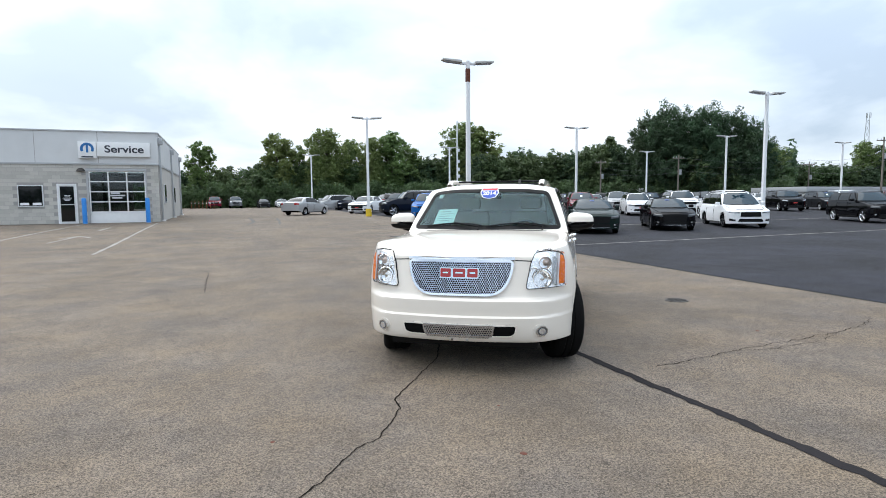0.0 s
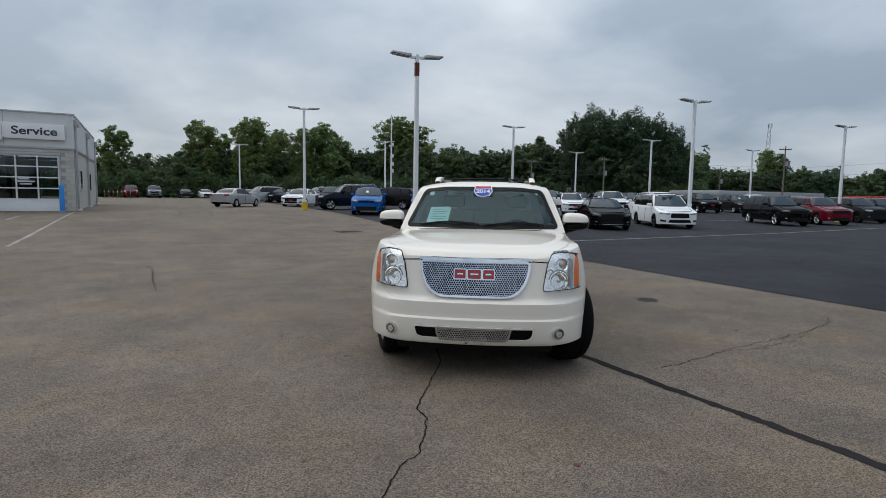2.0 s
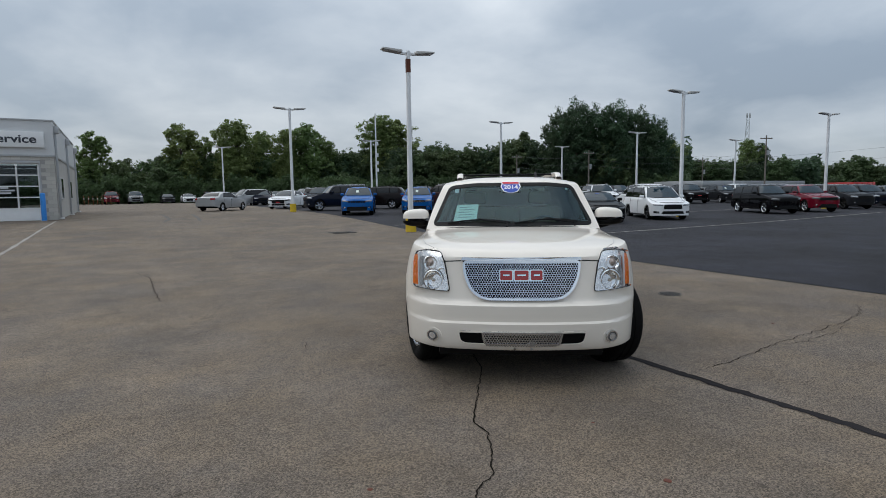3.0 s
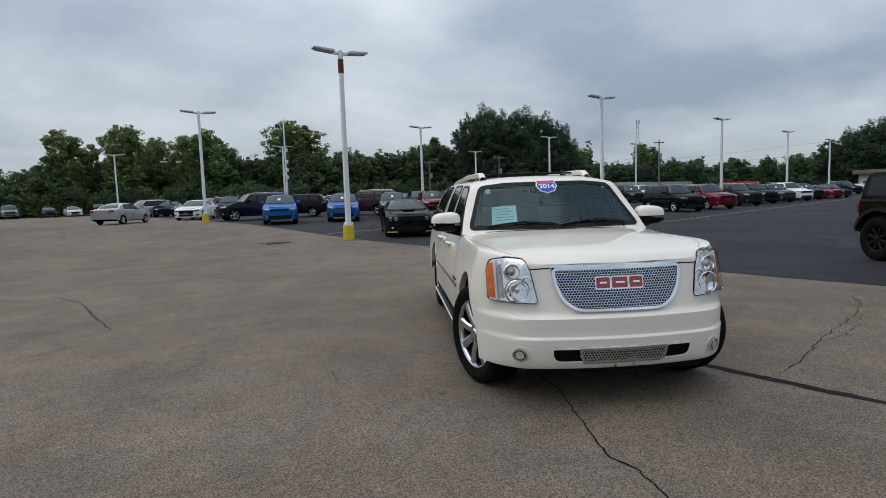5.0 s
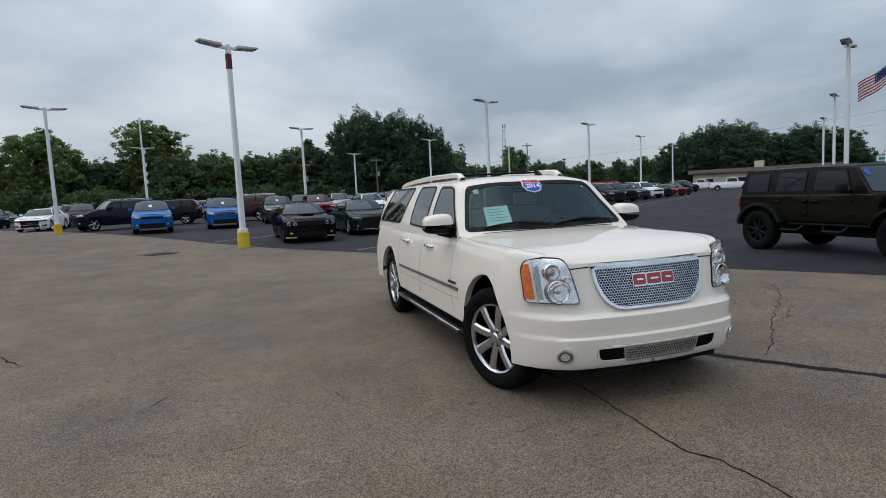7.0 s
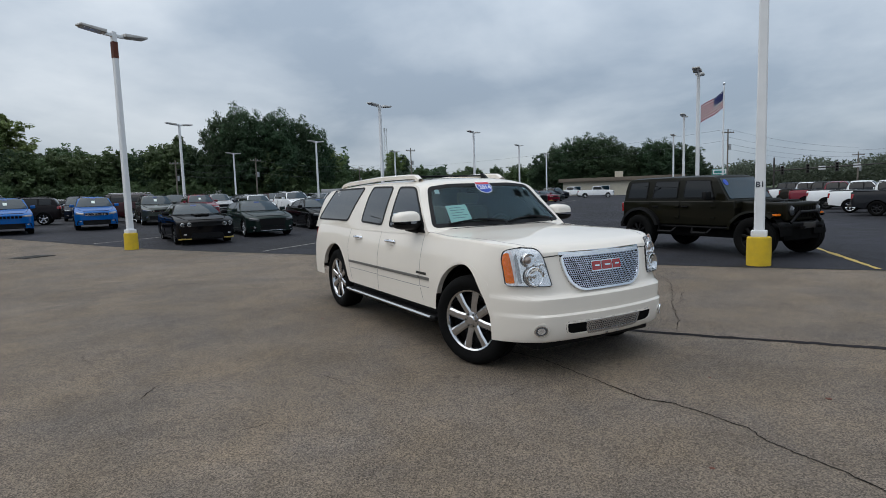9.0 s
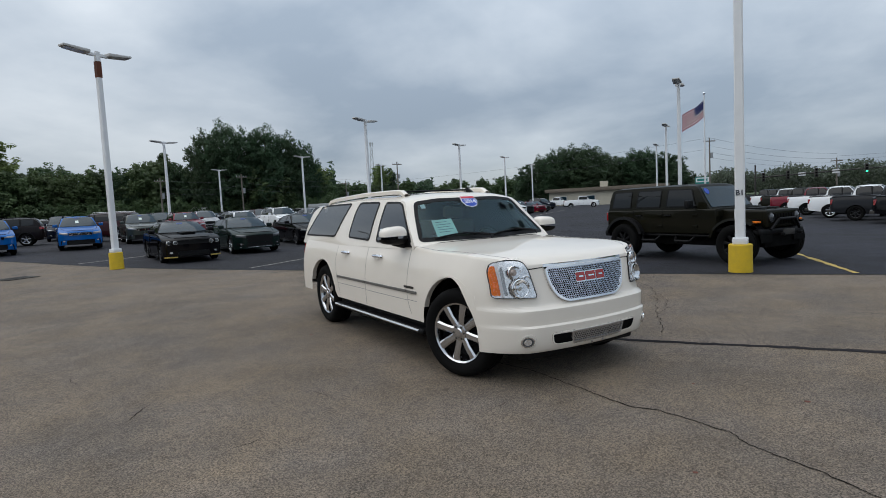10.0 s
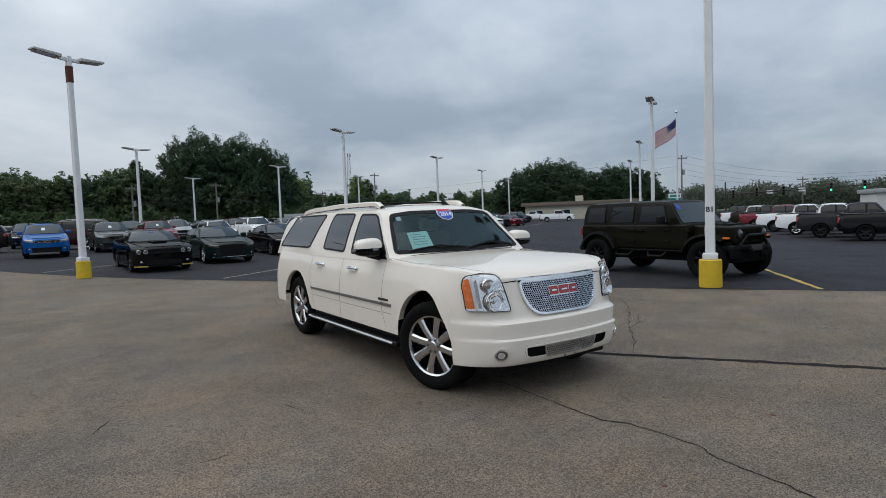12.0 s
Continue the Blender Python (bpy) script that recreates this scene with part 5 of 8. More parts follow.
    # wipers
    for y0, y1 in ((-0.66, -0.02), (0.02, 0.66)):
        pts = [onto(tc, y0 + (y1 - y0) * t, 1.205 + 0.035 * math.sin(math.pi * t * 0.9), "front", 0.016)[0] for t in np.linspace(0, 1, 9)]
        a = onto(tc, y1 - 0.04, 1.195, "front", 0.02)[0]
        wi = D.add("wiper", tube(pts, 0.009, 6), "black_plastic")
        D.add("wiper_arm", tube([a + Vector((0.06, 0.0, -0.02)), a + Vector((0.03, 0.0, 0.012)), pts[4] + Vector((0.012, 0, 0.008))], 0.010, 6), "black_plastic", wi)
    D.add("cowl", patch(tb, rounded([(-0.79, -0.80), (-0.79, 0.80), (-0.70, 0.70), (-0.60, 0.40), (-0.565, 0.0), (-0.60, -0.40), (-0.70, -0.70)], 0.03), "top", 0.004, 0.01, rings=3), "black_plastic")
    # hood seams
    for sg in (1, -1):
        ln = [(-0.72, sg * 0.865), (-0.3, sg * 0.865), (0.15, sg * 0.835), (0.40, sg * 0.78), (0.535, sg * 0.70)]
        D.add("hood_seam", band(tb, ln, "top", 0.005, 0.0015, 0.002, closed=False), "strip_grey")
        D.add("hood_edge_seam", band(tb, [(sg * 0.47, 0.997), (sg * 0.60, 0.990)], "front", 0.008, 0.0015, 0.002, closed=False), "black_gap")
    # grille
    g = rounded(GRILLE, 0.05)
    gi = D.add("grille", patch(tb, g, "front", 0.004, 0.012), "black_gap", label="pierced chrome grille with red emblem")
    D.add("grille_mesh", hex_sheet(tb, shrink(g, 0.008), "front", 0.0196, 0.0091, 0.018, 0.012), "sky_tint_mesh", gi)
    D.add("grille_frame", band(tb, g, "front", 0.020, 0.026, 0.030), "chrome", gi)
    D.add("grille_top_bar", patch(tb, [(-0.470, 0.996), (0.470, 0.996), (0.462, 1.020), (-0.462, 1.020)], "front", 0.010, 0.03, rings=3), "chrome", gi)
    # black strip painted as the shadow of the top bar on the mesh
    D.add("grille_shadow_gap", patch(tb, [(-0.452, 0.982), (0.452, 0.982), (0.458, 0.994), (-0.458, 0.994)], "front", 0.022, 0.02, rings=2), "black_gap", gi)
    for k, (a, b) in enumerate(((-0.165, -0.070), (-0.056, 0.054), (0.068, 0.160))):
        z0, z1 = 0.842, 0.920
        D.add("emblem_rim", patch(tb, rounded([(a - 0.006, z0 - 0.006), (b + 0.006, z0 - 0.006), (b + 0.006, z1 + 0.006), (a - 0.006, z1 + 0.006)], 0.012), "front", 0.034, 0.02, rings=2), "chrome", gi)
        D.add("emblem_block", patch(tb, rounded([(a + 0.002, z0 + 0.002), (b - 0.002, z0 + 0.002), (b - 0.002, z1 - 0.002), (a + 0.002, z1 - 0.002)], 0.010), "front", 0.040, 0.012, rings=2), "lamp_red", gi)
        D.add("emblem_bar", patch(tb, [(a + 0.024, 0.876), (b - 0.024, 0.876), (b - 0.024, 0.887), (a + 0.024, 0.887)], "front", 0.0425, 0.006, rings=2), "chrome", gi)
    # lamps
    for sg in (1, -1):
        q = rounded([(sg * y, z) for y, z in LAMP], 0.03)
        h = D.add("headlight", patch(tb, q, "front", 0.006, 0.02, step=0.03), "lamp_clear", label="clear headlight with amber indicator")
        D.add("lamp_seal", band(tb, q, "front", 0.005, 0.010, 0.02), "black_plastic", h)
        ly, lz = sg * 0.690, 0.838
        def lamp_at(y, z, off):
            p_, n_ = onto(tb, y, z, "front", off)
            n_ = Vector((n_.x, n_.y * 0.35, n_.z * 0.3)).normalized()
            u_ = Vector((0, 0, 1)); r_ = u_.cross(n_).normalized(); u_ = n_.cross(r_)
            return Matrix(((r_.x, n_.x, -u_.x, p_.x), (r_.y, n_.y, -u_.y, p_.y), (r_.z, n_.z, -u_.z, p_.z), (0, 0, 0, 1)))
        bowl = [(r_ * 0.92, y_) for r_, y_ in [(0.0, 0.008), (0.018, 0.007), (0.022, -0.006), (0.045, -0.002), (0.062, 0.006), (0.074, 0.018), (0.080, 0.022), (0.087, 0.018), (0.090, 0.0), (0.090, -0.04)]]
        D.add("main_beam_bowl", lathe(bowl, 30), "lamp_bowl", h, lamp_at(ly, lz, 0.006))
        D.add("main_beam_ring", lathe([(0.081, 0.014), (0.086, 0.016), (0.089, 0.010), (0.089, -0.03)], 30), "lamp_shadow", h, lamp_at(ly, lz, 0.006))
        D.add("upper_bowl", lathe([(r_ * 0.74, y_) for r_, y_ in bowl], 26), "lamp_bowl", h, lamp_at(sg * 0.715, 0.968, 0.004))
        D.add("upper_bulb", lathe([(0.0, 0.016), (0.018, 0.012), (0.030, 0.002), (0.032, -0.01)], 16), "lamp_amber", h, lamp_at(sg * 0.715, 0.968, 0.008))
        D.add("side_bowl", lathe([(0.0, -0.004), (0.020, 0.0), (0.032, 0.010), (0.038, 0.008), (0.040, -0.02)], 18), "lamp_bowl", h, lamp_at(sg * 0.628, 0.905, 0.004))
        D.add("lamp_baffle", patch(tb, rounded([(sg * 0.775, 0.785), (sg * 0.797, 0.785), (sg * 0.800, 1.0), (sg * 0.782, 1.02)], 0.006), "front", 0.020, 0.02, rings=2), "lamp_shadow", h)
        D.add("lamp_cover", patch(tb, shrink(q, 0.004), "front", 0.036, 0.030, step=0.03), "lamp_cover", h)
        D.add("indicator", patch(tb, rounded([(sg * 0.818, 0.785), (sg * 0.864, 0.785), (sg * 0.865, 0.965), (sg * 0.850, 1.02), (sg * 0.824, 1.03)], 0.014), "front", 0.018, 0.02, rings=3, step=0.03), "lamp_orange", h)
        D.add("indicator_edge", patch(tb, rounded([(sg * 0.803, 0.770), (sg * 0.816, 0.772), (sg * 0.822, 1.035), (sg * 0.808, 1.05)], 0.006), "front", 0.02, 0.02, rings=2), "sticker_white", h)
        f = D.add("fog_lamp", patch(tb, circle(sg * 0.695, 0.408, 0.040, 20), "front", 0.012, 0.02, rings=3), "lamp_dark")
        D.add("fog_ring", band(tb, circle(sg * 0.695, 0.408, 0.045, 20), "front", 0.008, 0.016, 0.012, step=0.02), "chrome", f)
        D.add("fog_recess", band(tb, circle(sg * 0.685, 0.408, 0.060, 24), "front", 0.006, 0.004, 0.010, step=0.02), "paint_pearl", f)
        D.add("fog_lens", patch(tb, circle(sg * 0.695, 0.408, 0.026, 16), "front", 0.018, 0.01, rings=2), "lamp_clear", f)
    # lower intake
    LI = rounded([(-0.50, 0.462), (0.50, 0.462), (0.485, 0.375), (0.44, 0.352), (-0.44, 0.352), (-0.485, 0.375)], 0.03)
    li = D.add("lower_intake", patch(tb, LI, "front", 0.004, 0.012), "black_gap")
    MI = rounded([(-0.312, 0.458), (0.312, 0.458), (0.29, 0.356), (-0.29, 0.356)], 0.02)
    D.add("intake_mesh", hex_sheet(tb, MI, "front", 0.020, 0.0075, 0.012, 0.010), "rim_silver", li)
    D.add("intake_frame", band(tb, MI, "front", 0.014, 0.016, 0.02), "rim_silver", li)
    D.add("intake_lip", band(tb, LI, "front", 0.012, 0.008, 0.012), "paint_pearl", li)
    for y in (-0.055, 0.075):
        D.add("bumper_clip", patch(tb, circle(y, 0.322, 0.010, 8), "front", 0.008, 0.01, rings=2), "rim_silver")
    D.add("chin_spoiler", boxbm(0.30, 0.64, -0.66, 0.66, 0.215, 0.32, 0.03), "black_plastic")
    # sides
    for sg, way in ((1, "left"), (-1, "right")):
        mb = bmesh.new()
        bmesh.ops.create_uvsphere(mb, u_segments=24, v_segments=16, radius=1.0)
        for v in mb.verts:
            c = v.co
            c.x, c.y, c.z = (math.copysign(abs(k) ** 0.62, k) for k in c)
            c.x *= 0.115 if c.x > 0 else 0.07
            c.y *= 0.142
            c.z *= 0.098 * (1.0 - 0.10 * c.y / 0.142 * sg)
        lb = mb.copy()
        bmesh.ops.delete(mb, geom=[v for v in mb.verts if v.co.z < -0.032], context='VERTS')
        bmesh.ops.delete(lb, geom=[v for v in lb.verts if v.co.z > -0.012], context='VERTS')
        for v in lb.verts:
            v.co.x *= 1.03; v.co.y *= 1.03; v.co.z *= 0.9
        mi = D.add("mirror_cap", mb, "paint_pearl", None, pose(-0.97, sg * 1.022, 1.262, 0, 0, 0), "white door mirror with black base")
        D.add("mirror_base", lb, "black_plastic", mi)
        D.add("mirror_arm", rod(bmesh.new(), (0.0, 0.0, -0.07), (0.0, sg * -0.16, -0.10), 0.030, 0.045, n=10), "black_plastic", mi)
        D.add("mirror_glass", boxbm(-0.078, -0.068, -0.10, 0.10, -0.07, 0.08, 0.004), "chrome", mi)
        D.add("mirror_sail", patch(tc, rounded([(-0.79, 1.14), (-1.05, 1.14), (-1.05, 1.19), (-0.96, 1.27), (-0.87, 1.20)], 0.015), way, 0.012, 0.02, rings=2), "black_plastic")
        for x in (-1.53, -2.48):
            pts = [onto(tb, x + dx_, 1.014, way, o_)[0] for dx_, o_ in ((-0.105, 0.004), (-0.095, 0.026), (-0.05, 0.042), (0.03, 0.044), (0.085, 0.034), (0.105, 0.006))]
            hi = D.add("door_handle", tube(pts, 0.017, 8), "chrome", None, None, "chrome door handle")
            D.add("handle_cup", patch(tb, circle(x, 1.020, 0.050, 16, 0.8), way, 0.003, 0.006, rings=2), "paint_pearl", hi)
            D.add("handle_post", patch(tb, circle(x + 0.09, 1.015, 0.016, 8), way, 0.036, 0.04, rings=2), "chrome", hi)
        for ln in ([(-0.80, 1.13), (-0.80, 0.62), (-0.74, 0.48)], [(-1.84, 1.13), (-1.84, 0.44)], [(-2.80, 1.13), (-2.82, 0.92), (-2.76, 0.70), (-2.68, 0.46)]):
            D.add("door_seam", band(tb, ln, way, 0.0045, 0.0015, 0.002, closed=False), "seam")
        for a, b in ((-0.60, -0.79), (-0.81, -1.83), (-1.85, -2.74)):
            D.add("side_moulding", patch(tb, [(a, 0.690), (b, 0.690), (b, 0.717), (a, 0.717)], way, 0.012, 0.014, rings=2), "strip_grey", None, None, "brushed metal side strip")
            D.add("door_crease", band(tb, [(a, 0.615), (b, 0.615)], way, 0.006, 0.0015, 0.002, closed=False), "mortar")
        for k in range(6):
            x = -0.66 - 0.034 * k
            D.add("badge_letter", patch(tb, [(x, 0.738), (x - 0.026, 0.738), (x - 0.026, 0.760), (x, 0.760)], way, 0.008, 0.01, rings=2), "steel_dark")
        rb = bmesh.new(); box(rb, -2.82, -0.50, sg * 0.80, sg * 0.995, 0.30, 0.355, 0.025, 3)
        ri = D.add("running_board", rb, "black_plastic")
        D.add("board_trim", rod(bmesh.new(), (-2.80, sg * 1.000, 0.338), (-0.55, sg * 1.000, 0.338), 0.014, n=8), "chrome", ri)
        D.add("rocker", boxbm(-2.84, -0.48, sg * 0.70, sg * 0.90, 0.33, 0.46, 0.02), "black_plastic")
        for x, R in ((0, 0.492), (-3.32, 0.480)):
            lip = bmesh.new(); prev = None
            for i in range(25):
                t = math.radians(20 + 140 * i / 24)
                row = []
                for r, dy in ((R - 0.006, -0.05), (R - 0.006, 0.001), (R + 0.012, 0.003), (R + 0.022, -0.006)):
                    p_, n_ = onto(tb, x + (R + 0.02) * math.cos(t), max(0.44, 0.415 + (R + 0.02) * math.sin(t)), way, 0.0)
                    row.append(lip.verts.new((x + r * math.cos(t), p_.y + sg * dy, 0.415 + r * math.sin(t))))
                if prev:
                    for e in range(3): lip.faces.new((prev[e], row[e], row[e + 1], prev[e + 1]))
                prev = row
            D.add("arch_lip", lip, "paint_pearl")
            vs, fs = well(x, R - 0.004, 0.415, 0.88)
            D.add("wheel_well", ([(a, sg * b, c) for a, b, c in vs], fs), "black_gap")
        y = sg * 0.565
        rail = bmesh.new(); prev = None
        for x, h in ((-3.92, 1.66), (-3.84, 1.70), (-3.6, 1.722), (-2.6, 1.752), (-1.75, 1.748), (-1.56, 1.738), (-1.46, 1.69)):
            row = [rail.verts.new((x, y + dy, h + dz)) for dy, dz in ((-0.032, -0.04), (-0.032, 0.0), (-0.016, 0.012), (0.016, 0.012), (0.032, 0.0), (0.032, -0.04))]
            if prev:
                for e in range(6): rail.faces.new((prev[e], prev[(e + 1) % 6], row[(e + 1) % 6], row[e]))
            prev = row
        D.add("roof_rail", rail, "paint_pearl", None, None, "white roof rail with raised ends")
        D.add("tail_light", patch(tb, rounded([(sg * 0.80, 0.72), (sg * 0.93, 0.72), (sg * 0.90, 1.08), (sg * 0.80, 1.08)], 0.03), "rear", 0.01, 0.02), "lamp_red")
    D.add("crossbar", boxbm(-3.35, -3.28, -0.565, 0.565, 1.735, 1.755, 0.01), "black_plastic")
    D.add("crossbar", boxbm(-1.95, -1.88, -0.565, 0.565, 1.730, 1.750, 0.01), "black_plastic")
    fin = bmesh.new(); vsf = [fin.verts.new(v) for v in ((-1.52, 0.29, 1.67), (-1.36, 0.29, 1.665), (-1.50, 0.29, 1.755), (-1.54, 0.29, 1.755), (-1.52, 0.325, 1.67), (-1.36, 0.325, 1.665), (-1.50, 0.312, 1.755), (-1.54, 0.312, 1.755))]
    for f in ((0, 1, 2, 3), (4, 7, 6, 5), (0, 4, 5, 1), (1, 5, 6, 2), (2, 6, 7, 3), (3, 7, 4, 0)): fin.faces.new([vsf[i] for i in f])
    D.add("aerial_fin", fin, "black_plastic")
    D.add("sunroof", patch(tc, rounded([(-1.55, -0.42), (-1.55, 0.42), (-2.15, 0.42), (-2.15, -0.42)], 0.06), "top", 0.004, 0.01, rings=3), "window_dark")
    D.add("underbody", boxbm(-4.15, 0.45, -0.74, 0.74, 0.30, 0.54), "black_gap")
    for x in (0.0, -3.32):
        D.add("axle", rod(bmesh.new(), (x, -0.75, 0.40), (x, 0.75, 0.40), 0.06, n=10), "steel_dark")
    D.wheels("suv_wheel", (0.0, -3.32), 0.812, 0.402, 0.402, 0.270, 0.275, 8, "fat", "rim_chrome", steer=19)
    return D


HERO_AT = pose(2.424, 4.914, 0.0, 0, 0, 233.3)
white_suv().put("white_suv", HERO_AT, {}, "pearl white full-size SUV with chrome wheels, standing on worn asphalt", "car")


# ---- ground and paving ----
EDGE = [(-80, 8.0), (0, 8.56), (5, 8.80), (13, 9.55), (21, 10.30), (30, 11.3), (38, 12.0), (48, 12.7), (60, 14.0), (104, 18.0)]


def edge_x(y):
    return float(interp(y, EDGE)[0]) + 0.05 * noise.noise((0.0, y * 0.6, 4.0)) + 0.02 * noise.noise((0.0, y * 4.0, 9.0))


def sheet(name, ys, x_of, nx, lift, material, label, cols=(), power=1.0):
    nx = len(cols) - 1 if cols else nx
    vs, fs = [], []
    for y in ys:
        a, b = x_of(y)
        for i in range(nx + 1):
            x = cols[i] if cols else a + (b - a) * (i / nx) ** power
            vs.append((x, y, hgt(y, x) + lift))
    for j in range(len(ys) - 1):
        for i in range(nx):
            p = j * (nx + 1) + i
            fs.append((p, p + 1, p + nx + 2, p + nx + 1))
    return obj(name, make_mesh(name, vs, fs), material, label=label, kind="structure")


near = [float(y) for y in np.arange(-20, 60, 0.5)]
sheet("ground", [-3000, -600, -100] + [float(y) for y in np.arange(-60, 110, 1)] + [200, 600, 3000], lambda y: (-3000, 3000), 12, -0.05, M["grass"], "rough green grass beyond the paved lot", (-3000, -600, -100, -20, 0, 11, 12, 14, 16, 18, 20, 22, 24, 26, 28, 60, 160, 600, 3000))
sheet("pavement", [-80, -50, -30] + near + [60, 65, 70, 80, 90, 104], lambda y: (-75, edge_x(y)), 3, 0.0, M["old_asphalt"], "worn light brown-grey asphalt with cracks and stains")
sheet("road", [-80, -50, -30] + near + [60, 65, 70, 80, 92], lambda y: (edge_x(y), 160), 60, 0.006, M["new_asphalt"], "newer dark grey asphalt of the sales lot", power=1.8)


def ribbon(name, pts, width, material, label, wob=0.0, wob_s=6.0, step=0.05, lift=0.004, seed=0.0, taper=True, wvar=0.5):
    p = resample(pts, step, closed=False)
    vs, fs = [], []
    k = len(p)
    for i, (x, y) in enumerate(p):
        a, b = p[max(0, i - 1)], p[min(k - 1, i + 1)]
        t = Vector((b[0] - a[0], b[1] - a[1])); t.normalize()
        n = Vector((-t.y, t.x))
        o = wob * (noise.noise((x * wob_s, y * wob_s, seed)) + 0.6 * noise.noise((x * wob_s * 3, y * wob_s * 3, seed + 5)))
        w = width * (1 + wvar * noise.noise((x * 9, y * 9, seed + 2)) + wvar * noise.noise((x * 2, y * 2, seed + 8)))
        if taper:
            w *= min(1, (i + 1) / 8, (k - i) / 8)
        for s in (-1, 1):
            q = Vector((x, y)) + n * (o + s * w / 2 * (1 + 0.4 * noise.noise((x * 23, y * 23, seed + s * 3))))
            vs.append((q.x, q.y, hgt(q.y) + lift))
        if i:
            fs.append((2 * i - 2, 2 * i - 1, 2 * i + 1, 2 * i))
    return obj(name, make_mesh(name, vs, fs), material, label=label, kind="structure")


ribbon("trim", [(3.12, -12), (3.17, 0), (3.20, 1.6), (3.235, 2.4), (3.255, 3.3), (3.29, 4.2), (3.30, 4.9), (3.30, 5.6)], 0.085, M["tar"], "black tar-sealed joint in the asphalt", wob=0.02, seed=1, wvar=0.35)
ribbon("trim", [(2.6, 6.2), (2.0, 4.87), (1.66, 4.45), (1.35, 4.08), (1.25, 3.95), (1.225, 3.76), (1.12, 3.58), (0.98, 3.40), (0.94, 3.32), (0.78, 3.25), (0.64, 3.10), (0.50, 2.93), (0.31, 2.76), (-0.2, 2.35), (-1.0, 1.8)], 0.0085, M["crack"], "jagged crack in the worn asphalt", wob=0.013, wob_s=15, seed=3, step=0.02)
ribbon("trim", [(3.36, 3.78), (3.9, 3.74), (4.7, 3.83), (5.4, 3.84), (6.4, 3.87), (7.18, 4.0), (7.7, 4.25)], 0.007, M["crack"], "thin branching crack", wob=0.045, wob_s=8, seed=4)
ribbon("trim", [(4.7, 3.83), (5.1, 3.72), (5.9, 3.70), (6.4, 3.87)], 0.005, M["crack"], "thin branching crack", wob=0.03, wob_s=8, seed=5)
ribbon("trim", [(-0.10, 14.1), (0.13, 12.8), (0.04, 11.4), (0.02, 10.5), (0.0, 10.05)], 0.012, M["crack"], "short crack in the worn asphalt", wob=0.04, seed=6)
ribbon("trim", [(0.5, 10.3), (0.0, 10.05), (-0.6, 9.9), (-1.9, 9.95), (-5.0, 10.1), (-9.0, 10.4)], 0.006, M["crack"], "paving seam in the worn asphalt", wob=0.05, wob_s=3, seed=7)
ribbon("trim", [(-9.0, 11.5), (-4, 11.9), (0, 12.1), (3.5, 12.6)], 0.006, M["crack"], "paving seam in the worn asphalt", wob=0.09, wob_s=3, seed=7)
ribbon("trim", [(-6, 8.4), (-3.2, 8.9), (-1.2, 9.3), (0.3, 9.7)], 0.006, M["crack"], "paving seam in the worn asphalt", wob=0.09, wob_s=3, seed=8)
ribbon("trim", [(-7, 6.1), (-4, 6.6), (-2.4, 6.9)], 0.006, M["crack"], "paving seam in the worn asphalt", wob=0.09, wob_s=3, seed=9)
ribbon("trim", [(-3.6, 16.5), (-6.5, 13.0), (-9, 9)], 0.010, M["crack"], "long crack in the worn asphalt", wob=0.05, seed=10)
for k, (a, b) in enumerate((((0.0, 7.6), (0.35, 7.75)), ((0.6, 9.0), (0.75, 9.3)), ((-1.2, 5.2), (-0.9, 5.35)), ((1.9, 9.9), (2.4, 10.0)), ((-0.2, 6.4), (0.1, 6.3)), ((-1.0, 3.4), (-0.7, 3.5)), ((5.0, 1.2), (5.2, 1.7)), ((0.9, 6.3), (1.0, 6.6)))):
    ribbon("trim", [a, b], 0.012, M["crack"], "small crack in the worn asphalt", wob=0.03, wob_s=10, seed=11 + k)
# painted lines
scratch_rng = random.Random(41)
for k in range(34):
    a, d = scratch_rng.uniform(-2.4, 2.6), scratch_rng.uniform(2.5, 13.0)
    cx, cy = -2.0 + d * math.cos(1.2 + a * 0.55), 1.0 + d * math.sin(1.2 + a * 0.55)
    an, ln = scratch_rng.uniform(-0.7, 0.9), scratch_rng.uniform(0.06, 0.34)
    ribbon("trim", [(cx, cy), (cx + ln * math.cos(an), cy + ln * math.sin(an))], scratch_rng.uniform(0.006, 0.013), M["crack"], "small scar in the worn asphalt", wob=0.03, wob_s=14, seed=60 + k)
seam_rng = random.Random(17)
for k in range(16):
    cx, cy = seam_rng.uniform(11.5, 34), seam_rng.uniform(5.0, 17.0)
    an, ln = seam_rng.choice((0.05, 1.62, 0.6, -0.5)) + seam_rng.uniform(-0.25, 0.25), seam_rng.uniform(1.2, 5.0)
    bx, by = cx + ln * math.cos(an), cy + ln * math.sin(an)
    ribbon("trim", [(cx, cy), ((cx + bx) / 2 + seam_rng.uniform(-0.3, 0.3), (cy + by) / 2), (max(bx, edge_x(by) + 0.3), by)], 0.022, M["crack"], "thin crack in the dark asphalt", wob=0.12, wob_s=2.5, seed=120 + k, lift=0.010)
ribbon("trim", [(10.15, 15.05), (26, 15.0), (38, 15.7), (60, 16.6), (80, 17.4)], 0.10, M["line_white"], "faded pale line on dark asphalt", wob=0.01, seed=20, taper=False, lift=0.010, step=0.3)
ribbon("trim", [(10.9, 23.45), (30, 23.4), (60, 24.6)], 0.10, M["line_white"], "faded pale line on dark asphalt", wob=0.01, seed=19, taper=False, lift=0.010, step=0.3)
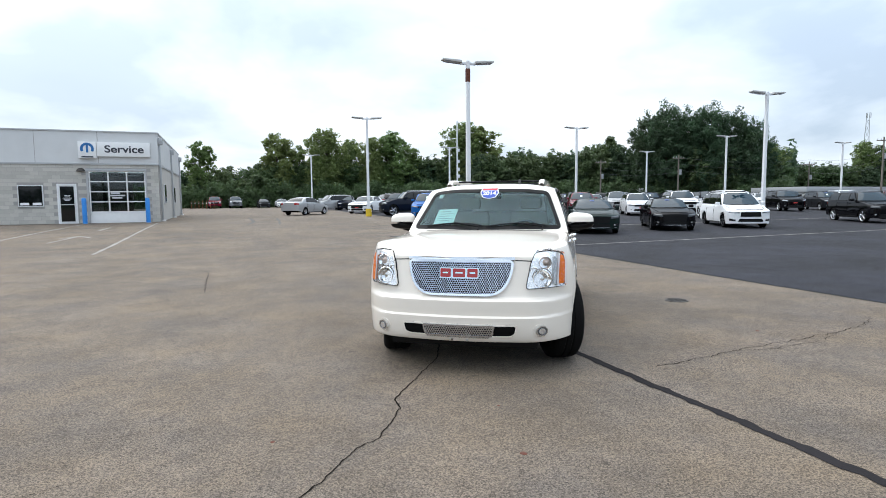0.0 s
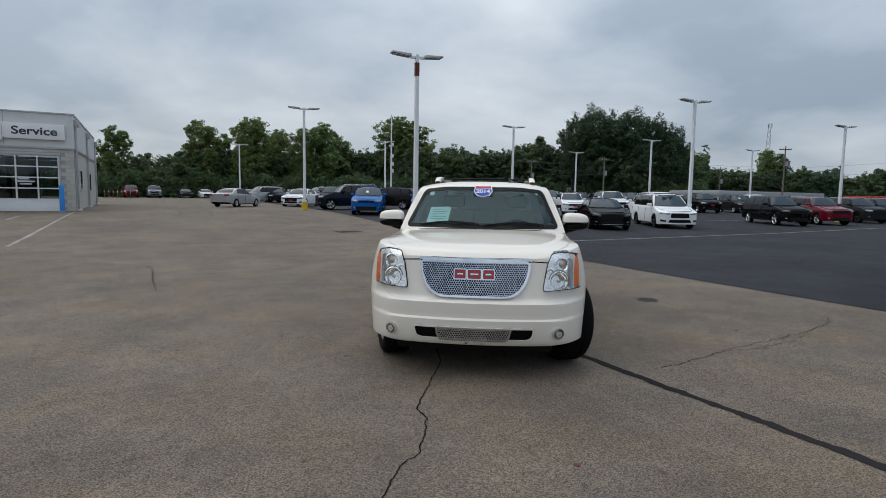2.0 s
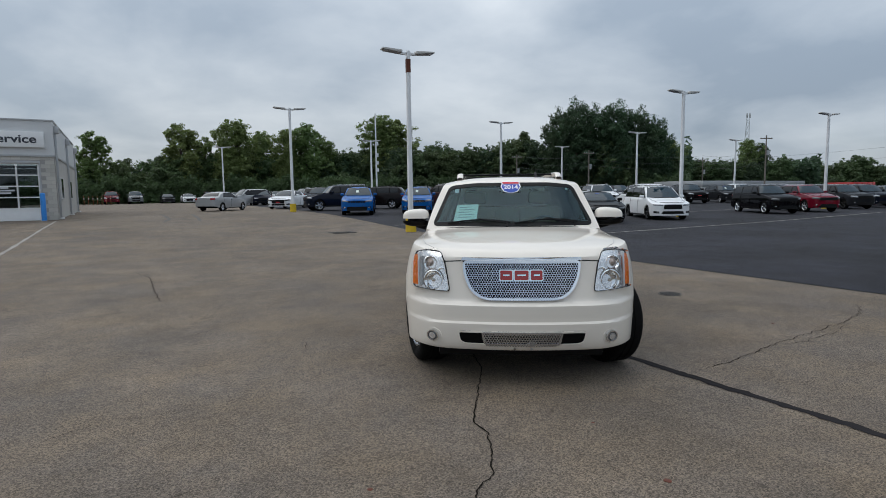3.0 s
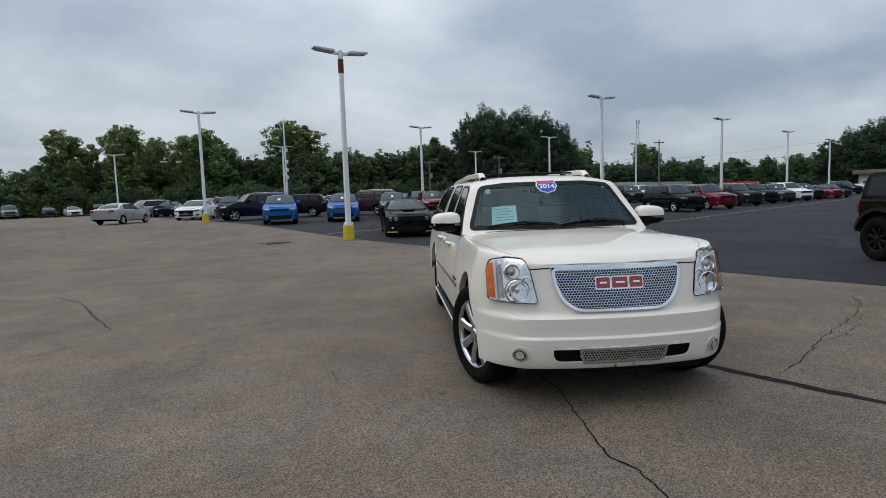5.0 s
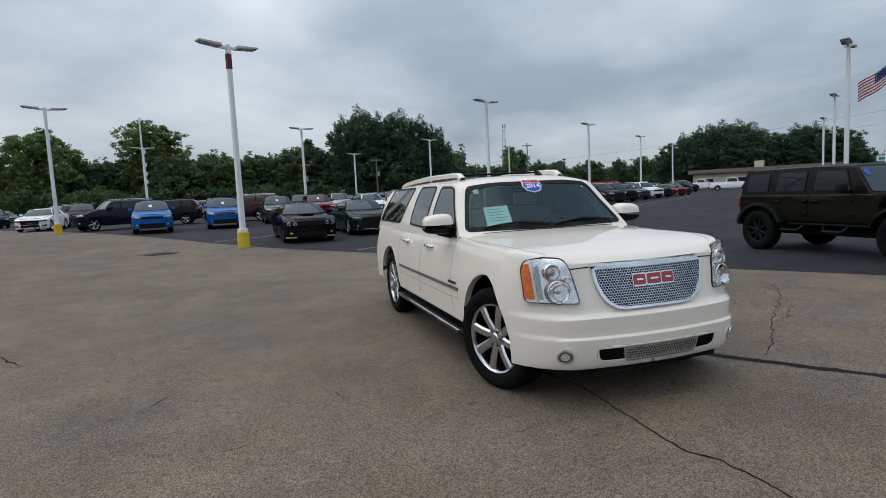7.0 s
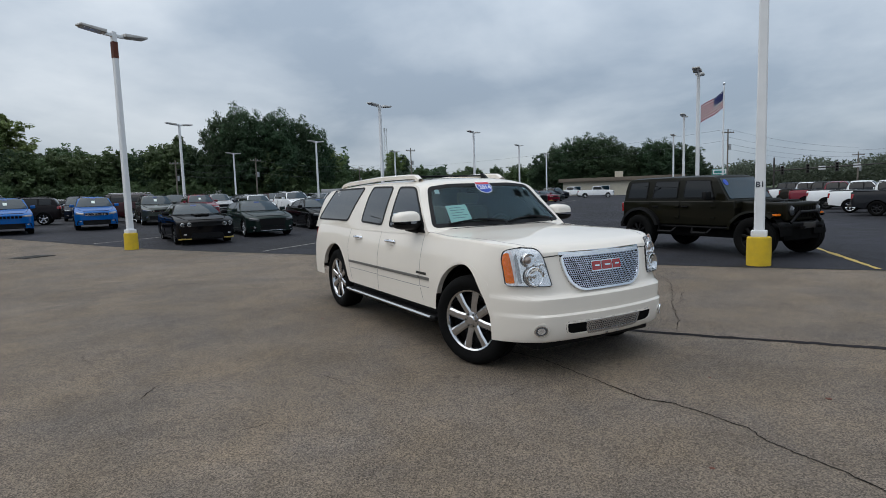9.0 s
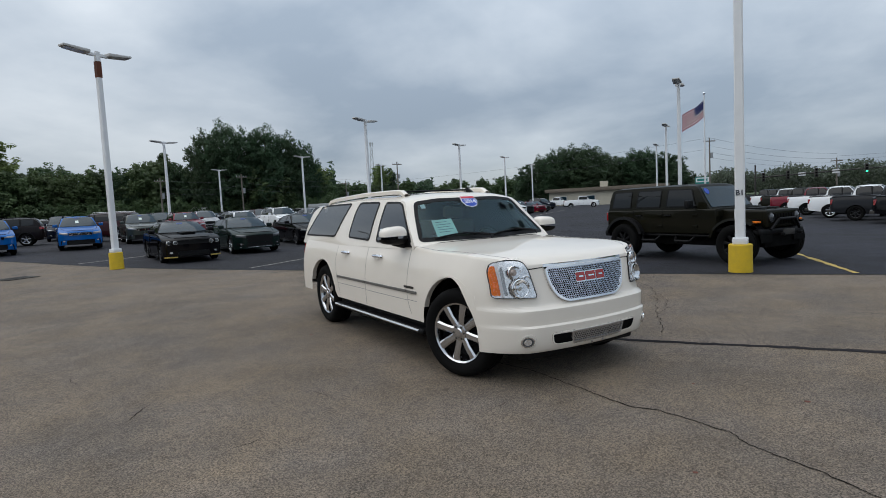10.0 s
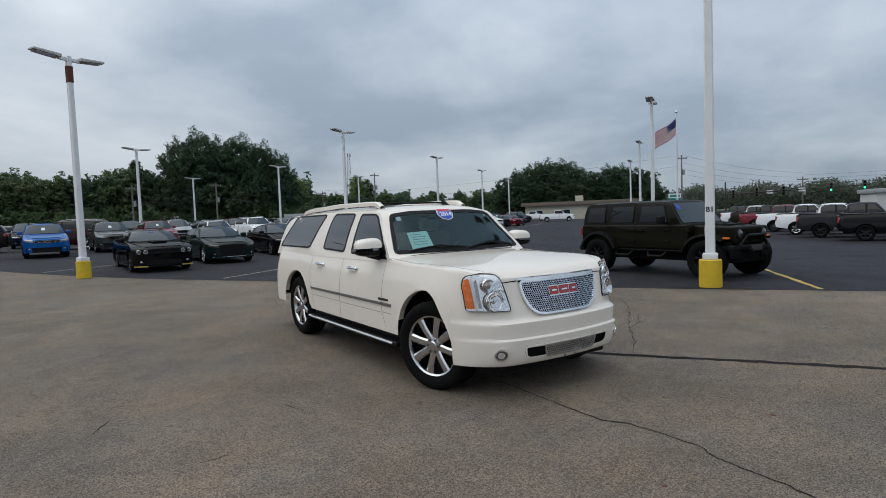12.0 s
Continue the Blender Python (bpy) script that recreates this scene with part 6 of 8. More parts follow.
ribbon("trim", [(8.75, 0.62), (12.6, 0.9)], 0.10, M["line_yellow"], "yellow stall line on dark asphalt", wob=0.005, seed=21, taper=False, lift=0.010, step=0.2)
ribbon("trim", [(-6.9, 24.0), (-5.6, 34.6)], 0.10, M["line_white"], "worn white line before the service door", wob=0.01, seed=30, taper=False, step=0.2)
ribbon("trim", [(-2.85, 18.9), (-2.0, 35.2)], 0.10, M["line_white"], "worn white line before the service door", wob=0.01, seed=31, taper=False, step=0.2)
ribbon("trim", [(-4.9, 23.6), (-4.35, 26.5)], 0.12, M["line_white"], "worn white arrow shaft", wob=0.01, seed=32, taper=False, step=0.2)
ribbon("trim", [(-4.9, 25.4), (-4.35, 26.5), (-3.8, 25.3)], 0.14, M["line_white"], "worn white arrow head", wob=0.01, seed=33, taper=False, step=0.2)
ribbon("trim", [(-4.1, 29.5), (-3.9, 31.8)], 0.12, M["line_white"], "worn white arrow shaft", wob=0.01, seed=34, taper=False, step=0.2)
M["skid"] = mat("skid", (0.075, 0.068, 0.062), 0.85, var=0.25, scale=5)
ribbon("trim", [(2.3, 30.5), (3.0, 34.0), (3.3, 41.5)], 0.16, M["skid"], "curved black tyre mark", wob=0.02, seed=35, step=0.3)
ribbon("trim", [(3.9, 30.0), (4.4, 34.0), (4.9, 39.5)], 0.16, M["skid"], "curved black tyre mark", wob=0.02, seed=36, step=0.3)


def disc_cover(name, x, y, r, label):
    root = new(name)
    root.location = (x, y, hgt(y))
    tagged(root, label=label, category="manhole")
    vs, fs = lathe([(0.0, 0.004), (r * 0.86, 0.005), (r * 0.88, 0.001), (r * 0.9, 0.001), (r * 0.92, 0.008), (r, 0.007), (r * 1.02, 0.0)], 28, "z")
    obj("cover", make_mesh(name, vs, fs), M["steel_dark"], root)
    bm = bmesh.new()
    for k in range(-3, 4):
        h = math.sqrt(max(0, (r * 0.8) ** 2 - (k * r * 0.22) ** 2))
        box(bm, -h, h, k * r * 0.22 - 0.008, k * r * 0.22 + 0.008, 0.004, 0.010)
    part("ribs", bm, M["steel_dark"], root)


disc_cover("manhole_cover", 6.38, 6.13, 0.16, "small round rusty iron cover in the asphalt")


def drain(x, y):
    root = new("storm_drain")
    root.matrix_basis = Matrix.Translation((x, y, hgt(y))) @ Matrix.Diagonal((0.72, 0.72, 1, 1))
    tagged(root, label="rusty iron storm drain grate in the asphalt", category="drain")
    bm = bmesh.new()
    for a in ((-0.62, 0.62, -0.50, -0.42), (-0.62, 0.62, 0.42, 0.50), (-0.62, -0.54, -0.42, 0.42), (0.54, 0.62, -0.42, 0.42)):
        box(bm, *a, 0.0, 0.016)
    part("frame", bm, M["steel_dark"], root)
    part("pit", boxbm(-0.54, 0.54, -0.42, 0.42, 0.001, 0.003), M["black_gap"], root)
    for k in range(9):
        part("bar", boxbm(-0.5 + k * 0.12, -0.46 + k * 0.12, -0.42, 0.42, 0.003, 0.014), M["steel_dark"], root)


drain(7.5, 21.3)
for x, y, s in ((0.30, 3.55, 0.016), (1.65, 2.75, 0.022), (1.9, 3.5, 0.012), (5.7, 4.3, 0.02), (2.9, 7.9, 0.018)):
    bm = bmesh.new(); bmesh.ops.create_icosphere(bm, subdivisions=2, radius=s)
    for v in bm.verts:
        v.co *= 1 + 0.5 * noise.noise(v.co * 40); v.co.z *= 0.2
    o = obj("clod", bm_mesh("clod", bm), M["rust"], label="small dried brown clod on the asphalt", category="debris")
    o.location = (x, y, s * 0.12)


# ---- service building ----
BLD = Matrix.Translation((-1.92, 36.4, 0.38)) @ Matrix.Rotation(radians(-2.7), 4, 'Z')
TOP, BANDZ = 5.02, 3.27


def wall_grid(bm, x0, x1, z0, z1, holes, thick, axis):
    """A wall with real openings, built of blocks between them; its outer face lies at 0."""
    cx = sorted({x0, x1, *[h[0] for h in holes], *[h[1] for h in holes]})
    cz = sorted({z0, z1, *[h[2] for h in holes], *[h[3] for h in holes]})
    for a, b in zip(cx, cx[1:]):
        for c, d in zip(cz, cz[1:]):
            if any(h[0] <= (a + b) / 2 <= h[1] and h[2] <= (c + d) / 2 <= h[3] for h in holes):
                continue
            if axis == "x": box(bm, a, b, 0, thick, c, d)
            else: box(bm, -thick, 0, a, b, c, d)


def service_building():
    root = new("service_building")
    root.matrix_basis = BLD
    tagged(root, label="grey concrete block service garage with metal panel fascia", category="building")
    LW, DP = 15.0, 15.6
    DOOR, GAR, WIN = (-4.95, -4.14, 0.0, 2.12), (-3.50, -0.68, 0.0, 2.90), (-6.74, -5.68, 1.00, 2.06)
    SW = [(2.6, 3.7, 1.1, 2.2), (9.3, 10.4, 1.1, 2.2)]
    bm = bmesh.new(); wall_grid(bm, -LW, 0, 0, BANDZ, [DOOR, GAR, WIN], 0.25, "x")
    wf = part("front_wall", bm, M["mortar"], root, "split concrete block wall")
    bm = bmesh.new(); wall_grid(bm, 0.25, DP, 0, BANDZ, SW, 0.25, "y")
    ws = part("side_wall", bm, M["cmu"], root)
    BD = (-3.45, -1.75, 0.0, 2.75)
    bm = bmesh.new()
    for a, b, c, e in ((-LW, BD[0], 0, BANDZ), (BD[1], 0, 0, BANDZ), (BD[0], BD[1], BD[3], BANDZ)):
        box(bm, a, b, DP, DP + 0.25, c, e)
    box(bm, -LW - 0.25, -LW, 0, DP, 0, BANDZ)
    part("back_wall", bm, M["cmu"], root, "block wall with an open rear bay")
    part("shop_partition", boxbm(-5.6, -5.45, 0.25, DP, 0.02, BANDZ), M["mortar"], root)
    part("service_lift", box(box(boxbm(-3.9, -3.7, 6.0, 6.25, 0.02, 3.0, 0.02), -1.0, -0.8, 6.0, 6.25, 0.02, 3.0, 0.02), -3.9, -0.8, 6.05, 6.2, 2.9, 3.05, 0.02), M["steel_dark"], root)
    part("floor_slab", boxbm(-LW, -0.25, 0.25, DP, -0.05, 0.02), M["mortar"], root)
    fa = part("front_fascia", boxbm(-LW, 0.03, -0.03, 0.25, BANDZ, TOP), M["panel_grey"], root, "pale grey metal panels")
    fs_ = part("side_fascia", boxbm(-0.25, 0.03, 0.25, DP, BANDZ, TOP), M["panel_grey"], root)
    part("flat_roof", boxbm(-LW, -0.25, 0.25, DP, TOP - 0.5, TOP - 0.35), M["coping"], root)
    part("coping", box(boxbm(-LW, 0.07, -0.07, 0.27, TOP, TOP + 0.07), -0.27, 0.07, 0.27, DP, TOP, TOP + 0.07), M["coping"], root)
    for k in range(5):
        x = -2.95 * k - 2.95
        part("panel_joint", boxbm(x - 0.012, x + 0.012, -0.036, -0.030, BANDZ + 0.05, TOP), M["mortar"], fa)
    part("flashing", boxbm(-LW, 0.045, -0.05, -0.03, BANDZ - 0.04, BANDZ + 0.05), M["coping"], fa)
    part("flashing", boxbm(0.03, 0.05, -0.03, DP, BANDZ - 0.04, BANDZ + 0.05), M["coping"], fs_)
    # block courses stand proud of their joints
    shared = {}
    def block(w, d_axis):
        if (w, d_axis) not in shared:
            b = bmesh.new()
            if d_axis == "x": box(b, 0, w, -0.004, 0.006, 0, 0.194)
            else: box(b, -0.006, 0.004, 0, w, 0, 0.194)
            bmesh.ops.bevel(b, geom=[e for e in b.edges], offset=0.002, segments=1, affect='EDGES')
            shared[w, d_axis] = bm_mesh("block", b, 20)
        return shared[w, d_axis]
    for r in range(16):
        z = 0.02 + r * 0.2023
        x = -8.8 - (0.2 if r % 2 else 0.0)
        while x < -0.05:
            w = min(0.392, -x - 0.004)
            if w > 0.1 and not any(x < h[1] + 0.05 and x + w > h[0] - 0.05 and z < h[3] + 0.04 and z + 0.19 > h[2] - 0.04 for h in (DOOR, GAR, WIN)):
                obj("block", block(round(w, 3), "x"), M["block"], wf, m=Matrix.Translation((x, 0, z)))
            x += 0.40
    # window, door, garage door
    w = part("window", boxbm(WIN[0] - 0.05, WIN[1] + 0.05, -0.05, 0.10, WIN[2] - 0.05, WIN[3] + 0.05), M["alu"], root, "metal framed window")
    part("pane", boxbm(WIN[0], WIN[1], -0.058, -0.050, WIN[2], WIN[3]), M["window_black"], w)
    for a in (WIN[0] + 0.05, WIN[1] - 0.45):
        part("notice", boxbm(a, a + 0.40, -0.063, -0.059, WIN[2] + 0.03, WIN[2] + 0.16), M["sticker_white"], w)
    d = part("door", boxbm(DOOR[0], DOOR[1], 0.0, 0.08, 0, DOOR[3]), M["alu"], root, "aluminium door with dark glass")
    part("door_pane", boxbm(DOOR[0] + 0.08, DOOR[1] - 0.08, -0.008, 0.0, 0.12, DOOR[3] - 0.08), M["window_black"], d)
    part("door_frame", box(box(boxbm(DOOR[0] - 0.06, DOOR[0], -0.02, 0.1, 0, DOOR[3] + 0.06), DOOR[1], DOOR[1] + 0.06, -0.02, 0.1, 0, DOOR[3] + 0.06), DOOR[0], DOOR[1], -0.02, 0.1, DOOR[3], DOOR[3] + 0.06), M["panel_white"], d)
    part("push_bar", boxbm(DOOR[0] + 0.08, DOOR[1] - 0.08, -0.02, -0.009, 1.02, 1.06), M["alu"], d)
    part("door_handle", rod(bmesh.new(), (DOOR[1] - 0.06, -0.05, 0.95), (DOOR[1] - 0.06, -0.05, 1.2), 0.014), M["alu"], d)
    for k in range(5):
        wl_ = (0.30, 0.22, 0.42, 0.34, 0.26)[k]
        part("door_print", boxbm(-4.545 - wl_ / 2, -4.545 + wl_ / 2, -0.011, -0.0085, 1.52 - 0.065 * k, 1.545 - 0.065 * k), M["sticker_white"], d)
    g = part("garage_door", boxbm(GAR[0], GAR[1], 0.06, 0.12, 0.0, 0.60), M["panel_white"], root, "white sectional garage door with glass panes")
    rows_ = [0.62, 1.18, 1.74, 2.30, 2.87]
    cols_ = [GAR[0] + 0.04 + i * (GAR[1] - GAR[0] - 0.08) / 3 for i in range(4)]
    for i in range(3):
        for j in range(4):
            part("pane", boxbm(cols_[i] + 0.05, cols_[i + 1] - 0.05, 0.062, 0.068, rows_[j] + 0.03, rows_[j + 1] - 0.03), M["shop_glass"], g)
    for z in rows_:
        part("rail", boxbm(GAR[0], GAR[1], 0.04, 0.078, z - 0.028, z + 0.028), M["panel_white"], g)
    for x in cols_:
        part("stile", boxbm(x - 0.03, x + 0.03, 0.043, 0.075, 0.0, GAR[3]), M["panel_white"], g)
    part("bottom_panel", boxbm(GAR[0] + 0.1, GAR[1] - 0.1, 0.05, 0.06, 0.08, 0.54), M["panel_white"], g)
    for k, (a, b) in enumerate(((-2.45, -2.0), (-2.6, -1.75), (-2.4, -1.9))):
        part("door_notice", boxbm(a, b, 0.034, 0.044, 1.62 - 0.13 * k, 1.70 - 0.13 * k), M["lens"], g)
    part("garage_frame", box(box(boxbm(GAR[0] - 0.10, GAR[0], -0.03, 0.12, 0, GAR[3] + 0.12), GAR[1], GAR[1] + 0.06, -0.03, 0.12, 0, GAR[3] + 0.12), GAR[0], GAR[1], -0.03, 0.12, GAR[3], GAR[3] + 0.12), M["coping"], g)
    for a, b, c, e in SW:
        w = part("window", boxbm(-0.10, 0.05, a - 0.04, b + 0.04, c - 0.04, e + 0.04), M["alu"], root)
        part("pane", boxbm(0.052, 0.058, a, b, c, e), M["window_black"], w)
    for y in (0.35, 7.9, DP - 0.25):
        dn = part("downspout", boxbm(0.03, 0.14, y - 0.06, y + 0.06, 0.10, TOP - 0.55, 0.015), M["coping"], root)
        part("leader_head", boxbm(0.03, 0.26, y - 0.17, y + 0.17, TOP - 0.58, TOP - 0.22, 0.02), M["coping"], dn)
        part("outlet", boxbm(0.06, 0.24, y - 0.06, y + 0.06, 0.02, 0.12, 0.01), M["panel_white"], dn)
    # signs
    s = part("sign_panel", boxbm(-2.98, -0.36, -0.17, -0.03, 3.68, 4.47, 0.01), M["panel_white"], root, "white sign reading Service")
    part("sign_text", _flat_text("Service", 0.62, 0.014), M["dark_text"], s, m=pose(-1.64, -0.175, 4.075, 90, 0, 0) @ Matrix.Diagonal((1.08, 0.9, 1, 1)))
    lg = part("logo_panel", boxbm(-3.86, -2.99, -0.22, -0.03, 3.56, 4.47, 0.01), M["panel_white"], root, "white sign with blue emblem")
    cx, cz = -3.425, 4.08
    bm = bmesh.new(); prev = None
    for i in range(29):
        t = math.radians(-30 + 240 * i / 28)
        row = [bm.verts.new((cx + r * math.cos(t), y, cz + r * math.sin(t))) for r, y in ((0.33, -0.225), (0.33, -0.235), (0.20, -0.235), (0.20, -0.225))]
        if prev:
            for e in range(3): bm.faces.new((prev[e], row[e], row[e + 1], prev[e + 1]))
        prev = row
    box(bm, cx - 0.055, cx + 0.055, -0.235, -0.225, cz - 0.20, cz + 0.22)
    part("emblem", bm, M["logo_blue"], lg)
    part("emblem_line", boxbm(cx - 0.28, cx + 0.28, -0.232, -0.225, 3.61, 3.68), M["dark_text"], lg)
    lamp = bmesh.new(); bmesh.ops.create_uvsphere(lamp, u_segments=20, v_segments=10, radius=0.22, matrix=Matrix.Translation((-3.83, -0.0, 2.86)) @ Matrix.Diagonal((1, 0.9, 0.85, 1)))
    bmesh.ops.delete(lamp, geom=[v for v in lamp.verts if v.co.z < 2.855 or v.co.y > 0.02], context='VERTS')
    part("wall_lamp", lamp, M["steel_dark"], root, "dark half-round wall lamp")
    part("roof_vent", rod(bmesh.new(), (-1.6, 3.0, TOP - 0.4), (-1.6, 3.0, TOP + 0.35), 0.05), M["galv"], root)
    part("hose_bib", rod(bmesh.new(), (-8.3, -0.06, 0.35), (-8.3, 0.0, 0.35), 0.03), M["galv"], root)
    return root


def _flat_text(body, size, bold):
    me = text_mesh("sign_text", body, size, 0.004, bold)
    bm = bmesh.new(); bm.from_mesh(me)
    return bm


service_building()


def bollard(x, y):
    root = new("bollard")
    root.matrix_basis = BLD @ Matrix.Translation((x, y, -0.02))
    tagged(root, label="bright blue steel bollard beside the garage door", category="bollard", group="bollards at the garage door")
    vs, fs = lathe([(0.0, 1.42), (0.06, 1.41), (0.10, 1.38), (0.115, 1.33), (0.115, 0.0)], 24, "z")
    obj("post", make_mesh("bollard_post", vs, fs), M["bollard_blue"], root)
    part("footing", rod(bmesh.new(), (0, 0, 0), (0, 0, 0.03), 0.16, n=20), M["mortar"], root)


bollard(-3.62, -0.75)
bollard(-0.55, -0.75)


# ---- light poles ----
def light_pole(sign=False):
    root = new("light_pole")
    vs, fs = lathe([(0.0, 0.535), (0.19, 0.535), (0.205, 0.52), (0.21, 0.0)], 28, "z")
    obj("concrete_base", make_mesh("pole_base", vs, fs), M["base_yellow"], root, "yellow painted concrete base")
    part("base_plate", boxbm(-0.135, 0.135, -0.135, 0.135, 0.535, 0.655, 0.02), M["pole_white"], root)
    sec = [(0.088, 0.65), (0.070, 6.85)]
    vs, fs = [], []
    for h, z in sec:
        c = h * 0.25
        vs += [(h - c, h, z), (h, h - c, z), (h, -h + c, z), (h - c, -h, z), (-h + c, -h, z), (-h, -h + c, z), (-h, h - c, z), (-h + c, h, z)]
    for j in range(8):
        fs.append((j, (j + 1) % 8, 8 + (j + 1) % 8, 8 + j))
    fs.append(tuple(range(8, 16)))
    obj("shaft", make_mesh("pole_shaft", vs, fs, 30), M["pole_white"], root)
    part("handhole", boxbm(-0.05, 0.05, 0.08, 0.093, 1.0, 1.2, 0.005), M["pole_white"], root)
    for sg in (1, -1):
        part("arm", box(bmesh.new(), sg * 0.07, sg * 0.32, -0.04, 0.04, 6.70, 6.80, 0.01), M["pole_white"], root)
        b = bmesh.new(); box(b, 0.28, 1.05, -0.19, 0.19, -0.05, 0.06, 0.03, 2)
        for v in b.verts:
            if v.co.x > 0.9: v.co.z *= 0.6; v.co.y *= 0.85
        hd = part("lamp_head", b, M["fixture"], root, "flat grey floodlight head", m=Matrix.Translation((0, 0, 6.76)) @ Matrix.Rotation(0 if sg > 0 else math.pi, 4, 'Z') @ Matrix.Rotation(radians(-5), 4, 'Y'))
        part("lamp_lens", boxbm(0.42, 0.98, -0.14, 0.14, -0.058, -0.050), M["lens"], hd)
    return root


POLES = [(9.0, 2.4), (26.6, 3.1), (44.3, 3.7), (61.9, 4.7), (9.9, 20.2), (27.2, 20.4), (45.0, 20.9), (62.7, 21.6), (80.3, 22.3), (11.1, 38.5), (28.4, 37.9), (45.7, 38.2), (63.4, 38.5), (51.5, 54.5), (25.8, 57.1), (13.5, 72.0)]
pole0 = light_pole()
tagged(pole0, label="white lot light pole with two flat heads on a yellow base", category="lamp post", group="lot light poles")
poles = [pole0]
for x, y in POLES[1:]:
    poles.append(copy_thing(pole0, pose(x, y, hgt(y, x) + 0.004, 0, 0, -8)))
pole0.matrix_basis = pose(9.0, 2.4, 0.004, 0, 0, -8)
part("stall_mark", _flat_text("B1", 0.14, 0.003), M["dark_text"], pole0, "black stencilled B1", m=pose(-0.090, 0.0, 1.50, 90, 0, -90))
part("rust_streak", boxbm(-0.0765, 0.0765, -0.0765, 0.0765, 6.05, 6.55), M["rust"], poles[4], "dark rust streak below the heads")


# ---- four-door off-roader ----
def off_roader():
    D = Design()
    R, W, wb = 0.42, 0.80, 3.01
    # tub and bonnet
    bm = box(bmesh.new(), -3.64, -0.48, -W, W, 0.62, 1.18, 0.04, 3)
    D.add("body", bm, "paint_olive")
    hood = bmesh.new(); box(hood, -0.52, 0.42, -0.62, 0.62, 0.72, 1.16, 0.05, 3)
    for v in hood.verts:
        if v.co.x > 0.2:
            v.co.y *= 0.88
            if v.co.z > 1.0: v.co.z -= 0.035
    D.add("hood", hood, "paint_olive")
    for y in (-0.22, 0.22):
        D.add("hood_vent", boxbm(-0.15, 0.25, y - 0.07, y + 0.07, 1.14, 1.172, 0.015), "black_plastic")
    D.add("cowl", boxbm(-0.62, -0.44, -W * 0.97, W * 0.97, 1.0, 1.19, 0.03), "paint_olive")
    # upper: roof, pillars, glass
    C = dict(roof=[(-3.63, 1.16), (-3.60, 1.46), (-3.53, 1.70), (-3.40, 1.745), (-2.2, 1.755), (-1.08, 1.735), (-0.99, 1.70), (-0.80, 1.44), (-0.60, 1.165)], cbelt=[(-3.63, 1.155), (-0.60, 1.155)],
             wb=[(-3.63, 0.775), (-0.60, 0.775)], wr=[(-3.63, 0.66), (-0.60, 0.66)], bowg=0.03, bowgr=0.02)
    cv, cf = cabin_shell(C, 0.08)
    tc = BVHTree.FromPolygons([Vector(v) for v in cv], cf)
    D.add("hard_top", (cv, cf), "paint_olive")
    D.add("windshield", patch(tc, rounded([(-0.70, 1.21), (0.70, 1.21), (0.62, 1.66), (-0.62, 1.66)], 0.05), "front", 0.012, 0.016), "window_sky_tint")
    bi = D.add("windshield_badge", patch(tc, circle(-0.54, 1.56, 0.065, 16), "front", 0.018, 0.004, rings=2), "sticker_blue")
    for way in ("left", "right"):
        for q in ([(-0.98, 1.23), (-1.13, 1.64), (-1.78, 1.65), (-1.80, 1.23)], [(-1.96, 1.23), (-1.95, 1.65), (-2.66, 1.65), (-2.70, 1.23)], [(-2.86, 1.23), (-2.85, 1.65), (-3.44, 1.64), (-3.50, 1.23)]):
            i = D.add("side_window", patch(tc, rounded(q, 0.05), way, 0.010, 0.014, rings=3), "window_black")
            D.add("window_seal", band(tc, rounded(q, 0.05), way, 0.025, 0.014, 0.016), "black_plastic", i)
    D.add("rear_window", patch(tc, rounded([(-0.55, 1.25), (0.55, 1.25), (0.52, 1.62), (-0.52, 1.62)], 0.05), "rear", 0.005, 0.008), "window_black")
    # front
    gr = bmesh.new(); box(gr, 0.38, 0.50, -0.56, 0.56, 0.76, 1.12, 0.04, 3)
    g = D.add("grille", gr, "paint_olive")
    for k in range(7):
        y = (k - 3) * 0.095
        D.add("slot", boxbm(0.50, 0.512, y - 0.026, y + 0.026, 0.82, 1.04, 0.005), "black_gap", g)
    for sg in (1, -1):
        h = D.add("headlight", (lathe([(0.0, 0.03), (0.06, 0.025), (0.088, 0.005), (0.095, 0.0), (0.095, -0.02)], 24)), "lamp_dark", None, pose(0.505, sg * 0.44, 0.97, 0, 0, -90))
        D.add("lamp_ring", (lathe([(0.088, 0.01), (0.10, 0.018), (0.108, 0.0), (0.108, -0.02)], 24)), "black_plastic", h)
        # flat wings and flares
        fl = bmesh.new(); box(fl, -0.56, 0.30, sg * 0.52, sg * 0.82, 0.87, 0.94, 0.025, 2)
        for v in fl.verts:
            if v.co.x > 0.28: v.co.z -= 0.06
            if v.co.x < -0.45: v.co.z -= 0.22
        D.add("front_wing", fl, "black_plastic")
        D.add("indicator", boxbm(0.33, 0.43, sg * 0.66, sg * 0.80, 0.865, 0.905, 0.01), "lamp_orange")
        rf = bmesh.new(); prev = None
        for i in range(13):
            t = math.radians(12 + 156 * i / 12)
            row = [rf.verts.new((-wb + r * math.cos(t) * 1.06, sg * y, 0.50 + r * math.sin(t) * 0.92)) for r, y in ((0.50, 0.70), (0.50, 0.93), (0.57, 0.92), (0.57, 0.70))]
            if prev:
                for e in range(4): rf.faces.new((prev[e], row[e], row[(e + 1) % 4], prev[(e + 1) % 4]))
            prev = row
        D.add("rear_flare", rf, "black_plastic")
        rf = bmesh.new(); prev = None
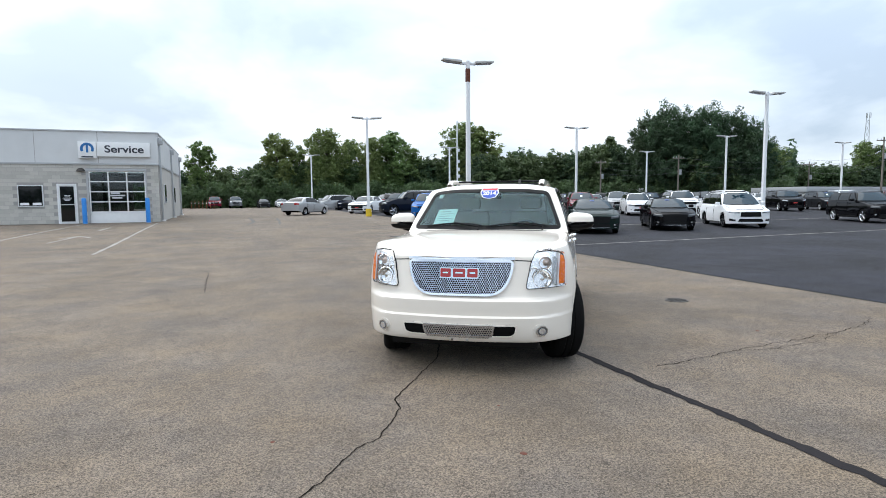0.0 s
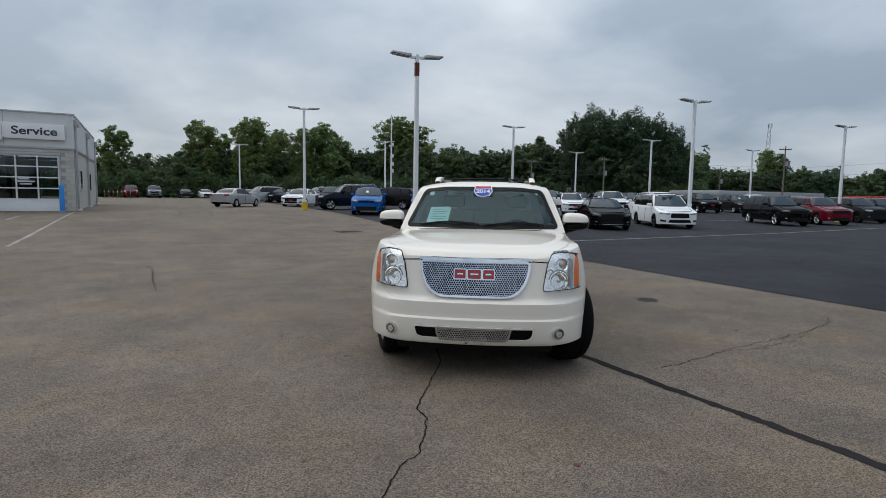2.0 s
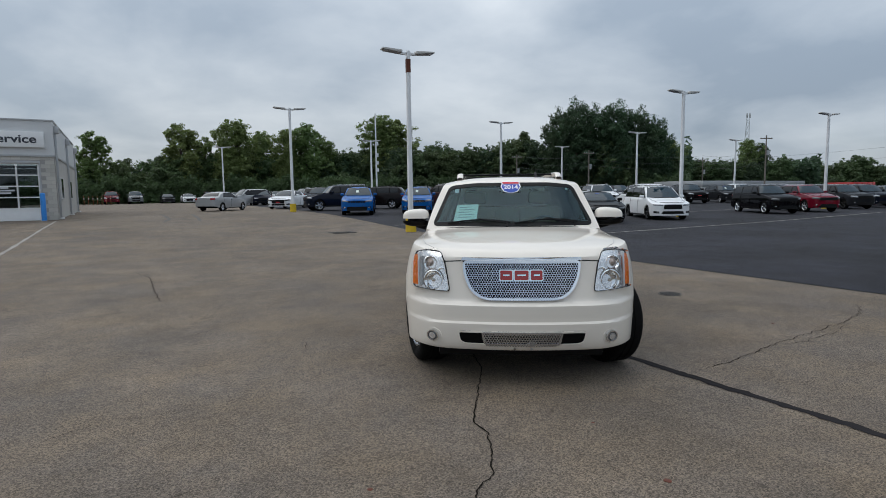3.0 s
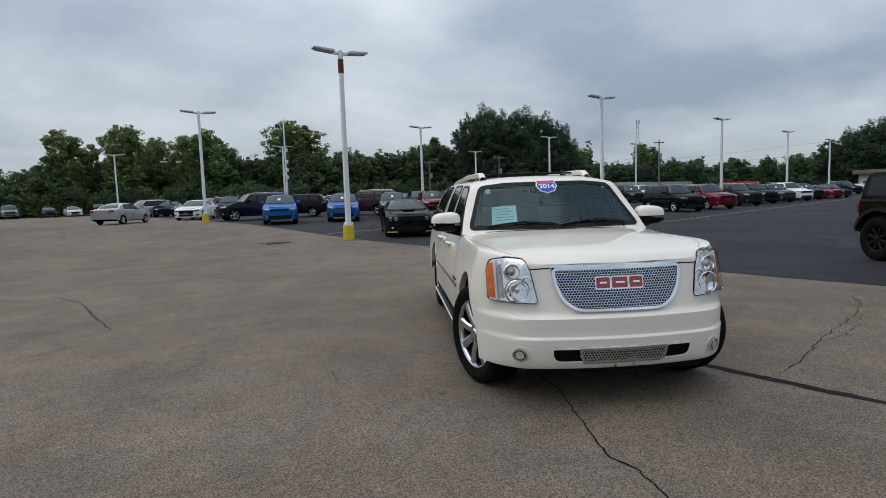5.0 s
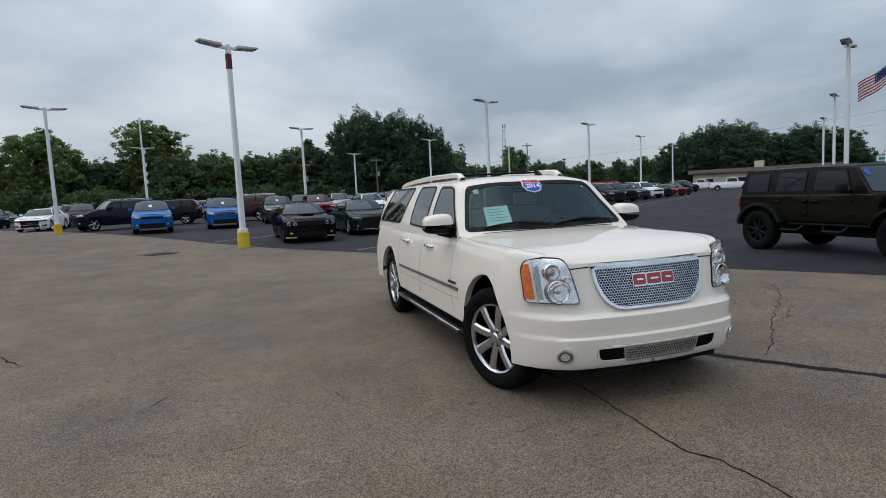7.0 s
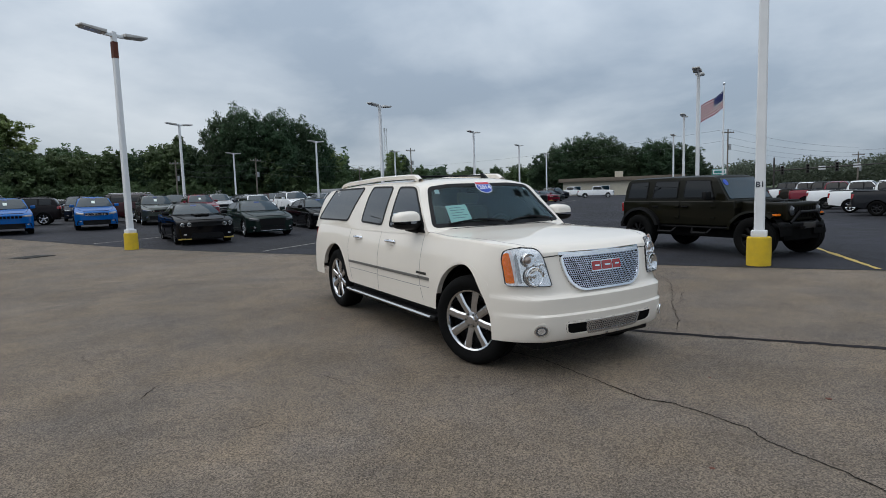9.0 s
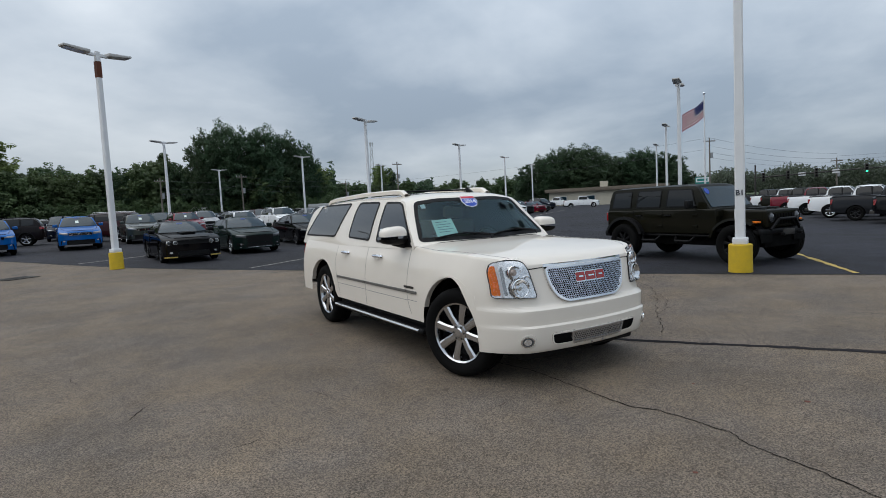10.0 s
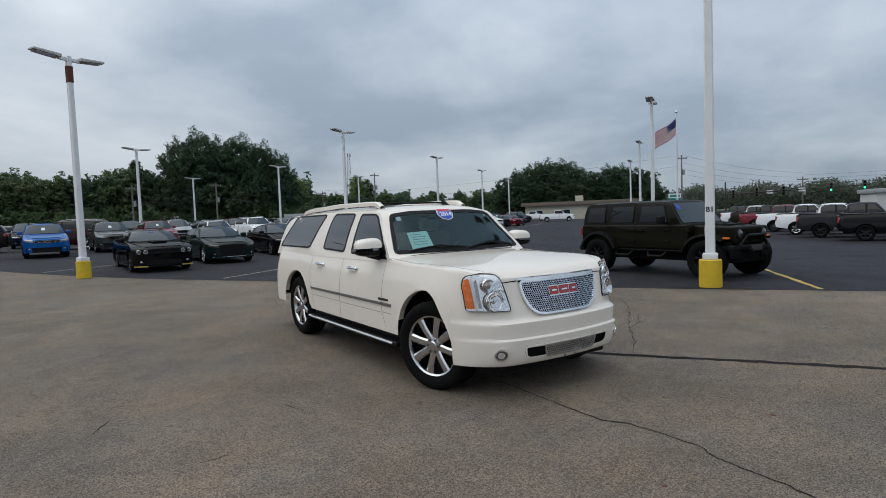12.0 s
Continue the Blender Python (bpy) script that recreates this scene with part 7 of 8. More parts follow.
        for i in range(13):
            t = math.radians(48 + 122 * i / 12)
            row = [rf.verts.new((r * math.cos(t) * 1.10, sg * y, 0.48 + r * math.sin(t) * 0.92)) for r, y in ((0.49, 0.60), (0.49, 0.92), (0.545, 0.91), (0.545, 0.60))]
            if prev:
                for e in range(4): rf.faces.new((prev[e], row[e], row[(e + 1) % 4], prev[(e + 1) % 4]))
            prev = row
        D.add("front_flare", rf, "paint_olive")
        for x in (0, -wb):
            vs, fs = well(x, 0.50, 0.46, W + 0.012)
            D.add("wheel_well", ([(a, sg * b, c) for a, b, c in vs], fs), "black_gap")
        # doors
        for x in (-1.87, -2.76):
            D.add("door_seam", boxbm(x - 0.008, x + 0.008, sg * (W - 0.02), sg * (W + 0.003), 0.66, 1.17), "black_gap")
        for x in (-1.73, -2.58):
            D.add("door_handle", boxbm(x - 0.09, x + 0.09, sg * W, sg * (W + 0.035), 1.03, 1.065, 0.01), "black_plastic")
        for x, z in ((-0.98, 1.05), (-0.98, 0.80), (-1.94, 1.05), (-1.94, 0.80)):
            D.add("hinge", boxbm(x - 0.07, x + 0.05, sg * W, sg * (W + 0.025), z - 0.025, z + 0.025, 0.008), "paint_olive")
        D.add("mirror", boxbm(-1.06, -0.95, sg * 0.90, sg * 1.10, 1.20, 1.38, 0.035), "black_plastic")
        D.add("mirror_arm", boxbm(-1.03, -0.98, sg * 0.76, sg * 0.92, 1.20, 1.25, 0.01), "black_plastic")
        for x0 in (-1.05, -2.0):
            st = rod(bmesh.new(), (x0, sg * 0.72, 0.58), (x0 - 0.06, sg * 0.86, 0.46), 0.024, n=8)
            rod(st, (x0 - 0.06, sg * 0.86, 0.46), (x0 - 0.44, sg * 0.86, 0.46), 0.03, n=8); rod(st, (x0 - 0.44, sg * 0.86, 0.46), (x0 - 0.52, sg * 0.72, 0.58), 0.024, n=8)
            D.add("side_step", st, "black_plastic")
        D.add("step_rail", rod(bmesh.new(), (-0.62, sg * 0.74, 0.585), (-2.52, sg * 0.74, 0.585), 0.03, n=8), "black_plastic")
        D.add("tail_light", boxbm(-3.69, -3.61, sg * 0.66, sg * 0.79, 0.92, 1.14, 0.02), "lamp_red")
        D.add("tow_hook", boxbm(0.60, 0.70, sg * 0.30 - 0.02, sg * 0.30 + 0.02, 0.60, 0.66, 0.012), "black_plastic")
    bp = bmesh.new(); box(bp, 0.38, 0.58, -0.76, 0.76, 0.56, 0.74, 0.05, 3)
    for v in bp.verts:
        if abs(v.co.y) > 0.60: v.co.x -= 0.10; v.co.z += 0.04 if v.co.z < 0.62 else 0
    fb = D.add("front_bumper", bp, "black_plastic")
    hoop = rod(bmesh.new(), (0.53, -0.50, 0.72), (0.57, -0.28, 0.93), 0.03, n=10); rod(hoop, (0.57, -0.28, 0.93), (0.57, 0.28, 0.93), 0.03, n=10); rod(hoop, (0.57, 0.28, 0.93), (0.53, 0.50, 0.72), 0.03, n=10)
    D.add("bumper_hoop", hoop, "black_plastic", fb)
    D.add("winch_plate", boxbm(0.598, 0.612, -0.20, 0.20, 0.60, 0.72, 0.005), "steel_dark", fb)
    D.add("rear_bumper", boxbm(-3.76, -3.60, -0.78, 0.78, 0.52, 0.66, 0.03), "black_plastic")
    D.add("spare_wheel", (tyre_geo(0.42, 0.23, 0.26)), "tyre", None, pose(-3.75, 0.0, 1.02, 0, 0, 90))
    D.add("chassis", boxbm(-3.62, 0.45, -0.58, 0.58, 0.36, 0.64), "black_gap")
    for x in (0, -wb):
        D.add("axle", rod(bmesh.new(), (x, -0.7, R), (x, 0.7, R), 0.06, n=10), "steel_dark")
    D.wheels("rock_wheel", (0, -wb), 0.80, R, R, 0.235, 0.30, 8, "fat", "black_plastic")
    return D


HEAD = -123.0


def at(x, y, deg):
    return pose(x, y, hgt(y, x) + 0.006, 0, 0, deg)


off_roader().put("off_roader", pose(10.76, 1.83, 0.004, 0, 0, -129.5), {}, "dark olive four-door off-roader with knobbly tyres and hard top", "car")

# ---- parked cars, nearest rows ----
DES = {}


def park(kind, x, y, deg, col, label, category="car", rim="rim_silver", glassy="window_sky_tint", group="parked cars", **more):
    if len(label.split()) < 4:
        label += " parked on dark asphalt"
    key = kind + "".join(sorted(f"{k}{v}" for k, v in more.items()))
    if key not in DES:
        P = dict(SPECS[kind]); P.update(more)
        DES[key] = generic_car(key, P)
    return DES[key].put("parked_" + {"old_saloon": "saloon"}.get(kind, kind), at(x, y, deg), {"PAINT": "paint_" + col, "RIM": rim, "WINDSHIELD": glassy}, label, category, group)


park("coupe", 12.35, 19.65, HEAD, "black", "black muscle coupe with yellow splitter guards", rim="rim_black", sticker=True)
park("saloon", 15.65, 19.55, HEAD, "green", "dark green saloon with wide black grille", rim="rim_silver", sticker=True)
park("saloon", 20.05, 19.60, HEAD - 3, "black", "black four-door saloon", rim="rim_black", sticker=True)
park("van", 24.60, 19.45, HEAD, "white", "white minivan with black grille", rim="rim_black")
park("suv", 34.9, 19.0, HEAD + 2, "black", "black three-row SUV with bright wheels", rim="chrome", lamp_mk="lamp_dark")
park("suv", 39.2, 18.7, HEAD + 2, "red", "dark red three-row SUV", rim="rim_silver", lamp_mk="lamp_dark")
park("suv", 46.0, 19.3, HEAD + 3, "darkgrey", "dark grey SUV", rim="rim_black")
park("suv", 50.5, 19.6, HEAD, "navy", "dark SUV", rim="rim_black")
park("crossover", 54.6, 19.5, HEAD, "sage", "grey-green crossover")
park("suv", 58.6, 19.3, HEAD, "white", "white SUV", rim="rim_black")
park("crossover", 62.5, 19.3, HEAD, "darkgrey", "dark crossover")
park("coupe", 67.2, 18.9, HEAD, "red", "dark red coupe", rim="rim_black")
park("saloon", 71.0, 19.0, HEAD, "darkgrey", "dark saloon")
park("crossover", 12.75, 31.6, HEAD + 5, "blue", "bright blue crossover with black grille slots", rim="rim_black", card=True)
park("crossover", 16.25, 30.7, HEAD, "blue", "bright blue compact SUV", rim="rim_black", lamp="wide", grille_mk="black_plastic", slot_mk="rim_silver")
park("crossover", 20.2, 31.0, HEAD, "sage", "grey-green compact SUV with chrome slots", slot_mk="chrome", grille_mk="black_plastic")
park("crossover", 25.0, 32.6, HEAD, "red", "red compact SUV with white card behind the glass", card=True)
park("wagon", 28.6, 30.9, HEAD, "white", "white crossover wagon", plate="plate_red")
park("suv", 32.6, 30.6, HEAD, "white", "white SUV with roof rails")
park("van", 30.9, 26.6, HEAD + 180, "white", "white minivan")
park("suv", 12.95, 39.2, 174, "navy", "dark grey SUV with wide wheels", rim="rim_silver", oh=0.78)
park("crossover", 17.2, 41.2, 141, "brown", "dark brown crossover", rim="rim_silver", plate="plate_red")
park("suv", 21.5, 38.4, 118, "maroon", "dark maroon crossover")
park("saloon", 12.6, 46.0, -126, "white", "white saloon with red plate", plate="plate_red")
park("old_saloon", 8.91, 46.27, 45, "silver", "old silver saloon with faded paint", slot_mk="chrome")
park("suv", 45.8, 31.8, HEAD, "black", "black SUV with red plate", plate="plate_red", rim="chrome")
park("crossover", 50.5, 31.4, HEAD, "darkgrey", "dark compact SUV")
park("suv", 54.6, 32.0, HEAD, "white", "white SUV with roof rails")

park("van", 13.0, 64.6, 196, "silver", "silver minivan at the head of a row of parked cars")
park("van", 15.8, 64.0, -98, "navy", "dark blue minivan in a row of parked cars", slot_mk="chrome")
park("van", 18.4, 60.6, 200, "silver", "silver minivan in a row of parked cars")

# the rows behind: roofs and windows seen over the first rows
rng = random.Random(7)
KINDS = ["suv", "crossover", "van", "wagon", "saloon", "suv", "crossover", "van"]
COLS = [("white", "white"), ("silver", "silver"), ("darkgrey", "dark grey"), ("black", "black"), ("grey", "grey"), ("maroon", "maroon"), ("white", "white"), ("silver", "silver"), ("navy", "dark blue")]
NAMES = {"suv": "SUV", "crossover": "crossover", "van": "minivan", "wagon": "estate car", "saloon": "saloon"}
for y0, x0, x1, dx, hd in ((50.5, 17.0, 66, 3.9, HEAD), (56.0, 19.6, 74, 3.7, HEAD + 180), (64.6, 22.0, 78, 3.9, HEAD), (42.8, 24.0, 62, 4.2, HEAD), (34.0, 57.8, 70, 4.0, HEAD)):
    x = x0
    while x < x1:
        k, (c, cn) = rng.choice(KINDS), rng.choice(COLS)
        if rng.random() < 0.93:
            park(k, x, y0 + rng.uniform(-0.5, 0.5), hd + rng.uniform(-3, 3), c, f"{cn} {NAMES[k]} in a row of parked cars", rim=rng.choice(["rim_silver", "rim_black"]))
        x += dx
# row before the trees
for x, k, c, cn in ((2.9, "pickup", "red", "dark red pickup"), (6.1, "pickup", "grey", "grey pickup"), (10.6, "saloon", "darkgrey", "dark saloon"), (13.6, "saloon", "white", "white saloon"), (16.9, "suv", "maroon", "dark maroon SUV"), (20.6, "wagon", "white", "white estate car"), (24.2, "suv", "silver", "silver SUV"), (27.8, "van", "silver", "silver minivan"), (31.4, "crossover", "darkgrey", "dark crossover")):
    park(k, x, 99.0, -92, c, cn + " parked before the trees")
# pickups on the right
for x, y, c, cn, r in ((72.0, -8.8, "black", "black pickup", "rim_silver"), (66.0, -8.8, "darkgrey", "dark pickup", "rim_black"), (60.0, -8.8, "white", "white pickup", "rim_silver"), (54.0, -8.9, "olive", "dark olive pickup", "rim_silver"), (48.2, -8.8, "red", "red pickup with chrome wheels", "chrome"),
                      (43.5, -9.2, "white", "white pickup with black wheels", "rim_black"), (38.1, -9.4, "white", "white pickup with chrome wheels", "chrome"), (34.1, -9.7, "darkgrey", "dark grey pickup", "rim_black"), (30.1, -10.6, "black", "black pickup", "rim_black")):
    park("pickup", x, y, -107, c, cn + " with black bed cover", rim=r, group="pickups in a row")
park("pickup", 94.0, 15.2, -80, "white", "white work pickup before a low building", group="work trucks")
park("pickup", 108.0, 22.0, -95, "white", "white work pickup before a low building", group="work trucks")
park("suv", 88.0, 21.5, HEAD, "navy", "dark SUV")


# ---- trees ----
def crown_mesh(name, seed, h, rx, n, leaf, trunk_h, lobes, ragged=0.25):
    """Crown of many small leaves on clumps, the clumps spread over uneven lobes, with gaps between."""
    r = np.random.RandomState(seed)
    cs = []
    for i in range(lobes):
        t = (i + r.uniform(0.1, 0.9)) / lobes
        z = trunk_h + (h - trunk_h) * (0.06 + 0.84 * t)
        spread = rx * math.sin(math.pi * (0.20 + 0.66 * t)) ** 0.7
        a, d = 2.4 * i + r.uniform(-0.6, 0.6), spread * r.uniform(0.30, 0.80)
        cs.append((d * math.cos(a), d * math.sin(a), z, rx * r.uniform(0.24, 0.40) * (1.12 - 0.42 * t)))
    cs.append((0, 0, trunk_h + (h - trunk_h) * 0.90, rx * 0.26))
    for t in (0.25, 0.42, 0.58, 0.72):
        cs.append((0, 0, trunk_h + (h - trunk_h) * t, rx * 0.46))
    cs = np.array(cs)
    m = lobes * 14
    lp = r.choice(len(cs), m, p=cs[:, 3] ** 2 / np.sum(cs[:, 3] ** 2))
    v = r.normal(size=(m, 3)); v /= np.linalg.norm(v, axis=1)[:, None]
    cc = cs[lp, :3] + v * (cs[lp, 3] * r.uniform(0.45, 1.08, m))[:, None]
    cr = rx * r.uniform(0.06, 0.13, m)
    pick = r.randint(0, m, n)
    v = r.normal(size=(n, 3)); v[:, 2] += 0.2; v /= np.linalg.norm(v, axis=1)[:, None]
    p = cc[pick] + v * (cr[pick] * r.uniform(0.55, 1.25, n))[:, None] * np.array((1.1, 1.1, 0.9))
    nn = v + np.array((0, 0, 0.35)) + 0.42 * r.normal(size=(n, 3)); nn /= np.linalg.norm(nn, axis=1)[:, None]
    a = np.cross(nn, r.normal(size=(n, 3))); a /= np.linalg.norm(a, axis=1)[:, None]
    b = np.cross(nn, a)
    s = leaf * r.uniform(0.55, 1.35, n)[:, None]
    q = np.stack([p - a * s * 0.5, p + b * s * 0.42, p + a * s * 0.5 - b * s * 0.2], axis=1).reshape(-1, 3)
    f = np.arange(3 * n).reshape(-1, 3)
    return make_mesh(name, q.tolist(), f.tolist(), smooth=False), cs


def trunk_bm(seed, trunk_h, h, cs, r0):
    rg = random.Random(seed)
    bm = bmesh.new()
    lean = Vector((rg.uniform(-0.3, 0.3), rg.uniform(-0.3, 0.3), 0))
    prev, rad = Vector((0, 0, -0.1)), r0
    for k in range(1, 5):
        z = h * 0.72 * k / 4
        nxt = Vector((lean.x * k / 4, lean.y * k / 4, z))
        rod(bm, prev, nxt, rad, rad * 0.72, n=9)
        prev, rad = nxt, rad * 0.72
    for i in rg.sample(range(len(cs)), min(9, len(cs))):
        c = Vector(cs[i][:3])
        st = Vector((lean.x * 0.4, lean.y * 0.4, min(c.z * 0.72, h * 0.6)))
        mid = (st + c) / 2 + Vector((0, 0, -0.25))
        rod(bm, st, mid, r0 * 0.36, r0 * 0.24, n=6); rod(bm, mid, c, r0 * 0.24, r0 * 0.08, n=6)
    return bm


KIND = []
for i, (seed, h, rx, n, leaf, th, lobes, mk) in enumerate(((1, 15.0, 4.6, 21000, 0.38, 1.6, 48, "leaf_a"), (2, 13.5, 4.2, 15500, 0.41, 1.4, 40, "leaf_b"), (3, 18.0, 6.2, 28000, 0.42, 2.2, 60, "leaf_b"),
                                                        (4, 10.0, 4.0, 12000, 0.43, 0.6, 36, "leaf_c"), (5, 12.0, 3.0, 14000, 0.36, 1.6, 40, "leaf_a"), (6, 8.0, 4.4, 11500, 0.49, 0.2, 36, "leaf_c"))):
    me, cs = crown_mesh(f"crown_{i}", seed, h, rx, n, leaf, th, lobes)
    tm = bm_mesh(f"trunk_{i}", trunk_bm(seed, th, h, cs, 0.02 * h))
    KIND.append((me, tm, mk, h))


def tree(kind, x, y, height, spin, label, wide=1.0):
    me, tm, mk, h = KIND[kind]
    root = new("tree")
    s = height / h
    root.matrix_basis = pose(x, y, hgt(y, x) - 0.03, 0, 0, spin) @ Matrix.Diagonal((s * wide, s * wide, s, 1))
    tagged(root, label=label, category="tree", group="trees round the lot")
    obj("trunk", tm, M["bark"], root)
    obj("crown", me, M[mk], root)
    return root


def polar(az, d):
    return -0.5 + d * math.cos(radians(az)), 1.0 + d * math.sin(radians(az))


rt = random.Random(11)
# tall single crowns: azimuth, distance, height, kind, width
for az, d, hh_, kd, wd in ((89.2, 112, 12.3, 4, 1.1), (82.3, 112, 14.2, 4, 1.2), (80.2, 116, 12.3, 4, 1.0), (77.6, 112, 15.8, 0, 1.05), (75.2, 118, 14.4, 0, 0.9), (73.0, 112, 14.2, 0, 0.85), (71.0, 113, 15.0, 4, 1.25), (69.4, 116, 12.8, 4, 0.95), (63.9, 118, 18.0, 0, 1.05), (62.2, 119, 16.5, 4, 1.5),
                           (46.0, 112, 17.0, 2, 0.75), (44.4, 110, 18.4, 2, 0.85), (42.5, 112, 17.4, 2, 0.85), (40.6, 110, 17.6, 2, 0.9), (38.6, 112, 16.6, 2, 0.85), (37.2, 114, 15.0, 2, 0.8), (35.8, 118, 11.4, 0, 1.1),
                           (29.3, 135, 12.2, 0, 0.9), (28.4, 137, 11.0, 1, 1.0),
                           (14.4, 150, 11.0, 1, 1.2), (13.0, 148, 13.0, 2, 0.9), (11.6, 146, 14.0, 2, 1.0), (10.0, 146, 15.2, 2, 1.15), (8.4, 146, 15.0, 2, 1.15), (7.0, 150, 13.6, 2, 1.1), (5.4, 155, 12.6, 1, 1.4), (4.0, 152, 13.6, 2, 1.0), (2.8, 152, 13.6, 2, 1.0), (1.4, 155, 12.8, 1, 1.4), (0.2, 160, 12.0, 1, 1.4), (18.8, 160, 8.5, 3, 1.0), (21.5, 165, 8.0, 3, 1.0)):
    x, y = polar(az, d)
    tree(kd, x, y, hh_, rt.uniform(0, 360), "tall leafy deciduous tree at the edge of the lot", wd)
# lower woods between them
az = 97.0
while az > 26.0:
    d = 113 + rt.uniform(-2, 8) + (12 if az < 34 else 0)
    base = 6.4 if az > 86 else 8.2 if az > 82 else 9.4 if az > 66 else 10.5 if az > 50 else 11.0 if az > 36 else 7.6
    x, y = polar(az, d)
    tree(rt.choice([1, 3, 5, 3]), x, y, base * rt.uniform(0.82, 1.12), rt.uniform(0, 360), "leafy tree in the dense green wood edge", rt.uniform(1.0, 1.3))
    az -= rt.uniform(1.0, 1.5)
az = 26.0
while az > 15.0:
    x, y = polar(az, 165 + rt.uniform(-4, 10))
    tree(rt.choice([3, 5]), x, y, rt.uniform(6.0, 8.5), rt.uniform(0, 360), "low leafy tree in the distance", 1.2)
    az -= rt.uniform(0.9, 1.4)


def woods(name, arcs, n, leaf, mk, label, seed):
    """Dense undergrowth or far woods: leaf clumps along an arc."""
    r = np.random.RandomState(seed)
    ps = []
    for a0, a1, d0, d1, h0, share in arcs:
        m = int(n * share)
        az_ = np.radians(r.uniform(a1, a0, m)); d_ = r.uniform(d0, d1, m)
        dg = np.degrees(az_)
        top = h0 * (0.80 + 0.13 * np.sin(dg * 1.3 + 1.3) + 0.13 * np.sin(dg * 3.7 + d_ * 0.9) + 0.12 * np.sin(dg * 9.1 + d_ * 2.3))
        z_ = np.maximum(0.2, top) * r.uniform(0, 1, m) ** 0.75
        z_ = np.minimum(z_, top)
        ps.append(np.stack([-0.5 + d_ * np.cos(az_), 1 + d_ * np.sin(az_), z_ + 0.35], axis=1))
    p = np.concatenate(ps)
    n = len(p)
    nn = r.normal(size=(n, 3)) + np.array((-0.6, -0.6, 0.5)); nn /= np.linalg.norm(nn, axis=1)[:, None]
    a = np.cross(nn, r.normal(size=(n, 3))); a /= np.linalg.norm(a, axis=1)[:, None]
    b = np.cross(nn, a)
    s = leaf * r.uniform(0.6, 1.4, n)[:, None]
    q = np.stack([p - a * s * 0.5, p + b * s * 0.42, p + a * s * 0.5 - b * s * 0.2], axis=1).reshape(-1, 3)
    obj(name, make_mesh(name, q.tolist(), np.arange(3 * n).reshape(-1, 3).tolist(), smooth=False), M[mk], label=label, category="woods", kind="stuff")


woods("undergrowth", [(98, 62, 106, 111, 4.6, 0.42), (62, 34, 108, 114, 4.4, 0.36), (34, 26, 128, 134, 4.0, 0.12), (26, 15, 160, 168, 4.5, 0.10)], 90000, 0.55, "leaf_c", "dense green undergrowth along the wood edge", 21)
woods("inner_woods", [(98, 85, 116, 128, 6.4, 0.13), (85, 62, 116, 128, 8.6, 0.29), (62, 34, 118, 130, 9.8, 0.40), (34, 24, 140, 150, 7.2, 0.18)], 80000, 0.9, "leaf_b", "dark dense woods behind the edge trees", 22)
woods("outer_woods", [(262, 98, 130, 145, 6.5, 0.6), (334, 262, 150, 170, 7.0, 0.4)], 24000, 1.5, "leaf_b", "woods that close the place on its far sides", 24)
woods("far_woods", [(16, -26, 262, 300, 10.2, 0.62), (26, -6, 300, 330, 10.0, 0.38)], 110000, 1.15, "leaf_far_haze", "wooded hills beyond the road, haze put into the leaf colour", 23)


# ---- poles, wires, masts, buildings in the distance ----
def utility_pole(x, y, h, arm=1.1, spin=0.0, lean=0.0):
    root = new("utility_pole")
    root.matrix_basis = pose(x, y, hgt(y, x) - 0.02, 0, lean, spin)
    tagged(root, label="weathered wooden utility pole with crossarm" if arm else "tall light grey steel pole with small boxes", category="pole", group="utility poles")
    part("post", rod(bmesh.new(), (0, 0, 0), (0, 0, h), 0.14, 0.09, n=12), M["wood_pole" if arm else "pole_white"], root)
    if arm:
        for z in (h - 0.5, h - 1.5)[:2 if arm > 1 else 1]:
            part("crossarm", boxbm(-arm, arm, -0.07, 0.07, z - 0.07, z + 0.07), M["wood_pole"], root)
            for k in (-0.9, -0.4, 0.4, 0.9):
                part("insulator", rod(bmesh.new(), (k * arm, 0, z + 0.07), (k * arm, 0, z + 0.26), 0.05, 0.03, n=8), M["galv"], root)
        part("transformer", rod(bmesh.new(), (0.3, 0, h - 3.1), (0.3, 0, h - 2.3), 0.22, n=12), M["galv"], root)
    else:
        for z in (0.36, 0.44, 0.53, 0.66):
            part("antenna_box", boxbm(0.06, 0.36, -0.14, 0.14, h * z - 0.25, h * z + 0.25, 0.03), M["pole_white"], root)
    return root


ups = []
for az_, d, h in ((50.2, 96, 7.4), (43.2, 98, 7.9), (28.0, 104, 9.6), (64.3, 86, 13.0), (-2.1, 95, 10.3), (-12.1, 112, 6.6), (33.0, 118, 7.2)):
    x, y = polar(az_, d)
    ups.append(utility_pole(x, y, h, 0.0 if az_ == 64.3 else 0.95, az_ - 60))


def wire(a, b, sag, r=0.014):
    cu = bpy.data.curves.new("wire", 'CURVE')
    cu.dimensions, cu.bevel_depth, cu.bevel_resolution = '3D', r, 1
    sp = cu.splines.new('POLY'); sp.points.add(16)
    for i in range(17):
        t = i / 16
        p = Vector(a).lerp(Vector(b), t); p.z -= sag * 4 * t * (1 - t)
        sp.points[i].co = (*p, 1)
    ob = new("overhead_wire", cu)
    cu.materials.append(M["wire"])
    return tagged(ob, label="thin black overhead wire between poles", category="wire", group="overhead wires")


def top_of(i):
    m = ups[i].matrix_basis
    return m.translation.x, m.translation.y


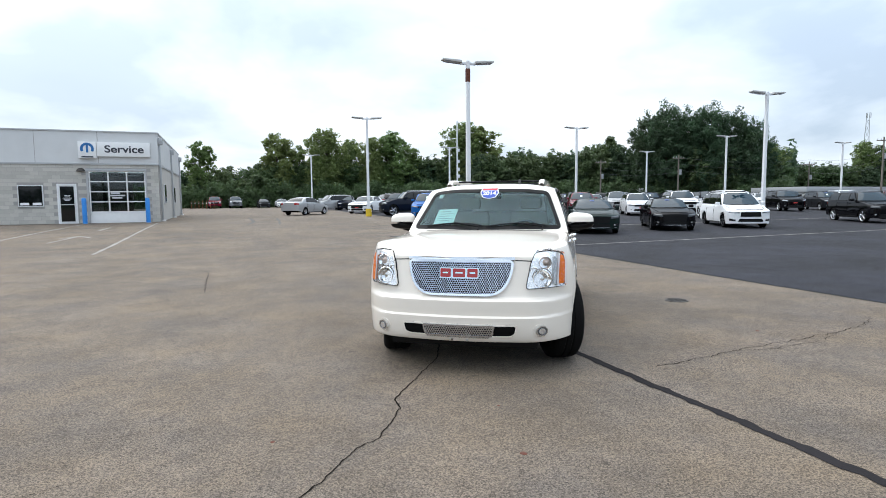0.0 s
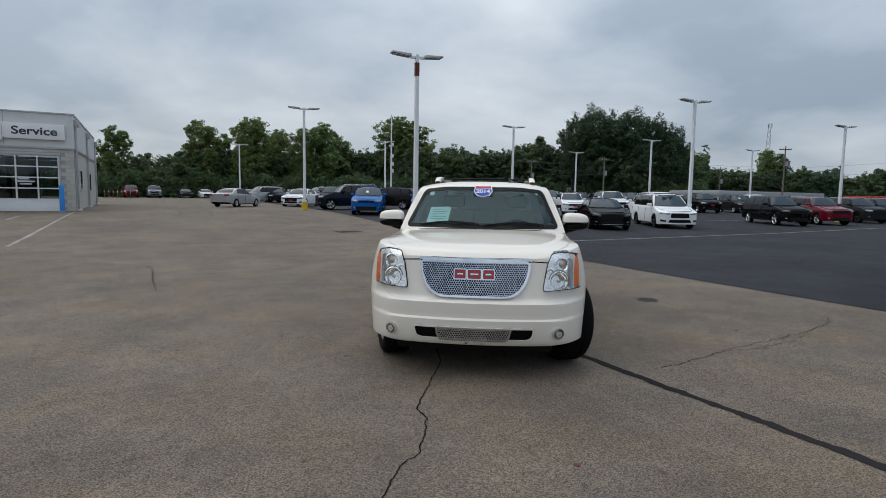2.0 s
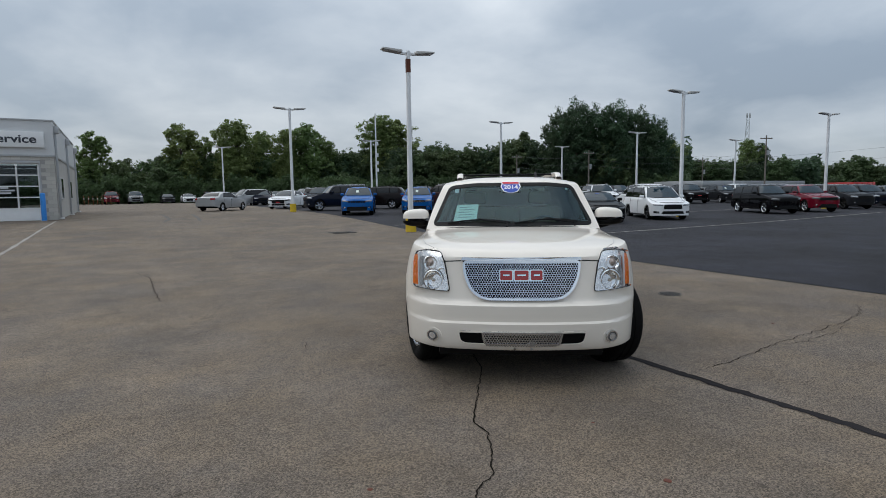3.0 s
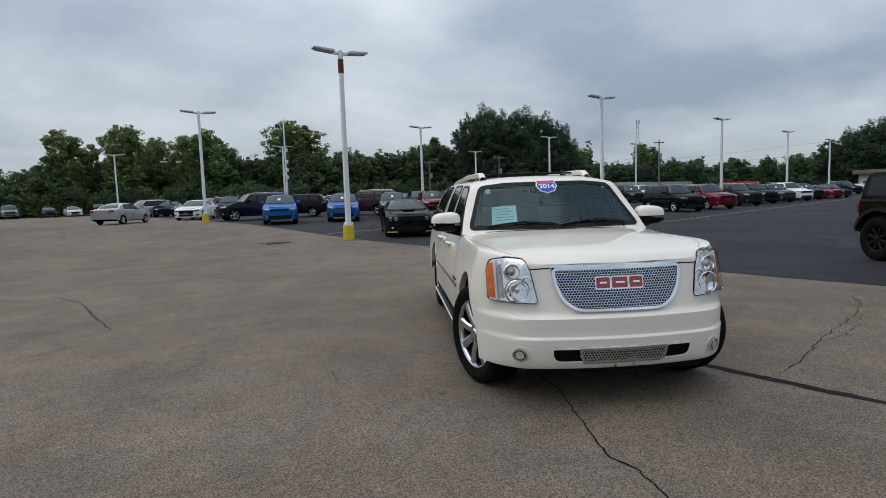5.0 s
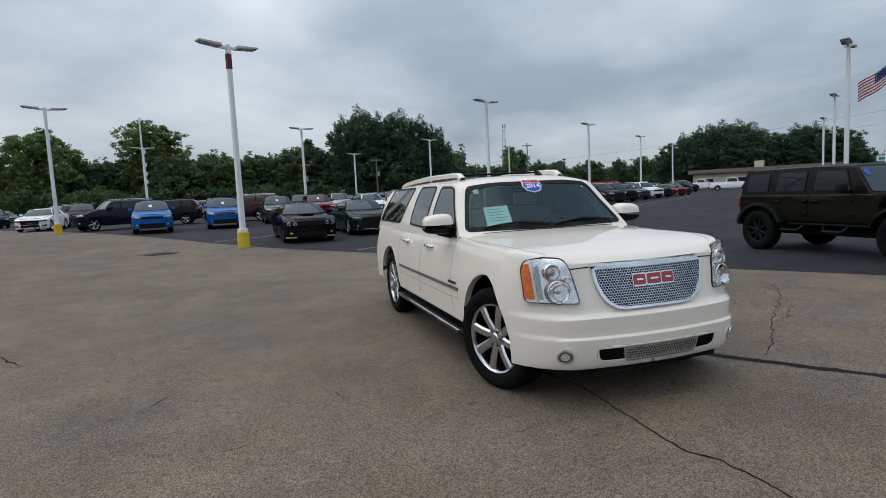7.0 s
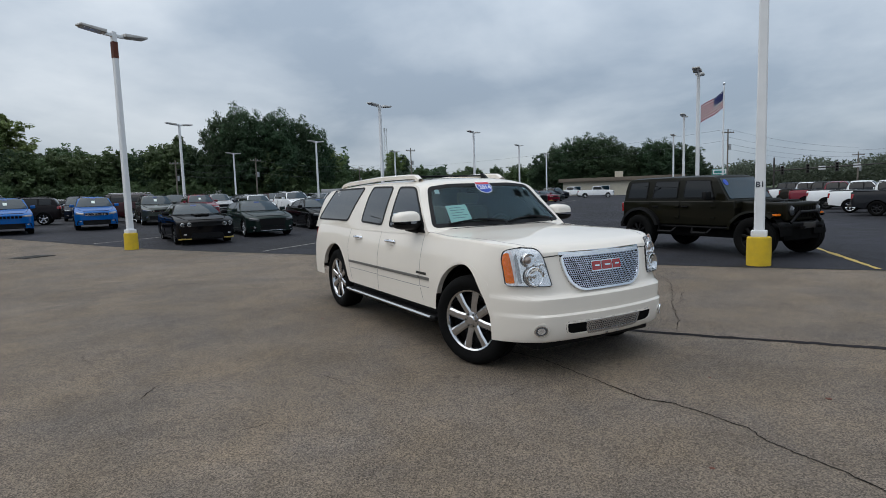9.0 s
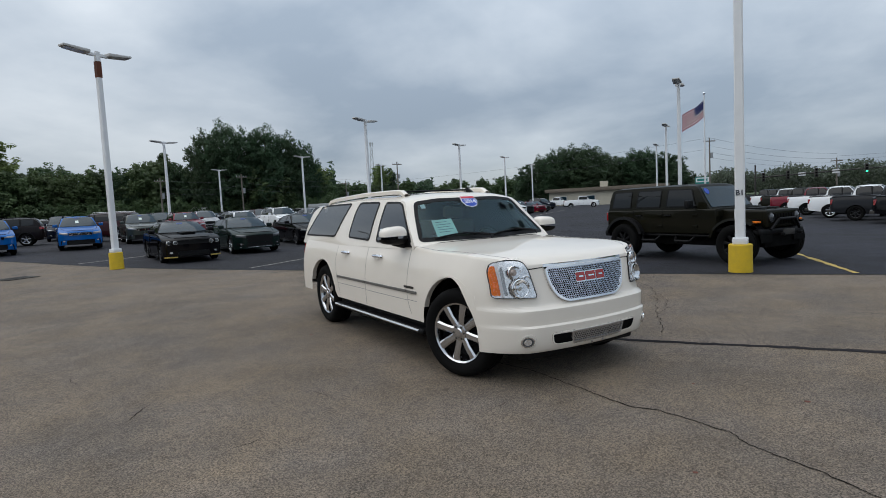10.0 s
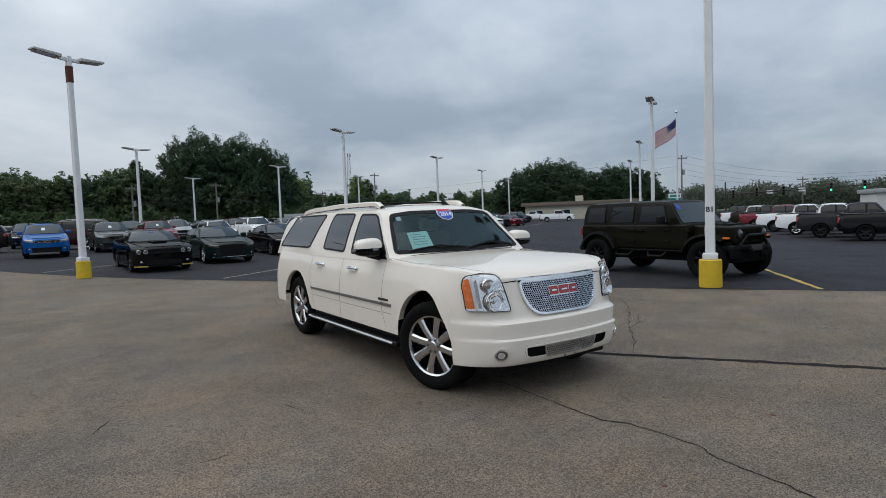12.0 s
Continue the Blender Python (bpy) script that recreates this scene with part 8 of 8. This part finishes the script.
for i, j, hs in ((0, 1, (7.3, 6.2, 5.4)), (1, 6, (7.6, 6.6, 5.6)), (6, 2, (7.6, 6.4, 5.5)), (4, 5, (9.6, 8.4, 7.4, 6.6))):
    for h in hs:
        (x0, y0), (x1, y1) = top_of(i), top_of(j)
        wire((x0, y0, h + 0.3), (x1, y1, (h if i != 4 else h * 0.68) + 0.3), 0.6)
x0, y0 = top_of(5)
for h in (6.2, 5.6, 5.0):
    wire((x0, y0, h + 0.2), (x0 - 25, y0 - 60, h + 1.2), 0.6)
x0, y0 = top_of(4)
for h in (9.9, 8.2):
    wire((x0, y0, h), (x0 + 30, y0 + 80, h - 1.5), 1.0)


def radio_mast(az_, d, h, w):
    x, y = polar(az_, d)
    root = new("radio_mast")
    root.location = (x, y, 0.3)
    tagged(root, label="slim grey lattice radio mast far off", category="mast")
    for k in range(3):
        a = k * 2.094
        part("leg", rod(bmesh.new(), (w * math.cos(a), w * math.sin(a), 0), (0.25 * w * math.cos(a), 0.25 * w * math.sin(a), h), 0.10, 0.07, n=6), M["galv"], root)
    bm = bmesh.new()
    for i in range(int(h / 2)):
        f0, f1 = 1 - 0.75 * i * 2 / h, 1 - 0.75 * (i * 2 + 2) / h
        for k in range(3):
            a, b = k * 2.094, (k + 1) * 2.094
            rod(bm, (w * f0 * math.cos(a), w * f0 * math.sin(a), i * 2), (w * f1 * math.cos(b), w * f1 * math.sin(b), i * 2 + 2), 0.05, n=4)
    part("bracing", bm, M["galv"], root)
    for k in range(6):
        a = k * 1.047
        part("antenna", boxbm( 0.6 * math.cos(a) - 0.07, 0.6 * math.cos(a) + 0.07, 0.6 * math.sin(a) - 0.07, 0.6 * math.sin(a) + 0.07, h - 1.2, h + 0.4), M["galv"], root)


radio_mast(29.4, 230, 27.5, 1.8)
radio_mast(83.0, 170, 19.0, 0.7)


def low_building(name, x0, x1, y0, y1, h, wall, roof, label, over=0.4, windows=0):
    root = new(name)
    z = hgt((y0 + y1) / 2)
    root.location = (0, 0, z - 0.05)
    tagged(root, label=label, category="building")
    w = part("wall", boxbm(x0, x1, y0, y1, 0, h), M[wall], root)
    part("roof", box(boxbm(x0 - over, x1 + over, y0 - over, y1 + over, h, h + 0.75, 0.03), x0 + 1, x1 - 1, y0 + 1, y1 - 1, h + 0.75, h + 0.8), M[roof], root)
    for k in range(windows):
        y = y0 + (k + 0.5) * (y1 - y0) / windows
        wd = part("window", boxbm(x0 - 0.06, x0 + 0.02, y - 0.9, y + 0.9, 0.9, 2.2), M["alu"], root)
        part("pane", boxbm(x0 - 0.075, x0 - 0.06, y - 0.8, y + 0.8, 1.0, 2.1), M["window_sky_tint"], wd)
    return root


low_building("beige_building", 122, 142, 4.0, 28.0, 3.1, "beige_wall", "roof_brown", "low beige building with brown flat roof", 0.8, 4)
part("chimney", boxbm(127, 128.6, 16.0, 17.6, 3.8, 5.2), M["beige_wall"], bpy.data.objects["beige_building"])
low_building("grey_shed", 78, 108, 52, 60, 1.75, "white_wall", "coping", "long low pale grey building behind parked cars", 0.3)
low_building("small_shed", 74, 80, 80, 85, 2.2, "beige_wall", "white_wall", "small pale shed behind parked cars", 0.2)
low_building("far_house", 118, 126, -48, -36, 3.0, "white_wall", "coping", "pale low building beside the road", 0.4)


def flag_pole(x, y, h):
    root = new("flagpole")
    root.matrix_basis = pose(x, y, hgt(y, x))
    tagged(root, label="white flagpole with striped flag in light wind", category="flagpole")
    part("staff", rod(bmesh.new(), (0, 0, 0), (0, 0, h), 0.09, 0.05, n=14), M["pole_white"], root)
    bm = bmesh.new(); bmesh.ops.create_uvsphere(bm, u_segments=12, v_segments=8, radius=0.12, matrix=Matrix.Translation((0, 0, h + 0.1)))
    part("finial", bm, M["chrome"], root)
    fly, hoist = 2.8, 1.5
    def cloth(u, v):
        return (0.06 * math.sin(u * 6.0 + v * 2) - 0.25 * u, fly * u * 0.66 + 0.06, h - 0.50 - hoist * v - 1.35 * u - 0.10 * math.sin(u * 5))
    def piece(u0, u1, v0, v1, nu, off):
        vs, fs = [], []
        for i in range(nu + 1):
            for j in range(2):
                for s in (-1, 1):
                    x_, y_, z_ = cloth(u0 + (u1 - u0) * i / nu, v0 + (v1 - v0) * j)
                    vs.append((x_ + s * off, y_, z_))
        for i in range(nu):
            a, b = i * 4, i * 4 + 4
            fs += [(a, b, b + 2, a + 2), (a + 1, a + 3, b + 3, b + 1), (a, a + 1, b + 1, b), (a + 2, b + 2, b + 3, a + 3)]
        return vs, fs
    fl = obj("flag", make_mesh("flag", *piece(0, 1, 0, 1 / 13, 14, 0.006)), M["flag_red"], root, "red, white and blue striped flag")
    for k in range(1, 13):
        obj("stripe", make_mesh("stripe", *piece(0, 1, k / 13, (k + 1) / 13, 14, 0.006)), M["flag_red"] if k % 2 == 0 else M["flag_white"], fl)
    obj("canton", make_mesh("canton", *piece(0, 0.42, 0, 7 / 13, 8, 0.014)), M["flag_blue"], fl)
    bm = bmesh.new()
    for i in range(6):
        for j in range(5):
            x_, y_, z_ = cloth(0.03 + 0.068 * i, 0.05 + 0.105 * j)
            for s in (-1, 1):
                box(bm, x_ + s * 0.016 - 0.002, x_ + s * 0.016 + 0.002, y_ - 0.03, y_ + 0.03, z_ - 0.03, z_ + 0.03)
    part("stars", bm, M["flag_white"], fl)


flag_pole(55.0, 0.4, 10.7)


def sign_board():
    root = new("roadside_sign")
    x, y = polar(-1.75, 118)
    root.matrix_basis = pose(x, y, hgt(y, x) - 0.02, 0, 0, -92)
    tagged(root, label="teal and white roadside company sign on posts", category="sign")
    p = part("panel", boxbm(-1.25, 1.25, -0.15, 0.15, 3.5, 4.9, 0.03), M["sign_green"], root)
    part("field", boxbm(-1.15, 1.15, -0.165, -0.15, 3.95, 4.8), M["panel_white"], p)
    part("name_bar", boxbm(-0.9, 0.9, -0.175, -0.165, 4.15, 4.6), M["sign_green"], p)
    for k in (-1.0, 1.0):
        part("post", boxbm(k - 0.1, k + 0.1, -0.1, 0.1, 0, 3.6), M["galv"], root)


sign_board()


def signal_span():
    """Mast arm with traffic signals across the far road."""
    root = new("traffic_signal")
    x, y = polar(-6.0, 108)
    root.matrix_basis = pose(x, y, hgt(y, x) - 0.02, 0, 0, -92)
    tagged(root, label="dark mast arm with traffic lights showing green", category="traffic light")
    part("post", rod(bmesh.new(), (0, 0, 0), (0, 0, 6.2), 0.16, 0.12, n=12), M["steel_dark"], root)
    part("mast_arm", rod(bmesh.new(), (0, 0, 4.0), (21.0, 0, 4.7), 0.12, 0.07, n=10), M["steel_dark"], root)
    for k, d in enumerate((1.2, 4.8, 8.8, 15.6, 20.2)):
        z = 4.0 + 0.7 * d / 21
        h = part("signal_head", boxbm(d - 0.24, d + 0.24, -0.22, 0.16, z - 0.75, z + 0.75, 0.04), M["steel_dark"], root)
        for j in range(3):
            bm = rod(bmesh.new(), (d, -0.23, z + 0.45 - 0.45 * j), (d, -0.25, z + 0.45 - 0.45 * j), 0.16, n=16)
            part("signal_lens", bm, M["signal_green"] if (j == 2 and k > 2) else M["black_gap"], h)
    for d in (6.8, 11.5):
        part("street_sign", boxbm(d - 0.5, d + 0.5, -0.03, 0.03, 4.0 + 0.7 * d / 21 - 0.35, 4.0 + 0.7 * d / 21 + 0.25), M["panel_white"], root)
    part("second_post", rod(bmesh.new(), (-1.4, 2, 0), (-1.4, 2, 4.8), 0.14, 0.10, n=12), M["steel_dark"], root)


signal_span()
for k in range(7):
    root = new("traffic_cone")
    root.matrix_basis = pose(-0.6 + 0.55 * k, 96.5 - 0.2 * (k % 2), hgt(96))
    tagged(root, label="orange marker post before the trees", category="marker post", group="orange marker posts")
    part("post", rod(bmesh.new(), (0, 0, 0.04), (0, 0, 1.25), 0.032, 0.028, n=10), M["cone_orange"], root)
    part("base", boxbm(-0.2, 0.2, -0.2, 0.2, 0, 0.05, 0.01), M["tyre"], root)
    part("stripe", rod(bmesh.new(), (0, 0, 0.8), (0, 0, 0.95), 0.045, 0.042, n=10), M["sticker_white"], root)
root = new("dumpster")
root.matrix_basis = pose(57.0, 24.0, hgt(24))
tagged(root, label="red steel dumpster behind parked cars", category="dumpster")
part("body", boxbm(-2.2, 2.2, -1.0, 1.0, 0.15, 1.9, 0.05), M["red_barrier"], root)
for k in (-1.5, -0.5, 0.5, 1.5):
    part("rib", boxbm(k - 0.06, k + 0.06, -1.06, -1.0, 0.2, 1.85), M["red_barrier"], root)
for k in (-1.9, 1.9):
    part("skid", boxbm(k - 0.12, k + 0.12, -0.9, 0.9, 0.0, 0.15), M["steel_dark"], root)
